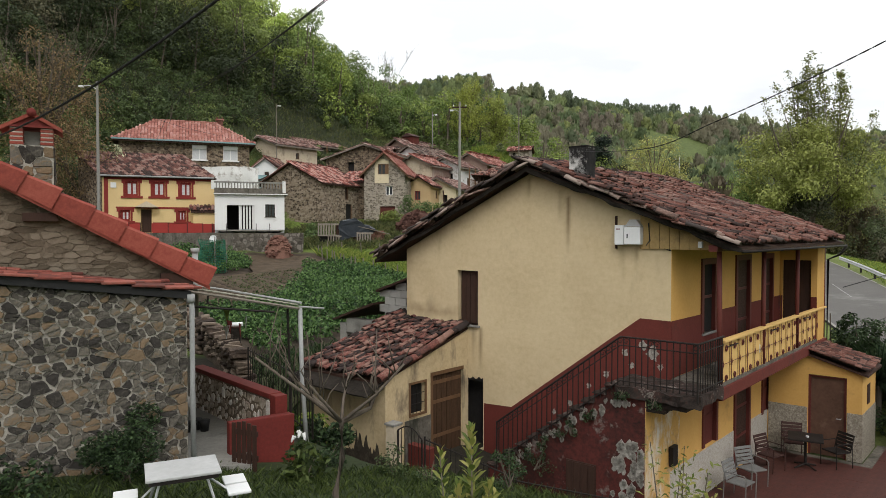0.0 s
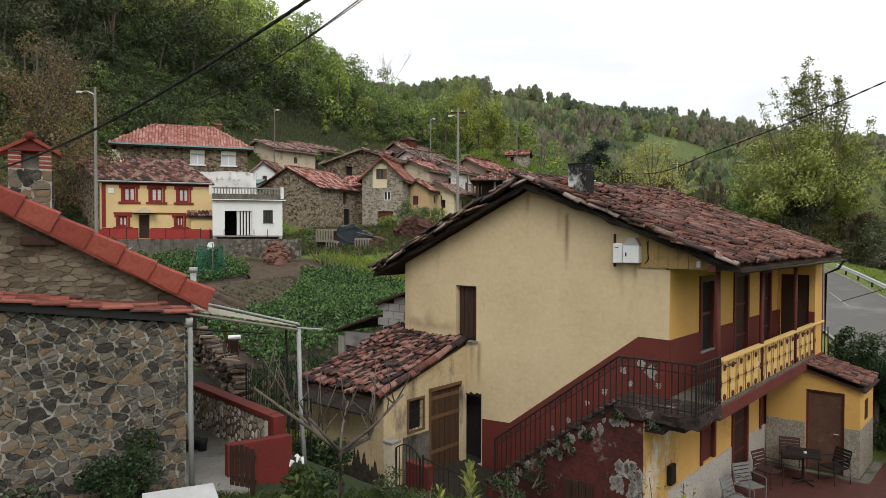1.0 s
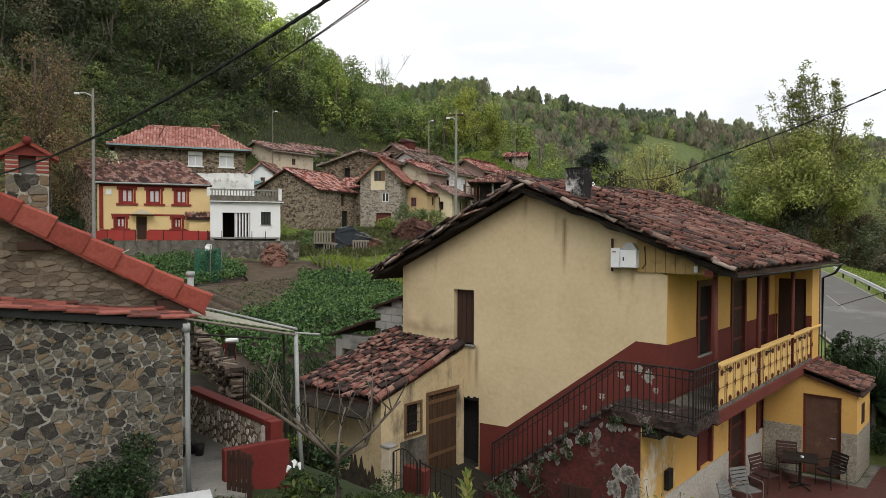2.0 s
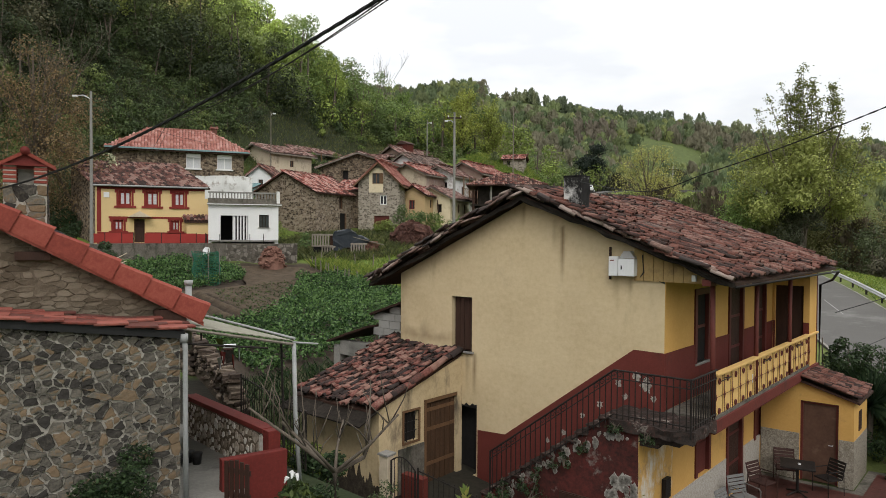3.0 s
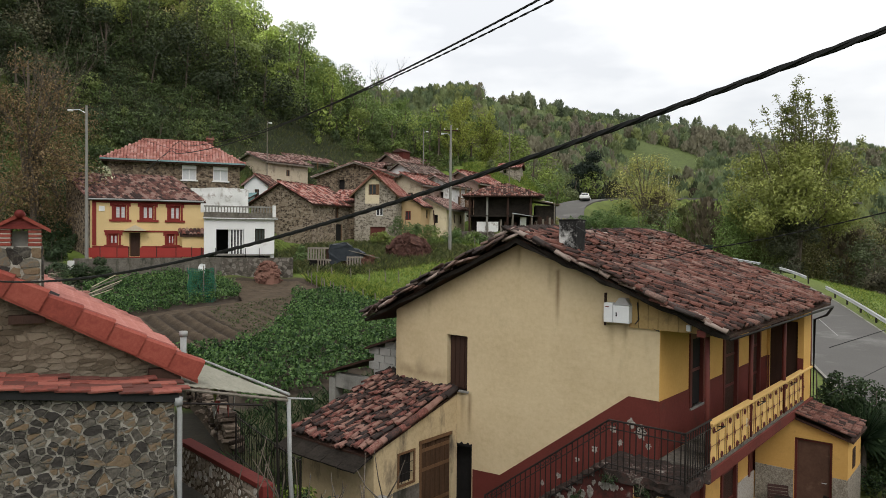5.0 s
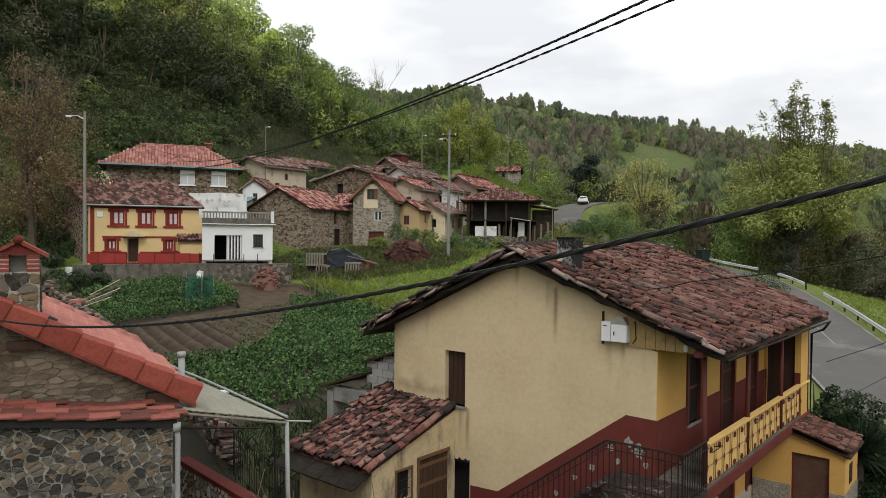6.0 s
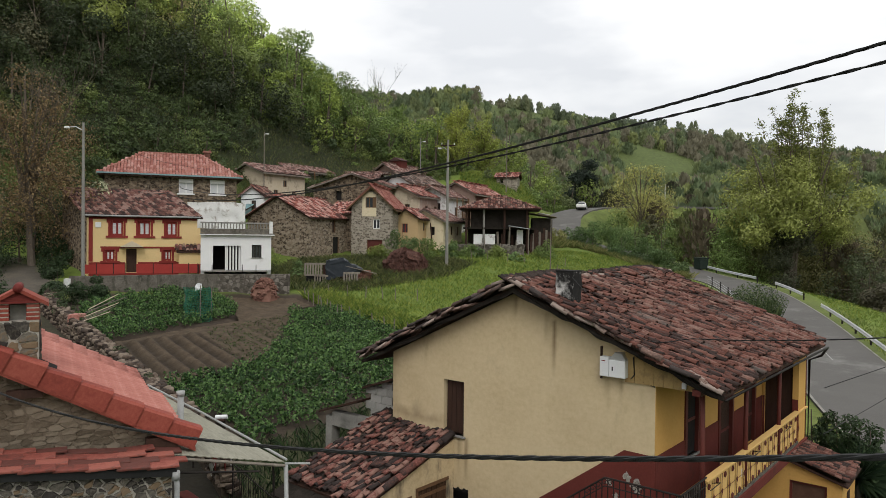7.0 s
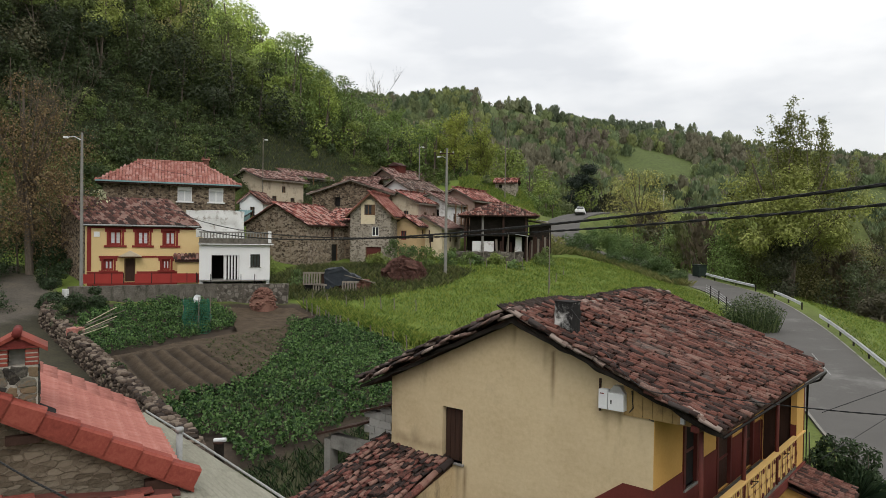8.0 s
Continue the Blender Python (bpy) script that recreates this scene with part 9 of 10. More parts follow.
# terrace
terrace = part("terrace", sheared(boxes((0.015, 3.7, -1.6, 6.34, -0.25, -0.012), (2.2, 3.7, 6.34, 8.4, -0.25, -0.012))), CONCRETE_OLD, None)
tagged(terrace, "terrace of worn dark red paving tiles", "terrace", kind="structure")
terrace.matrix_world = HOUSE_M
pave = mesh_of(boxes((0, 0.3994, 0, 0.3994, 0, 0.02), bevel=0.0006), "paving_tile", PAVING)
rngd = random.Random(12)
for i in range(9):
    for k in range(24):
        x0, y0 = 0.04 + i * 0.4, -1.55 + k * 0.4
        if (y0 > 5.94 and x0 < 2.2) or y0 > 8.0:
            continue
        piece("paving_tile", pave, terrace, pose(x0 + SHEAR * y0, y0, -0.012 + rngd.gauss(0, 0.001), rngd.gauss(0, 0.15), rngd.gauss(0, 0.15)))


def armchair(name, label, frame_mat, seat_mat, m):
    t = thing(name, label, "chair", m @ Matrix.Scale(0.9, 4), "terrace chairs")
    for sx in (-0.26, 0.26):
        part("side_frame", tube(bmesh.new(), [(sx, -0.25, 0), (sx, -0.27, 0.62), (sx, -0.22, 0.66), (sx, 0.22, 0.66), (sx, 0.26, 0.6), (sx, 0.28, 0.0)], 0.014, 6), frame_mat, t)
        part("back_upright", tube(bmesh.new(), [(sx, 0.2, 0.42), (sx, 0.33, 0.88)], 0.014, 6), frame_mat, t)
    bm = boxes((-0.25, 0.25, -0.24, 0.22, 0.4, 0.44), bevel=0.015)
    part("seat", bm, seat_mat, t)
    for i in range(5):
        f = i / 4
        part("back_slat", turned(boxes((-0.26, 0.26, -0.01, 0.01, -0.035, 0.035), bevel=0.004), pose(0, 0.22 + 0.1 * f, 0.5 + 0.35 * f, -15)), seat_mat, t)
    return t


WICKER = material("dark_red_wicker", [(0.03, 0.016, 0.014), (0.065, 0.03, 0.024)], 6, 60, 0.7, 0.5)
GREYSEAT = material("grey_white_seat", [(0.12, 0.12, 0.115), (0.20, 0.20, 0.19)], 3, 30, 0.6, 0.1)


def at_house(x, y, rz, z=0.008):
    return HOUSE_M @ pose(x + SHEAR * y, y, z, 0, 0, rz)


armchair("terrace_armchair", "dark red wicker armchair at the terrace table", WICKER, WICKER, at_house(0.62, 4.4, 70))
armchair("terrace_armchair", "dark red wicker armchair against the wall", WICKER, WICKER, at_house(0.75, 5.85, 20))
armchair("terrace_armchair", "dark metal armchair behind the table", IRON, IRON, at_house(1.75, 5.7, -35))
armchair("garden_chair", "grey-white metal garden chair on the terrace", GREYSEAT, GREYSEAT, at_house(0.6, 3.1, 60))
armchair("garden_chair", "grey-white metal garden chair on the terrace", GREYSEAT, GREYSEAT, at_house(0.68, 2.05, 80))
tt = thing("terrace_table", "dark square pedestal table on the terrace", "table", at_house(1.2, 5.15, 12))
part("tabletop", boxes((-0.38, 0.38, -0.38, 0.38, 0.71, 0.75), bevel=0.012), IRON, tt)
part("pedestal", tube(bmesh.new(), [(0, 0, 0.05), (0, 0, 0.71)], 0.035, 8), IRON, tt)
for a in (45, 135, 225, 315):
    part("foot", tube(bmesh.new(), [(0, 0, 0.09), (0.32 * math.cos(radians(a)), 0.32 * math.sin(radians(a)), 0.015)], 0.02, 6), IRON, tt)
bm = tube(bmesh.new(), [(0, 0, 0), (0, 0, 0.035)], 0.035, 8)
solo("ashtray", bm, PLASTIC, "small white dish on the terrace table", "dish", at_house(1.25, 5.1, 0, 0.758))


def iron_fence(name, label, a, b, h0, h1, gap=0.12, posts=2, curve=0.0):
    """A straight run of railings from a to b (feet), h0 and h1 high at its ends."""
    a, b = Vector(a), Vector(b)
    t = thing(name, label, "fence", Matrix.Translation(a))
    d = b - a
    k = max(2, int(d.xy.length / gap))
    up = lambda f: Vector((0, 0, h0 + (h1 - h0) * f + curve * math.sin(math.pi * f)))
    part("top_rail", tube(bmesh.new(), [d * f + up(f) for f in (i / 8 for i in range(9))], 0.014, 6), IRON, t)
    part("lower_rail", tube(bmesh.new(), [d * f + Vector((0, 0, 0.12)) for f in (0, 0.5, 1)], 0.012, 6), IRON, t)
    for i in range(k + 1):
        f = i / k
        part("picket", tube(bmesh.new(), [d * f, d * f + up(f) + Vector((0, 0, 0.0 if curve else 0.06))], 0.022 if i in (0, k) else 0.008, 5), IRON, t)
    return t


iron_fence("iron_gate", "arched black iron gate in the garden fence", (-0.92, 13.78, 0.62), (-0.42, 13.35, 0.62), 1.05, 0.98, 0.09, curve=0.16)
iron_fence("iron_railing", "black iron railing along the steps to the stair", (-0.36, 13.3, 0.62), (1.25, 12.05, 0.35), 1.0, 0.98)
iron_fence("iron_railing", "black iron railing before the stair wall", (1.3, 12.0, 0.3), (3.3, 10.9, 0.3), 0.98, 0.98)
iron_fence("iron_railing", "iron railing at the terrace's edge", (6.6, 9.9, 0.0), (9.85, 13.6, 0.0), 1.0, 1.0)
gp = thing("gate_pillar", "short white-washed gate pillar with red base", "pillar", pose(-1.02, 13.9, 0, 0, 0, -38))
part("pillar", roughen(subdivided(boxes((-0.11, 0.11, -0.11, 0.11, 0.3, 1.74), bevel=0.01), 0.3), 0.02, 4), BEIGE, gp)
part("cap", boxes((-0.14, 0.14, -0.14, 0.14, 1.742, 1.79), bevel=0.012), CONCRETE, gp)
solo("low_red_wall", boxes((0, 0.6, 0, 0.2, 0.2, 1.25), bevel=0.01), OXBLOOD, "low dark red painted wall behind the gate", "wall", pose(-0.75, 14.2, 0, 0, 0, -40))

# picnic table with fixed seats
GY = 2.33
pt = thing("picnic_table", "folding picnic table with white top and attached seats", "table", pose(-3.02, 7.79, GY, 0, 0, 25))
part("tabletop", boxes((-0.4, 0.4, -0.32, 0.32, 0.64, 0.675), bevel=0.012), TABLETOP, pt)
part("rim", boxes((-0.37, 0.37, -0.31, 0.31, 0.6, 0.639)), IRON, pt)
for sx in (-0.24, 0.24):
    for sy in (-0.3, 0.3):
        part("leg", tube(bmesh.new(), [(sx, sy * 0.5, 0.62), (sx + (0.18 if sx > 0 else -0.18), sy * 1.1, 0.0)], 0.016, 6), METAL, pt)
for sx in (-0.6, 0.6):
    for sy in (-0.17, 0.17):
        st = part("seat", boxes((sx - 0.13, sx + 0.13, sy - 0.145, sy + 0.145, 0.36, 0.395), bevel=0.012), PLASTIC, pt)
        part("seat_post", tube(bmesh.new(), [(sx, sy, 0.36), (sx * 0.9, sy, 0.0)], 0.014, 6), METAL, st)
    part("seat_arm", tube(bmesh.new(), [(sx, -0.17, 0.3), (sx * 0.4, 0, 0.55)], 0.014, 6), METAL, pt)

# path, patterned wall, red block, picket gate
path_bm = ribbon([Vector((-4.4, 9.9, 2.2)), Vector((-4.6, 12.2, 2.12)), Vector((-6.4, 15.5, 2.1))], [Vector((-2.9, 10.2, 2.2)), Vector((-3.4, 12.0, 2.12)), Vector((-5.3, 14.6, 2.1))], 0.3)
solo("yard_path", path_bm, CONCRETE, "grey concrete path between the houses", "path", kind="structure")
A, B = Vector((-2.94, 11.57, 0)), Vector((-5.14, 13.96, 0))
ln = (B - A).length
pw = thing("patterned_wall", "red-capped garden wall set with pale stones", "wall", pose(B.x, B.y, 0, 0, 0, math.degrees(math.atan2(A.y - B.y, A.x - B.x))))
part("wall_core", boxes((0, ln, 0, 0.15, 1.9, 2.86)), MORTAR_BROWN, pw)
part("cap", boxes((-0.03, ln, -0.05, 0.2, 2.865, 2.95), bevel=0.012), RED_WALL, pw)
part("end_pillar", boxes((ln + 0.002, ln + 0.2, -0.04, 0.19, 1.9, 2.94), bevel=0.012), RED_WALL, pw)
rubble(pw, pose(0, -0.001, 1.98), ln, 0.86, 130, 55, material("pale_pebble", [(0.26, 0.215, 0.17), (0.42, 0.37, 0.31), (0.62, 0.60, 0.56)], 3, 20, 0.9, 0.4, vary=0.6), 0.032, 0.02, 0.8)
rb = thing("red_block_wall", "low red painted block wall beside the path", "wall", pose(-3.4, 10.71, 0, 0, 0, 33))
part("wall_body", roughen(subdivided(boxes((0, 1.08, 0, 0.16, 1.7, 2.68), bevel=0.015), 0.3), 0.012, 3), RED_WALL, rb)
pg = thing("picket_gate", "small dark wooden picket gate standing open", "gate", pose(-3.25, 10.35, 2.1, 0, 0, -25))
for i in range(5):
    part("picket", boxes((i * 0.1, i * 0.1 + 0.07, 0, 0.025, 0.0, 0.74 - 0.02 * abs(i - 2)), bevel=0.004), WOOD_DARK, pg)
for zz in (0.15, 0.52):
    part("rail", boxes((-0.01, 0.48, 0.026, 0.05, zz, zz + 0.08)), WOOD_DARK, pg)
iron_fence("garden_fence", "thin rusty garden fence behind the patterned wall", (-4.5, 15.6, 2.0), (-2.5, 12.9, 1.75), 1.0, 1.1, 0.13)
gl = thing("garden_lamp", "dark garden lamp post with white head", "lamp", pose(-5.95, 19.4, gz(-5.95, 19.4)))
part("post", boxes((-0.11, 0.11, -0.11, 0.11, -0.7, 0.88), bevel=0.01), EAVE, gl)
part("collar", boxes((-0.13, 0.13, -0.13, 0.13, 0.882, 0.93), bevel=0.01), WOOD_DARK, gl)
part("head", tube(bmesh.new(), [(-0.14, 0, 0.97), (0.2, 0, 0.99)], 0.06, 8), PLASTIC, gl)
# bunting rags under the canopy
for i, (x, z, mt) in enumerate(((0.55, 4.15, LEAF_LOQUAT), (0.62, 3.9, RED_WALL), (0.85, 3.82, RED_WALL), (1.0, 3.95, CURTAIN), (0.68, 3.8, CURTAIN))):
    bm = prism(bmesh.new(), [(0, 0, 0.16), (0.14, 0, 0.12), (0.09, 0, -0.12)], (0, -0.006, 0), (0, 0.006, 0))
    solo("rag", roughen(subdivided(bm, 0.08), 0.015, 12, i), mt, "small coloured rag hanging under the canopy", "rag", LM @ pose(x, 1.8, z, 0, 0, i * 30), "rags under the canopy")
bm = bmesh.new()
solo("rag_line", tube(bm, [(-0.2, 1.8, 4.55), (0.6, 1.8, 4.28), (1.15, 1.8, 4.4)], 0.006, 4), CABLE, "thin line carrying the rags", "line", LM)

# dry stone wall
dw = thing("dry_stone_wall", "tumbled dry-stone wall of brown and grey stones", "wall")
line = [Vector((-4.9, 16.6, 0)), Vector((-6.9, 19.8, 0))]
stones = []
for s in range(5):
    bm = bmesh.new()
    box(bm, -0.5, 0.5, -0.5, 0.5, -0.5, 0.5, bevel=0.14)
    stones.append(mesh_of(roughen(bm, 0.12, 1.4, s * 3.1), "stone", material("wall_stone_%s" % "abcde"[s], [(0.035, 0.026, 0.021), (0.085, 0.062, 0.047), (0.17, 0.135, 0.105)], 3, 14, 0.95, 0.6, vary=0.6) if s == 0 else stones[0].materials[0]))
placed = 0
for a, b in zip(line, line[1:]):
    d = b - a
    an = math.degrees(math.atan2(d.y, d.x))
    bm = prism(bmesh.new(), [(0, -0.2, 0), (0, 0.2, 0), (0, 0.14, 1.05), (0, -0.14, 1.05)], (0, 0, -0.4), (d.length, 0, -0.4))
    zz = [gz(a.x, a.y), gz(b.x, b.y)]
    for v in bm.verts:
        v.co.z += zz[0] + (zz[1] - zz[0]) * v.co.x / d.length
    part("wall_core", bm, SOIL, dw, m=pose(a.x, a.y, 0, 0, 0, an))
    x = 0.0
    while x < d.length:
        for row in range(11 if (a.lerp(b, x / d.length)).y < 20 else 4):
            for side in (-1, 1):
                if side == 1 and row not in (3, 10):
                    continue
                if placed >= 300:
                    continue
                f = x / d.length
                p = a.lerp(b, f)
                near = 0.38 if p.y < 20 else 1.0
                w, h = near * rngd.uniform(0.28, 0.65), near * rngd.uniform(0.16, 0.32)
                q = Vector((-d.y, d.x, 0)).normalized() * (-0.17 + 0.03 * row if side == -1 else 0.05)
                m = pose(p.x - q.x * -1, p.y - q.y * -1, zz[0] + (zz[1] - zz[0]) * f + 0.08 + row * 0.22 * near + rngd.gauss(0, 0.05), rngd.gauss(0, 8), rngd.gauss(0, 8), an + rngd.gauss(0, 14)) @ Matrix.Diagonal((w, rngd.uniform(0.26, 0.45), h, 1))
                piece("stone", rngd.choice(stones), dw, m)
                placed += 1
        x += 0.17 if a.y < 18 else 0.55

# track wall: long mossy wall between the track and the garden
tw = thing("track_wall", "old mossy dry-stone wall between track and garden", "wall")
line = [Vector((-6.9, 19.8, 0)), Vector((-10.5, 24.7, 0)), Vector((-14.9, 30.2, 0)), Vector((-20.4, 36.6, 0)), Vector((-21.4, 39.0, 0))]
rngk = random.Random(44)
few = bmesh.new()
box(few, -0.5, 0.5, -0.5, 0.5, -0.5, 0.5)
bmesh.ops.subdivide_edges(few, edges=few.edges[:], cuts=1, use_grid_fill=True)
for v in few.verts:
    v.co = v.co.normalized() * (0.5 + 0.12 * noise.noise(v.co * 3.1)) * (1.15 if v.co.length > 0.7 else 1.0)
few.verts.index_update()
small = (np.array([tuple(v.co) for v in few.verts]), np.array([[v.index for v in f.verts] for f in few.faces]))
few.free()
put = []
for a, b in zip(line, line[1:]):
    d = b - a
    an = math.degrees(math.atan2(d.y, d.x))
    za, zb = gz(a.x, a.y), gz(b.x, b.y)
    bm = subdivided(prism(bmesh.new(), [(0, -0.3, 0), (0, 0.3, 0), (0, 0.22, 1.35), (0, -0.22, 1.35)], (0, 0, -0.5), (d.length, 0, -0.5)), 0.35)
    for v in bm.verts:
        v.co.z += za + (zb - za) * v.co.x / d.length
    part("wall_core", roughen(bm, 0.1, 1.7), stones[0].materials[0], tw, m=pose(a.x, a.y, 0, 0, 0, an))
    nrm = Vector((-d.y, d.x, 0)).normalized()
    x = 0.0
    while x < d.length:
        f = x / d.length
        p = a.lerp(b, f)
        z = za + (zb - za) * f
        for row in range(7):
            for side in (-1, 1, 0):
                if side == 0 and row < 5:
                    continue
                q = p + nrm * side * (0.27 - 0.012 * row) + d.normalized() * rngk.uniform(-0.12, 0.12)
                put.append(pose(q.x, q.y, z - 0.1 + row * 0.155 + rngk.gauss(0, 0.03), rngk.gauss(0, 10), rngk.gauss(0, 10), an + rngk.gauss(0, 16)) @ Matrix.Diagonal((rngk.uniform(0.22, 0.46), rngk.uniform(0.2, 0.32), rngk.uniform(0.13, 0.24), 1)))
        x += 0.3
tagged(merged("wall_stones", small, put, stones[0].materials[0], tw), kind="stuff")
for i, (x, y, h, r) in enumerate(((-9.6, 23.6, 0.5, 0.4), (-12.4, 27.2, 0.55, 0.5), (-16.6, 32.4, 0.5, 0.4), (-18.4, 34.4, 0.7, 0.6), (-19.8, 36.4, 0.9, 0.7))):
    tree("wall_ivy_tuft", "dark ivy tuft growing over the track wall", x, y, h, r, 700, 0.09, (0.03, 0.045, 0.018), 520 + i, 0.02, 8, 0.3, limbs=2, category="ivy", z=gz(x, y) + 0.6)

# bare pruned tree in the yard
bm = bmesh.new()
fork = Vector((0.02, 0.02, 1.22))
tube(bm, [(0, 0, -0.1), (-0.05, 0, 0.4), (0.03, 0.02, 0.8), fork], 0.04, 8, 0.034)
rngt = random.Random(31)
for end, rr in (((-0.62, 0.12, 1.78), 0.03), ((-0.95, -0.1, 2.0), 0.026), ((0.42, 0.15, 1.55), 0.032), ((0.75, 0.0, 1.9), 0.024), ((0.05, 0.5, 1.7), 0.022), ((-0.25, -0.45, 1.75), 0.022)):
    e = Vector(end)
    k = fork.lerp(e, 0.5) + Vector((rngt.gauss(0, 0.05), rngt.gauss(0, 0.05), -0.04))
    tube(bm, [fork, k, e], rr, 6, rr * 0.55)
    for _ in range(6):
        s = k.lerp(e, rngt.random())
        tip = s + Vector((rngt.gauss(0, 0.16), rngt.gauss(0, 0.16), rngt.uniform(0.2, 0.75)))
        tube(bm, [s, s.lerp(tip, 0.5) + Vector((rngt.gauss(0, 0.03), rngt.gauss(0, 0.03), 0)), tip], rr * 0.4, 4, 0.004)
solo("pruned_tree", bm, BARK, "bare pruned fruit tree with long thin shoots", "tree", pose(-1.2, 7.8, 2.3), smooth=True)


def leafy(name, label, x, y, h, r, n, size, mat, seed, stems=6, low=0.1, category="shrub", narrow=0.5, z=None):
    t = thing(name, label, category, pose(x, y, gz(x, y) - 0.03 if z is None else z))
    rng = np.random.default_rng(seed)
    p, lc, lr, nd = crown_points(rng, n, h, r, low, max(6, stems + 3), 0.3, 0.3)
    bm = bmesh.new()
    for i in range(stems):
        e = Vector(lc[i])
        tube(bm, [(rng.normal() * 0.05, rng.normal() * 0.05, 0), e * 0.5 + Vector((0, 0, 0.08)), e + Vector((0, 0, 0.1))], 0.014, 5, 0.004)
    part("stem", bm, BARK, t)
    v, f = leaf_quads(p, size * (0.6 + 0.7 * rng.random(n)), seed + 5, narrow=narrow)
    arrays("leaves", v, f, mat, t)
    return t


leafy("dark_bush", "dense dark green bush against the stone wall", -4.25, 9.05, 0.95, 0.72, 5200, 0.055, LEAF_SHRUB, 201, category="bush")
leafy("low_plants", "low dark plants along the wall's foot", -5.4, 8.4, 0.4, 0.6, 900, 0.08, LEAF_SHRUB, 202, category="plants")
leafy("lily_clump", "leafy clump with white lily flowers", -2.05, 10.0, 0.75, 0.42, 420, 0.16, LEAF_LAWN, 203, category="plants", narrow=0.35)
leafy("green_shrub", "grey-green shrub beside the gate", -0.75, 10.7, 0.55, 0.34, 900, 0.055, LEAF_REED, 204)
leafy("green_shrub", "low shrub on the slope below the yard", -0.2, 10.2, 0.3, 0.3, 500, 0.05, LEAF_REED, 205)
leafy("rose_bush", "dark rose bush with small white flowers", 0.95, 9.6, 0.65, 0.35, 600, 0.05, LEAF_SHRUB, 206)
leafy("weeds", "weeds at the shed's foot", -2.4, 13.4, 0.7, 0.7, 1100, 0.12, LEAF_SHRUB, 207, category="plants")
leafy("weeds", "weeds along the garden fence", -3.1, 14.3, 0.8, 0.7, 1100, 0.12, LEAF_GRASS, 208, category="plants")
leafy("weeds", "weeds below the red block", -1.95, 11.2, 0.42, 0.4, 1000, 0.06, LEAF_SHRUB, 209, category="plants")
leafy("small_bush", "dark bush by the stair foot", 1.7, 10.3, 0.35, 0.35, 500, 0.05, LEAF_SHRUB, 210)


def upright_plant(name, label, x, y, h, n_stems, per, size, mat, seed, spread=0.35):
    t = thing(name, label, "shrub", pose(x, y, gz(x, y) - 0.03))
    rng = np.random.default_rng(seed)
    bm = bmesh.new()
    pts = []
    for i in range(n_stems):
        hh = h * (0.6 + 0.4 * rng.random()) if i else h
        e = Vector((rng.normal() * spread * (1 if i else 0.2), rng.normal() * spread * (1 if i else 0.2), hh))
        tube(bm, [(rng.normal() * 0.04, rng.normal() * 0.04, 0), e * 0.5 + Vector((rng.normal() * 0.04, 0, 0.06)), e], 0.012, 5, 0.004)
        for k in range(per):
            f = 0.45 + 0.55 * rng.random() ** 0.7
            pts.append(np.array(e) * f + rng.normal(size=3) * 0.07)
    part("stem", bm, BARK, t)
    pts = np.array(pts)
    v, f = leaf_quads(pts, size * (0.6 + 0.7 * rng.random(len(pts))), seed + 3, up=0.8, droop=0.25, narrow=0.3)
    arrays("leaves", v, f, mat, t)
    return t


def leafy_shoots(name, label, x, y, tops, mat, seed, length=0.12):
    """A young shrub: a few upright shoots set with folded oval leaves that point up and outward."""
    t = thing(name, label, "shrub", pose(x, y, gz(x, y) - 0.03))
    rng = np.random.default_rng(seed)
    for tx, ty, tz, n in tops:
        e, b = np.array((tx, ty, tz)), np.array((tx * 0.15, ty * 0.15, 0.0))
        m = (b + e) / 2 + np.array((tx * 0.25, ty * 0.25, 0.0))
        part("shoot", tube(bmesh.new(), [b, m, e], 0.013, 6, 0.005), BARK_PALE, t)
        vs, fs = [], []
        for k in range(n):
            f = 1.0 - 0.5 * (k / n) ** 1.1
            p = (1 - f) ** 2 * b + 2 * f * (1 - f) * m + f * f * e
            a = k * 2.4 + rng.normal() * 0.25
            tilt = 0.35 + 0.9 * (k / n) + rng.normal() * 0.12
            d = np.array((math.cos(a) * math.sin(tilt), math.sin(a) * math.sin(tilt), math.cos(tilt)))
            w = np.array((-math.sin(a), math.cos(a), 0.0))
            up = np.cross(w, d)
            ln = length * rng.uniform(0.75, 1.15) * (0.7 + 0.5 * min(1.0, k / 10))
            q = len(vs)
            for s_, side, lift in ((0.0, 0, 0), (0.35, 0.2, 0.05), (0.7, 0.19, 0.05), (1.0, 0, -0.06), (0.7, -0.19, 0.05), (0.35, -0.2, 0.05), (0.5, 0, 0)):
                vs.append(p + d * (0.02 + s_ * ln) + w * side * ln - up * lift * ln)
            fs += [(q, q + 1, q + 6, q + 5), (q + 1, q + 2, q + 3, q + 6), (q + 6, q + 3, q + 4, q + 5)]
        tagged(arrays("leaves", np.array(vs), np.array(fs), mat, t, True), kind="stuff")
    return t


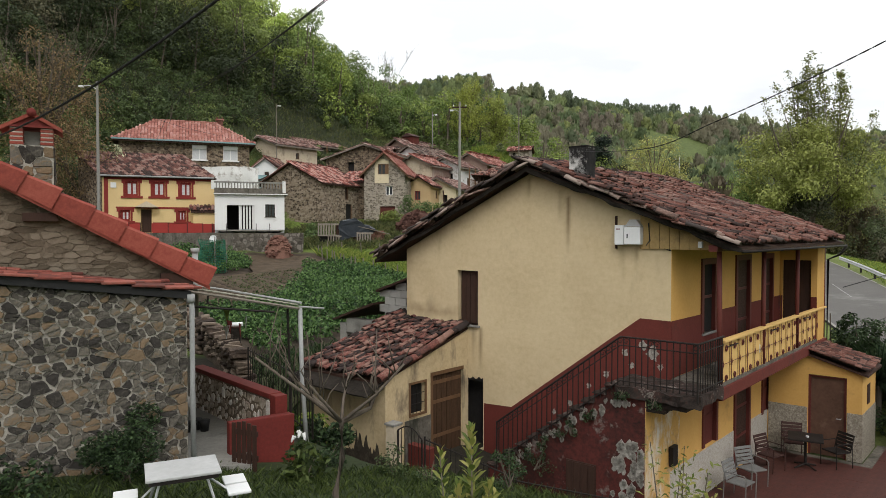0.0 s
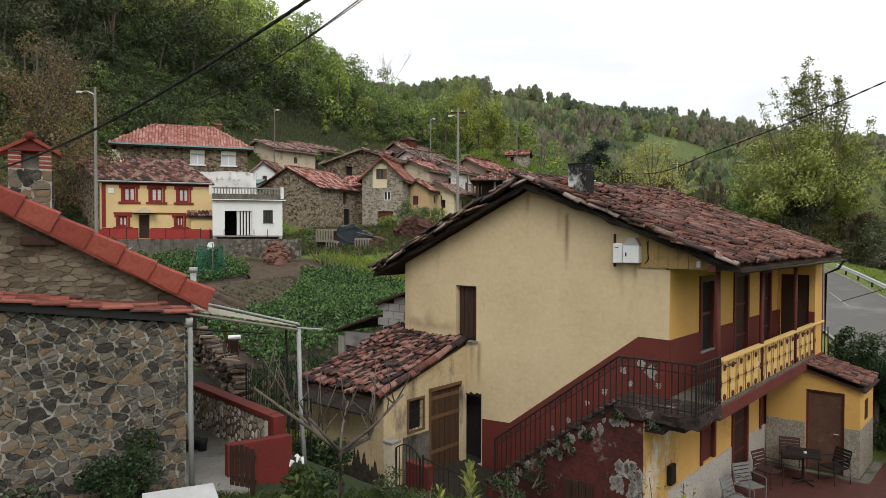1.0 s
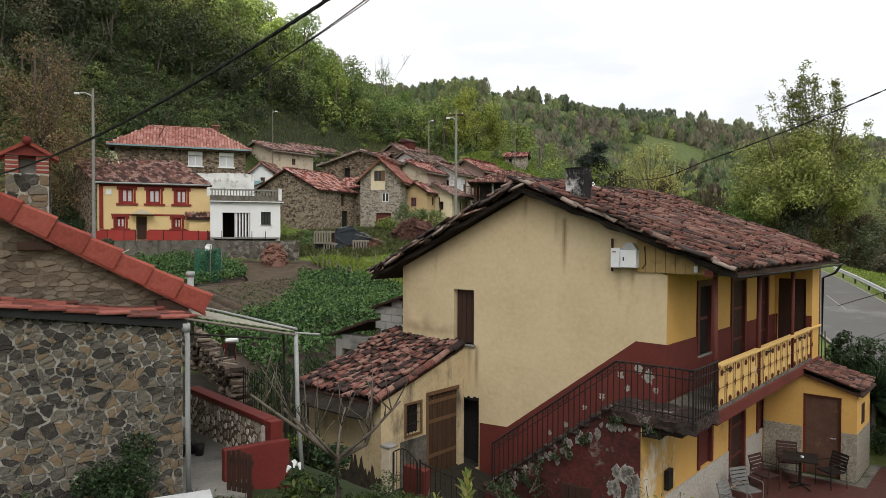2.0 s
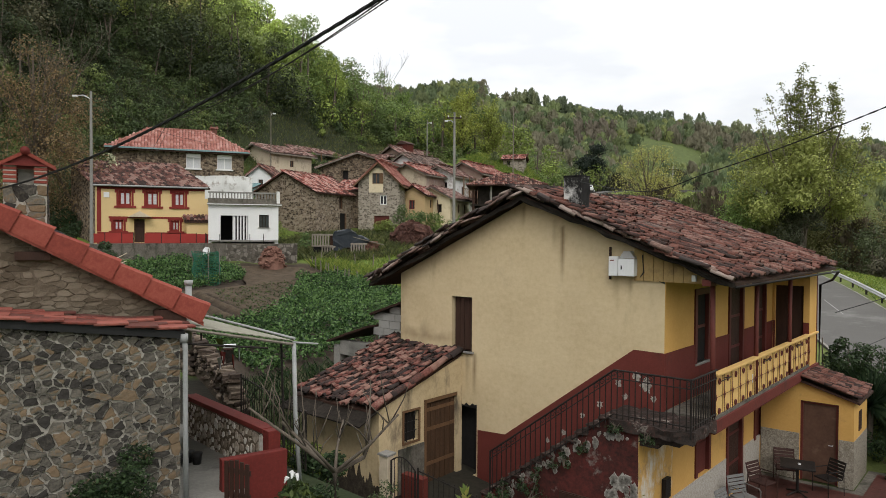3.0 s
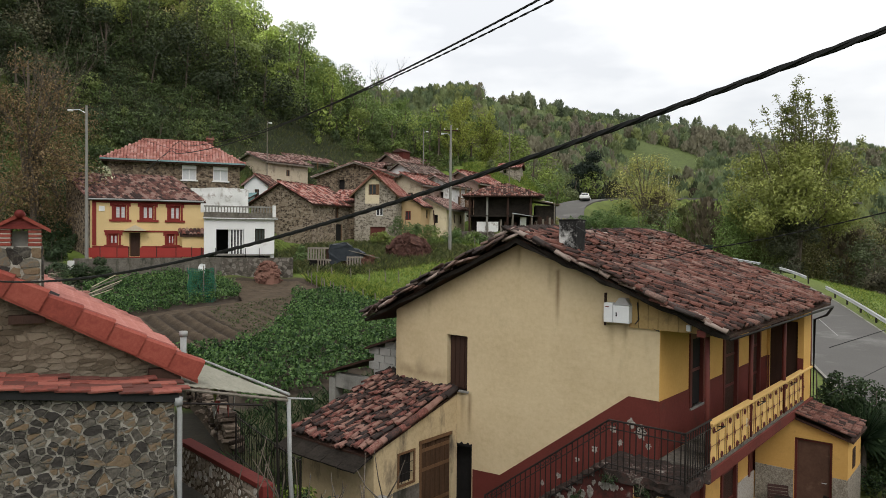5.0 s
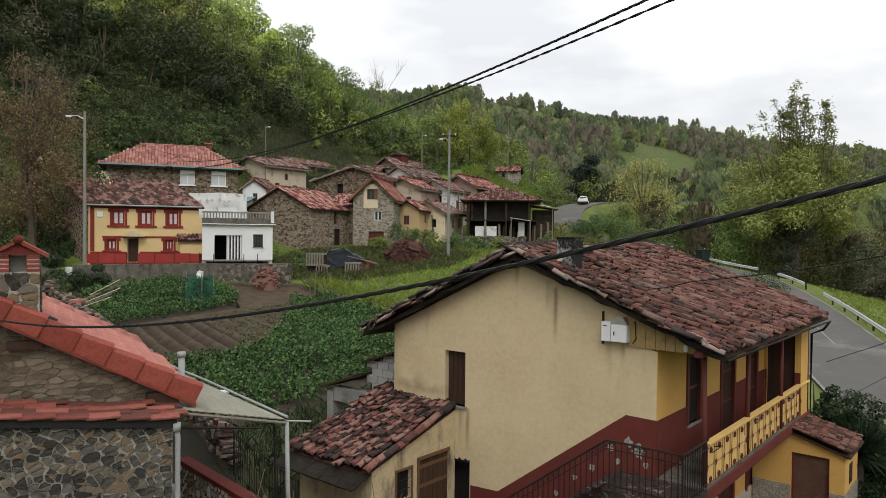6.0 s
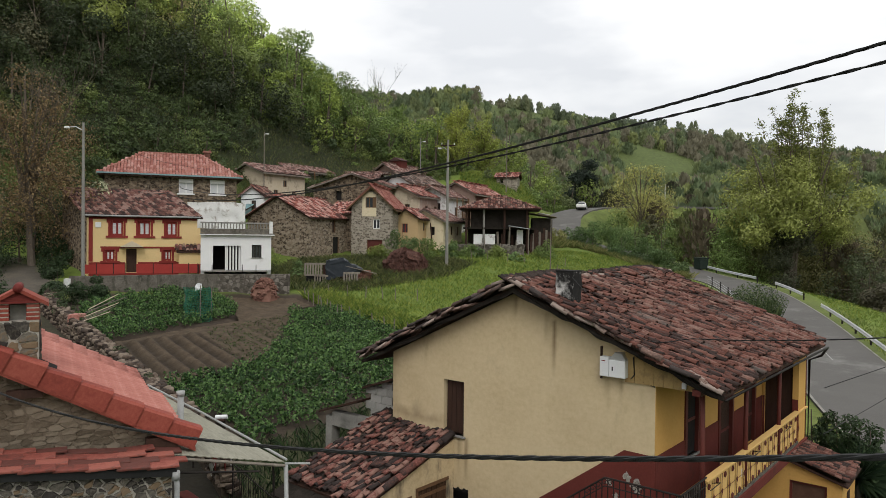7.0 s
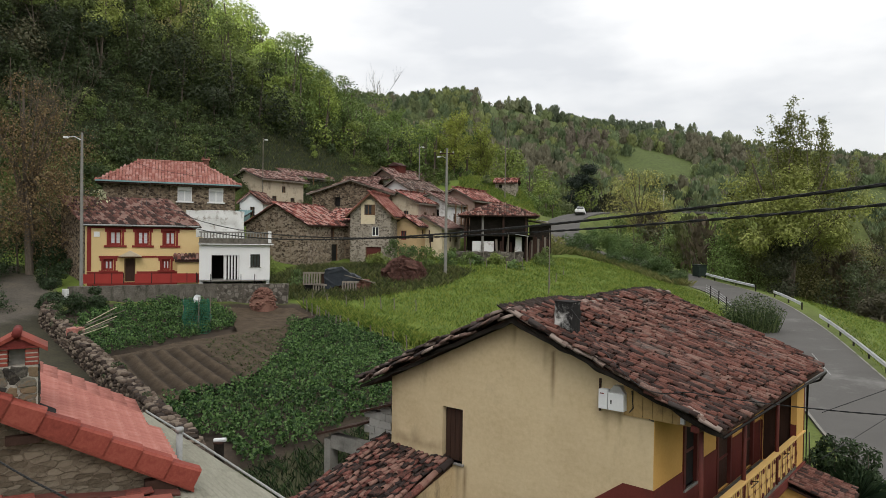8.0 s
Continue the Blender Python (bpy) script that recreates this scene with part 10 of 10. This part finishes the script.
leafy_shoots("loquat_shrub", "young shrub with upright yellow-green leaves", 0.3, 6.15, ((-0.04, 0.0, 1.6, 46), (-0.33, 0.05, 1.38, 22), (0.12, -0.05, 1.12, 34), (-0.16, -0.06, 1.1, 34), (0.2, 0.1, 0.95, 26), (-0.05, 0.12, 1.2, 30)), LEAF_LOQUAT, 301)
upright_plant("spindly_shrub", "spindly yellow-green shrub in the yard", 2.25, 6.3, 1.55, 12, 46, 0.085, LEAF_LOQUAT, 302, 0.22)
for i in range(4):
    bm = bmesh.new()
    pts = [Vector((0, 0, -0.04)), Vector((0.02, 0.0, 0.0)), Vector((0.045, 0.01, 0.045))]
    tube(bm, pts, 0.01, 7, 0.036, cap=False)
    solo("lily_flower", roughen(bm, 0.01, 8, i), WHITE, "white lily flower above dark leaves", "flower", pose(-2.2 + 0.09 * (i % 3) + 0.12 * (i // 3), 9.75 + 0.05 * i, gz(-2.05, 10) + 0.68 + 0.04 * (i % 2), 0, 0, i * 60), "lily flowers")

# yucca beside the porch
yz = gz(12.1, 18.8)
yu = thing("yucca", "spiky green yucca beside the porch", "shrub", pose(12.1, 18.8, yz))
part("trunk", tube(bmesh.new(), [(0, 0, -0.1), (0.05, 0, 1.55 - yz)], 0.11, 8, 0.09), BARK, yu)
rngy = np.random.default_rng(8)
vs = []
for i in range(320):
    a, e = rngy.random() * 2 * np.pi, radians(rngy.uniform(-15, 85))
    d = np.array((math.cos(a) * math.cos(e), math.sin(a) * math.cos(e), math.sin(e)))
    s = np.array((-math.sin(a), math.cos(a), 0)) * 0.028
    ln = rngy.uniform(0.95, 1.55)
    b = np.array((0.05, 0, 1.55 - yz))
    vs += [b - s, b + s, b + d * ln * 0.6 + s * 0.8, b + d * ln - (0, 0, 0.12 * ln)]
arrays("leaves", np.array(vs), np.arange(len(vs)).reshape(-1, 4), LEAF_YUCCA, yu)

# ---- garden and field ----
net = thing("net_cage", "plants wrapped in green garden netting on stakes", "netting", pose(-13.1, 38.6, gz(-13.1, 38.6)))
bm = bmesh.new()
rings = [[bm.verts.new(((0.8 - 0.1 * k / 14) * math.cos(a) + 0.16 * noise.noise(Vector((a, k * 0.4, 1))), (0.65 - 0.1 * k / 14) * math.sin(a) + 0.12 * noise.noise(Vector((a, k * 0.4, 9))), 0.13 * k + 0.1 * noise.noise(Vector((a, k * 0.3, 5))))) for a in (2 * math.pi * i / 36 for i in range(36))] for k in range(15)]
for p, q in zip(rings, rings[1:]):
    for i in range(36):
        bm.faces.new((p[i], p[(i + 1) % 36], q[(i + 1) % 36], q[i]))
net_skin = part("netting", bm, NET, net, "dark green netting")
wire = net_skin.modifiers.new("mesh", "WIREFRAME")
wire.thickness, wire.use_replace = 0.03, True
for sx, sy in ((-0.75, 0), (0.75, 0), (0.3, -0.55)):
    part("stake", tube(bmesh.new(), [(sx, sy, -0.2), (sx, sy, 2.0)], 0.025, 6), WOOD_GREY, net)
bm = roughen(subdivided(boxes((-0.16, 0.16, -0.05, 0.05, 1.55, 2.05)), 0.1), 0.07, 5)
part("white_rag", bm, PLASTIC, net, "white plastic bag tied on top")
pile = thing("brick_heap", "rounded heap of old red bricks and stones", "heap", pose(-10.9, 45.0, gz(-10.9, 45.0)))
bme = mesh_of(boxes((-0.13, 0.13, -0.07, 0.07, -0.045, 0.045), bevel=0.012), "brick", RUST)
bm = bmesh.new()
bmesh.ops.create_icosphere(bm, subdivisions=3, radius=1.0)
for v in bm.verts:
    v.co = Vector((v.co.x * 0.8, v.co.y * 0.8, max(-0.1, v.co.z) * 1.35))
part("heap_core", roughen(bm, 0.1, 2), RUST, pile)
for i in range(150):
    a, e = rngd.uniform(0, 6.28), rngd.uniform(0.05, 1.4)
    n = Vector((math.cos(a) * math.cos(e), math.sin(a) * math.cos(e), math.sin(e)))
    piece("brick", bme, pile, pose(n.x * 0.85, n.y * 0.85, n.z * 1.4, rngd.uniform(-30, 30), rngd.uniform(-30, 30), rngd.uniform(0, 180)))
wp = thing("covered_woodpile", "woodpile under a dark tarpaulin with leaning pallets", "woodpile", pose(-6.9, 50.2, gz(-6.9, 50.2), 0, 0, 8))
part("log_pile_core", boxes((-1.0, 1.0, -0.3, 0.8, -0.1, 1.3)), WOOD_DARK, wp)
bm = subdivided(prism(bmesh.new(), [(-0.7, 0, 0.15), (-0.75, 0, 1.55), (0.5, 0, 1.7), (0.95, 0, 1.35), (1.9, 0, 0.95), (1.85, 0, 0.85), (1.0, 0, 0.45)], (0, -0.42, 0), (0, 0.95, 0)), 0.2)
part("tarpaulin", roughen(roughen(bm, 0.1, 1.4), 0.09, 4.5), TARP, wp, "crumpled dark tarpaulin")
for i in range(5):
    for k in range(7):
        part("brick", boxes((1.5 + 0.26 * (k % 4) + 0.1 * (i % 2), 1.74 + 0.26 * (k % 4) + 0.1 * (i % 2), -0.3 + 0.3 * (k // 4), -0.02 + 0.3 * (k // 4), i * 0.17, i * 0.17 + 0.155), bevel=0.01), RUST, wp)
part("plank", turned(boxes((-0.2, 2.4, -0.1, 0.1, 0, 0.05)), pose(0.6, -0.3, 1.15, 0, 14, -6)), WOOD_GREY, wp)
part("plank", turned(boxes((-0.2, 2.0, -0.1, 0.1, 0, 0.05)), pose(0.8, 0.2, 1.1, 0, 18, 4)), WOOD_DARK, wp)
for px, pz, an, col, wd, hh in ((-2.3, 0.45, -14, WOOD_GREY, 1.5, 0.95), (-1.6, -0.15, -24, WOOD_GREY, 1.0, 0.7), (0.5, 0.0, -18, WOOD_GREY, 1.2, 0.75)):
    pl = part("pallet", turned(boxes((0, wd, 0.003, 0.04, 0.0, 0.1), (0, wd, 0.003, 0.04, hh - 0.12, hh)), pose(px, -0.75, pz, an)), col, wp, "leaning grey pallet")
    for i in range(int(wd / 0.19)):
        part("slat", turned(boxes((i * 0.19, i * 0.19 + 0.1, -0.03, 0.0, 0.0, hh)), pose(px, -0.75, pz, an)), col, pl)
part("dark_crate", boxes((-2.2, -1.0, -0.5, 0.2, -0.1, 0.5)), DARK, wp)
bm = bmesh.new()
bmesh.ops.create_icosphere(bm, subdivisions=4, radius=1.0)
for v in bm.verts:
    v.co = Vector((v.co.x * 1.75, v.co.y * 1.4, max(-0.15, v.co.z) * 1.55))
MOUND = material("russet_brush", [(0.028, 0.016, 0.013), (0.075, 0.036, 0.028), (0.13, 0.066, 0.05)], 4, 16, 0.95, 1.0)
mound = thing("brush_mound", "russet heap of earth and cut brush", "heap", pose(-1.9, 53.9, gz(-1.9, 53.9)))
part("earth", roughen(roughen(bm, 0.4, 1.3), 0.3, 5), MOUND, mound)
rngm = np.random.default_rng(9)
th_, ph_ = rngm.random(900) * 2 * np.pi, np.arccos(rngm.random(900))
mp_ = np.stack([1.8 * np.sin(ph_) * np.cos(th_), 1.45 * np.sin(ph_) * np.sin(th_), 1.55 * np.cos(ph_)], 1)
v_, f_ = leaf_quads(mp_, rngm.uniform(0.3, 0.8, 900), 9, narrow=0.09)
tagged(arrays("twigs", v_, f_, MOUND, mound), kind="stuff")
fp = bmesh.new()
tube(fp, [(0, 0, -0.3), (0.02, 0, 0.4), (0, 0.01, 0.8)], 0.04, 6, 0.032)
fp_me = mesh_of(fp, "fence_post", WOOD_GREY)
for a, b, k in (((-8.3, 45.3), (-5.6, 40.4), 8), ((-5.2, 40.2), (-1.2, 35.6), 7), ((-8.0, 46.5), (-1.0, 44.8), 7), ((3.4, 60.5), (8.6, 59.8), 4), ((9.2, 52), (11.5, 58), 3)):
    for i in range(k):
        f = (i + rngd.uniform(-0.2, 0.2)) / max(1, k - 1)
        x, y = a[0] + (b[0] - a[0]) * f, a[1] + (b[1] - a[1]) * f
        ob = new("fence_post", fp_me)
        ob.matrix_world = pose(x, y, gz(x, y), rngd.gauss(0, 4), rngd.gauss(0, 4), 0)
        tagged(ob, "weathered wooden stake along the garden edge", "post", "garden stakes")
canes = thing("cane_bundle", "loose pale canes leaning over the stone wall", "canes", pose(-16.7, 32.6, gz(-16.7, 32.6) + 0.35))
for i in range(7):
    part("cane", tube(bmesh.new(), [(0.3 * rngd.random(), 0.2 * i - 0.7, 0.3 + 0.1 * i), (1.3 + 0.6 * rngd.random(), 0.25 * i - 0.4, 0.9 + 0.12 * i)], 0.02, 5), WOOD_GREY if i % 3 else BEIGE, canes)
part("stacked_block", boxes((-0.3, 0.25, -0.5, 0.2, 0.2, 0.75), bevel=0.03), TILE_NEW, canes, "stack of orange tiles")

# ---- poles, street lamps, cables ----
def street_pole(name, label, x, y, h, r=0.12, lamp=None, mat=None, cross=False):
    z = gz(x, y)
    t = thing(name, label, "pole", pose(x, y, z))
    part("shaft", tube(bmesh.new(), [(0, 0, -0.3), (0, 0, h)], r * 0.8, 8, r * 0.5), mat or CONCRETE, t)
    if lamp:
        lx, lz = lamp
        part("arm", tube(bmesh.new(), [(0, 0, lz - 0.2), (lx * 0.5, 0, lz + 0.05), (lx, 0, lz)], 0.03, 6), METAL, t)
        part("lamp_head", boxes((lx - 0.2 if lx < 0 else lx - 0.08, lx + 0.08 if lx < 0 else lx + 0.2, -0.1, 0.1, lz - 0.07, lz + 0.05), bevel=0.03), PLASTIC, t)
    if cross:
        part("crossarm", boxes((-0.6, 0.6, -0.05, 0.05, h - 0.5, h - 0.4)), WOOD_DARK, t)
        for sx in (-0.5, 0.0, 0.5):
            part("insulator", tube(bmesh.new(), [(sx, 0, h - 0.4), (sx, 0, h - 0.25)], 0.04, 6), PLASTIC, t)
    return t


street_pole("street_lamp", "grey pole with a white lamp head beside the yellow house", -21.9, 43.2, 10.3, 0.15, (-0.95, 10.0))
street_pole("village_pole", "grey concrete pole with wires before the village", 1.35, 55.0, 10.3, 0.17, (-0.6, 9.6), None, True)
street_pole("field_pole", "thin wooden pole standing in the meadow", 8.95, 50.2, 5.0, 0.06, None, WOOD_GREY)
street_pole("village_pole", "slim pole between the roofs", -1.3, 84.0, 8.6, 0.1, (0.4, 8.2))
street_pole("village_pole", "slim pole by the granary", 9.8, 88.0, 9.0, 0.1, None, WOOD_GREY)
street_pole("village_pole", "slim pole by the upper houses", -17.6, 72.0, 7.2, 0.08, (0.3, 7.0), WOOD_GREY)
street_pole("power_pole", "pale lattice-like pole in the valley", 33.0, 95.0, 9.0, 0.14, None, METAL, True)


def cable(name, label, pts, r=0.012, strands=1, twist=1.6, mat=None):
    """A hanging cable through 3D points, smooth between them; several strands are twisted round one another."""
    P = [Vector(p) for p in pts]
    fine = []
    for i in range(len(P) - 1):
        p0, p1, p2, p3 = P[max(i - 1, 0)], P[i], P[i + 1], P[min(i + 2, len(P) - 1)]
        k = 60 if (p2 - p1).length < 12 and strands > 1 else 24
        for j in range(k):
            t = j / k
            fine.append(0.5 * (2 * p1 + (p2 - p0) * t + (2 * p0 - 5 * p1 + 4 * p2 - p3) * t * t + (3 * p1 - p0 - 3 * p2 + p3) * t ** 3))
    fine.append(P[-1])
    t = thing(name, label, "cable")
    for s in range(strands):
        off, ln, out = 2 * math.pi * s / strands, 0.0, []
        for i, p in enumerate(fine):
            if i:
                ln += (p - fine[i - 1]).length
            d = (fine[min(i + 1, len(fine) - 1)] - fine[max(i - 1, 0)]).normalized()
            sd = d.cross(Vector((0, 0, 1))).normalized()
            up = sd.cross(d)
            a = off + ln * 2 * math.pi / twist
            out.append(p + (sd * math.cos(a) + up * math.sin(a)) * (r * 0.9 if strands > 1 else 0))
        part("strand", tube(bmesh.new(), out, r, 5), mat or CABLE, t)
    return t


def hanging(phi, off, a, b, c, s0, s1, k=9):
    """Points of a cable that hangs in the upright plane of bearing phi, its height a + b s + c s^2."""
    u, n = Vector((math.cos(phi), math.sin(phi), 0)), Vector((-math.sin(phi), math.cos(phi), 0))
    return [u * s + n * off + Vector((0, 0, a + b * s + c * s * s)) for s in (s0 + (s1 - s0) * i / (k - 1) for i in range(k))]


cable("near_cable", "thick black twisted cable crossing close to the camera", hanging(2.395, -2.0052, 7.79, -0.2541, 0.0147, -5.0, 16.0, 15), 0.0055, 3, 0.28)
cable("upper_cable", "black twisted cable running to the village", hanging(2.115, -3.4307, 9.344, -0.098, 0.005, -5.0, 20.0, 15) + [(-16.0, 38.0, 10.6), (-22.0, 54.0, 13.0)], 0.0055, 3, 0.3)
cable("upper_cable", "second black cable just below the first", hanging(2.1031, -3.395, 9.2223, -0.0803, 0.005, -5.0, 20.0, 15) + [(-15.8, 38.2, 10.6), (-22.0, 54.0, 12.9)], 0.005, 2, 0.3)
cable("house_cable", "black service cable to the farmhouse chimney", hanging(1.8267, -5.2552, 8.5873, -0.3145, 0.0139, -3.0, 8.6, 9) + [(3.05, 14.7, 7.45)], 0.004, 2, 0.3)
cable("service_wire", "black wire from the farmhouse eave to the road", [(11.0, 18.6, 4.2), (16, 20.5, 5.2), (24, 24, 7.0)], 0.012)
cable("service_wire", "thin wire over the road", [(11.0, 18.6, 2.9), (18, 24, 3.6), (30, 33, 5.2)], 0.010)
cable("pole_wire", "thin wire from the street lamp to the stone house", [(-21.9, 43.2, 15.3), (-20.5, 49, 13.8), (-18.5, 56, 13.6)], 0.012)

# ---- guard rails and car ----
def guard_rail(start, stop, offset):
    t = thing("guard_rail", "galvanised steel guard rail along the road", "guard rail")
    pts = [p for p in along_road(offset, 0.0) if start < p.y < stop]
    bm = bmesh.new()
    prof = [(0.0, 0.24), (0.05, 0.29), (0.0, 0.36), (0.05, 0.43), (0.0, 0.49)]
    rows = []
    for i, p in enumerate(pts):
        d = pts[min(i + 1, len(pts) - 1)] - pts[max(i - 1, 0)]
        s = Vector((d.y, -d.x, 0)).normalized()
        rows.append([bm.verts.new(p - s * o + Vector((0, 0, h + 0.08))) for o, h in prof] + [bm.verts.new(p - s * (o - 0.012) + Vector((0, 0, h + 0.08))) for o, h in reversed(prof)])
    for a, b in zip(rows, rows[1:]):
        for k in range(10):
            bm.faces.new((a[k], a[(k + 1) % 10], b[(k + 1) % 10], b[k]))
    part("beam", bm, RAIL_ZINC, t)
    for p in pts[::2]:
        part("post", boxes((-0.04, 0.04, -0.04, 0.04, -0.5, 0.55)), IRON, t, m=Matrix.Translation(p + Vector((0.09, 0, 0))))


guard_rail(20, 46.8, 2.62)
guard_rail(50.6, 57.6, 2.75)
guard_rail(59.6, 69.2, 2.75)
for side in (-2.3, 2.2):
    solo("road_edge", ribbon(along_road(side, 0.1, 30, 90), along_road(side + 0.1, 0.1, 30, 90), 0.3), EDGE, "pale concrete strip along the asphalt's edge", "road edge", kind="structure")
mesh_fence = thing("wire_fence", "low grey wire fence on dark posts at the roadside", "fence")
line = [p for p in along_road(-2.85, 0.0) if 47.5 < p.y < 58.5]
for p in line[::2]:
    part("post", tube(bmesh.new(), [(0, 0, -0.3), (0, 0, 1.05)], 0.045, 6), IRON, mesh_fence, m=Matrix.Translation(p))
for k in range(5):
    part("wire", tube(bmesh.new(), [p + Vector((0, 0, 0.2 + 0.18 * k)) for p in line], 0.012, 4), METAL, mesh_fence)
bin_ = thing("waste_container", "dark green waste container beside the guard rail", "container", pose(27.9, 69.2, gz(27.9, 69.2), 0, 0, 15))
part("body", boxes((-0.5, 0.5, -0.5, 0.5, 0.12, 1.15), bevel=0.05), NET_DARK, bin_)
part("lid", boxes((-0.54, 0.54, -0.54, 0.54, 1.152, 1.3), bevel=0.05), NET_DARK, bin_)
for sx in (-0.38, 0.38):
    for sy in (-0.4, 0.4):
        part("wheel", tube(bmesh.new(), [(sx - 0.04, sy, 0.1), (sx + 0.04, sy, 0.1)], 0.1, 8), CABLE, bin_)
car = thing("white_car", "small white hatchback on the upper road", "car", pose(22.6, 101.0, gz(22.6, 101.0) + 0.09, 5, 0, 163) @ Matrix.Scale(0.86, 4))
bm = boxes((-0.82, 0.82, -1.9, 1.9, 0.3, 0.85), bevel=0.12)
part("body", bm, WHITE, car)
bm = boxes((-0.7, 0.7, -1.5, 0.9, 0.85, 1.42), bevel=0.16)
for v in bm.verts:
    if v.co.z > 1.1:
        v.co.y *= 0.82
        v.co.x *= 0.86
cb = part("cabin", bm, WHITE, car)
part("windscreen", turned(boxes((-0.58, 0.58, -0.01, 0.01, -0.2, 0.2)), pose(0, 0.86, 1.13, 35)), GLASS, car)
part("rear_window", turned(boxes((-0.56, 0.56, -0.01, 0.01, -0.18, 0.18)), pose(0, -1.42, 1.13, -25)), GLASS, car)
for sx in (-0.78, 0.78):
    for sy in (-1.2, 1.2):
        wh = part("wheel", tube(bmesh.new(), [(sx - 0.1, sy, 0.31), (sx + 0.1, sy, 0.31)], 0.31, 14), CABLE, car)
        part("rim", tube(bmesh.new(), [(sx - 0.11, sy, 0.31), (sx + 0.11, sy, 0.31)], 0.18, 10), METAL, wh)
    part("headlight", boxes((sx - 0.12 if sx > 0 else sx - 0.02, sx + 0.02 if sx > 0 else sx + 0.12, 1.86, 1.92, 0.6, 0.74), bevel=0.02), PLASTIC, car)

# weeds growing out of the stair and the landing
for i, (x, y, z, h, r, n) in enumerate(((-1.8, -1.15, 1.6, 0.22, 0.16, 140), (-2.1, -1.14, 1.35, 0.25, 0.2, 160), (-2.5, -1.14, 1.05, 0.25, 0.2, 160), (-2.9, -1.2, 0.8, 0.3, 0.22, 160), (-0.4, -1.2, 2.62, 0.16, 0.2, 120), (0.2, -1.2, 2.55, 0.14, 0.2, 90), (-1.5, -1.2, 1.75, 0.25, 0.16, 140), (-1.1, -1.18, 2.1, 0.2, 0.14, 120), (-2.2, -1.3, 0.9, 0.4, 0.3, 160), (-2.7, -1.35, 0.5, 0.4, 0.3, 160), (-1.9, -1.5, 0.1, 0.5, 0.3, 200), (-0.6, -1.5, 0.0, 0.4, 0.35, 300))):
    p = HOUSE_M @ Vector((x + SHEAR * y, y, z))
    leafy("stair_weeds", "weeds and ferns growing out of the old stair", p.x, p.y, h, r, n * 2, 0.045, LEAF_SHRUB, 400 + i, category="plants", z=p.z)
# dark pots on the path
for i, (x, y) in enumerate(((-4.5, 12.3), (-4.32, 12.2), (-4.62, 12.1))):
    bm = tube(bmesh.new(), [(0, 0, 0), (0, 0, 0.12), (0, 0, 0.2)], 0.07, 10, 0.1)
    solo("flower_pot", bm, CABLE, "small black plastic pot on the path", "flower pot", pose(x, y, 2.12), "pots on the path", smooth=True)
leafy("netted_plants", "tangled green plants inside the netting", -13.1, 38.6, 1.9, 0.6, 1500, 0.16, LEAF_POTATO, 420, category="plants")
# dark scrub below the road's far bend
for i, (x, y, h, r) in enumerate(((41, 64, 6.0, 3.6), (44.5, 68, 7, 4.2), (37.5, 57, 3.8, 2.6), (40, 59, 4.5, 3.0), (49, 77, 8, 4.6), (35.5, 52, 2.6, 2.0), (45, 72, 6, 3.8))):
    tree("scrub_bush", "dark brownish scrub beside the valley road", x, y, h, r, 3800, 0.24, (0.05, 0.045, 0.027) if i % 2 else (0.045, 0.055, 0.026), 440 + i, 0.02, 14, 0.3, limbs=8, category="bush")

# dark growth between the house's end and the road
for i, (x, y, h, r) in enumerate(((1.3, 9.2, 3.5, 0.75), (1.9, 9.5, 2.7, 0.9), (2.7, 9.6, 2.2, 0.9), (3.6, 9.6, 1.8, 0.9))):
    p = HOUSE_M @ Vector((x, y, 0))
    tree("ivy_bush", "dark ivy-covered bush at the house's end", p.x, p.y, h, r, 5200, 0.1, (0.022, 0.036, 0.014), 470 + i, 0.0, 22, 0.35, limbs=4, category="bush")
for i, (x, y, h, r) in enumerate(((0.9, 8.9, 1.3, 0.7), (1.9, 8.9, 1.0, 0.7), (2.9, 8.6, 0.9, 0.7), (3.6, 7.6, 0.7, 0.6), (0.2, 9.3, 1.8, 0.8))):
    p = HOUSE_M @ Vector((x, y, 0))
    leafy("wall_ivy", "dark green ivy and brush at the house's end", p.x, p.y, h, r, 1800, 0.08, LEAF_SHRUB, 460 + i, category="bush")
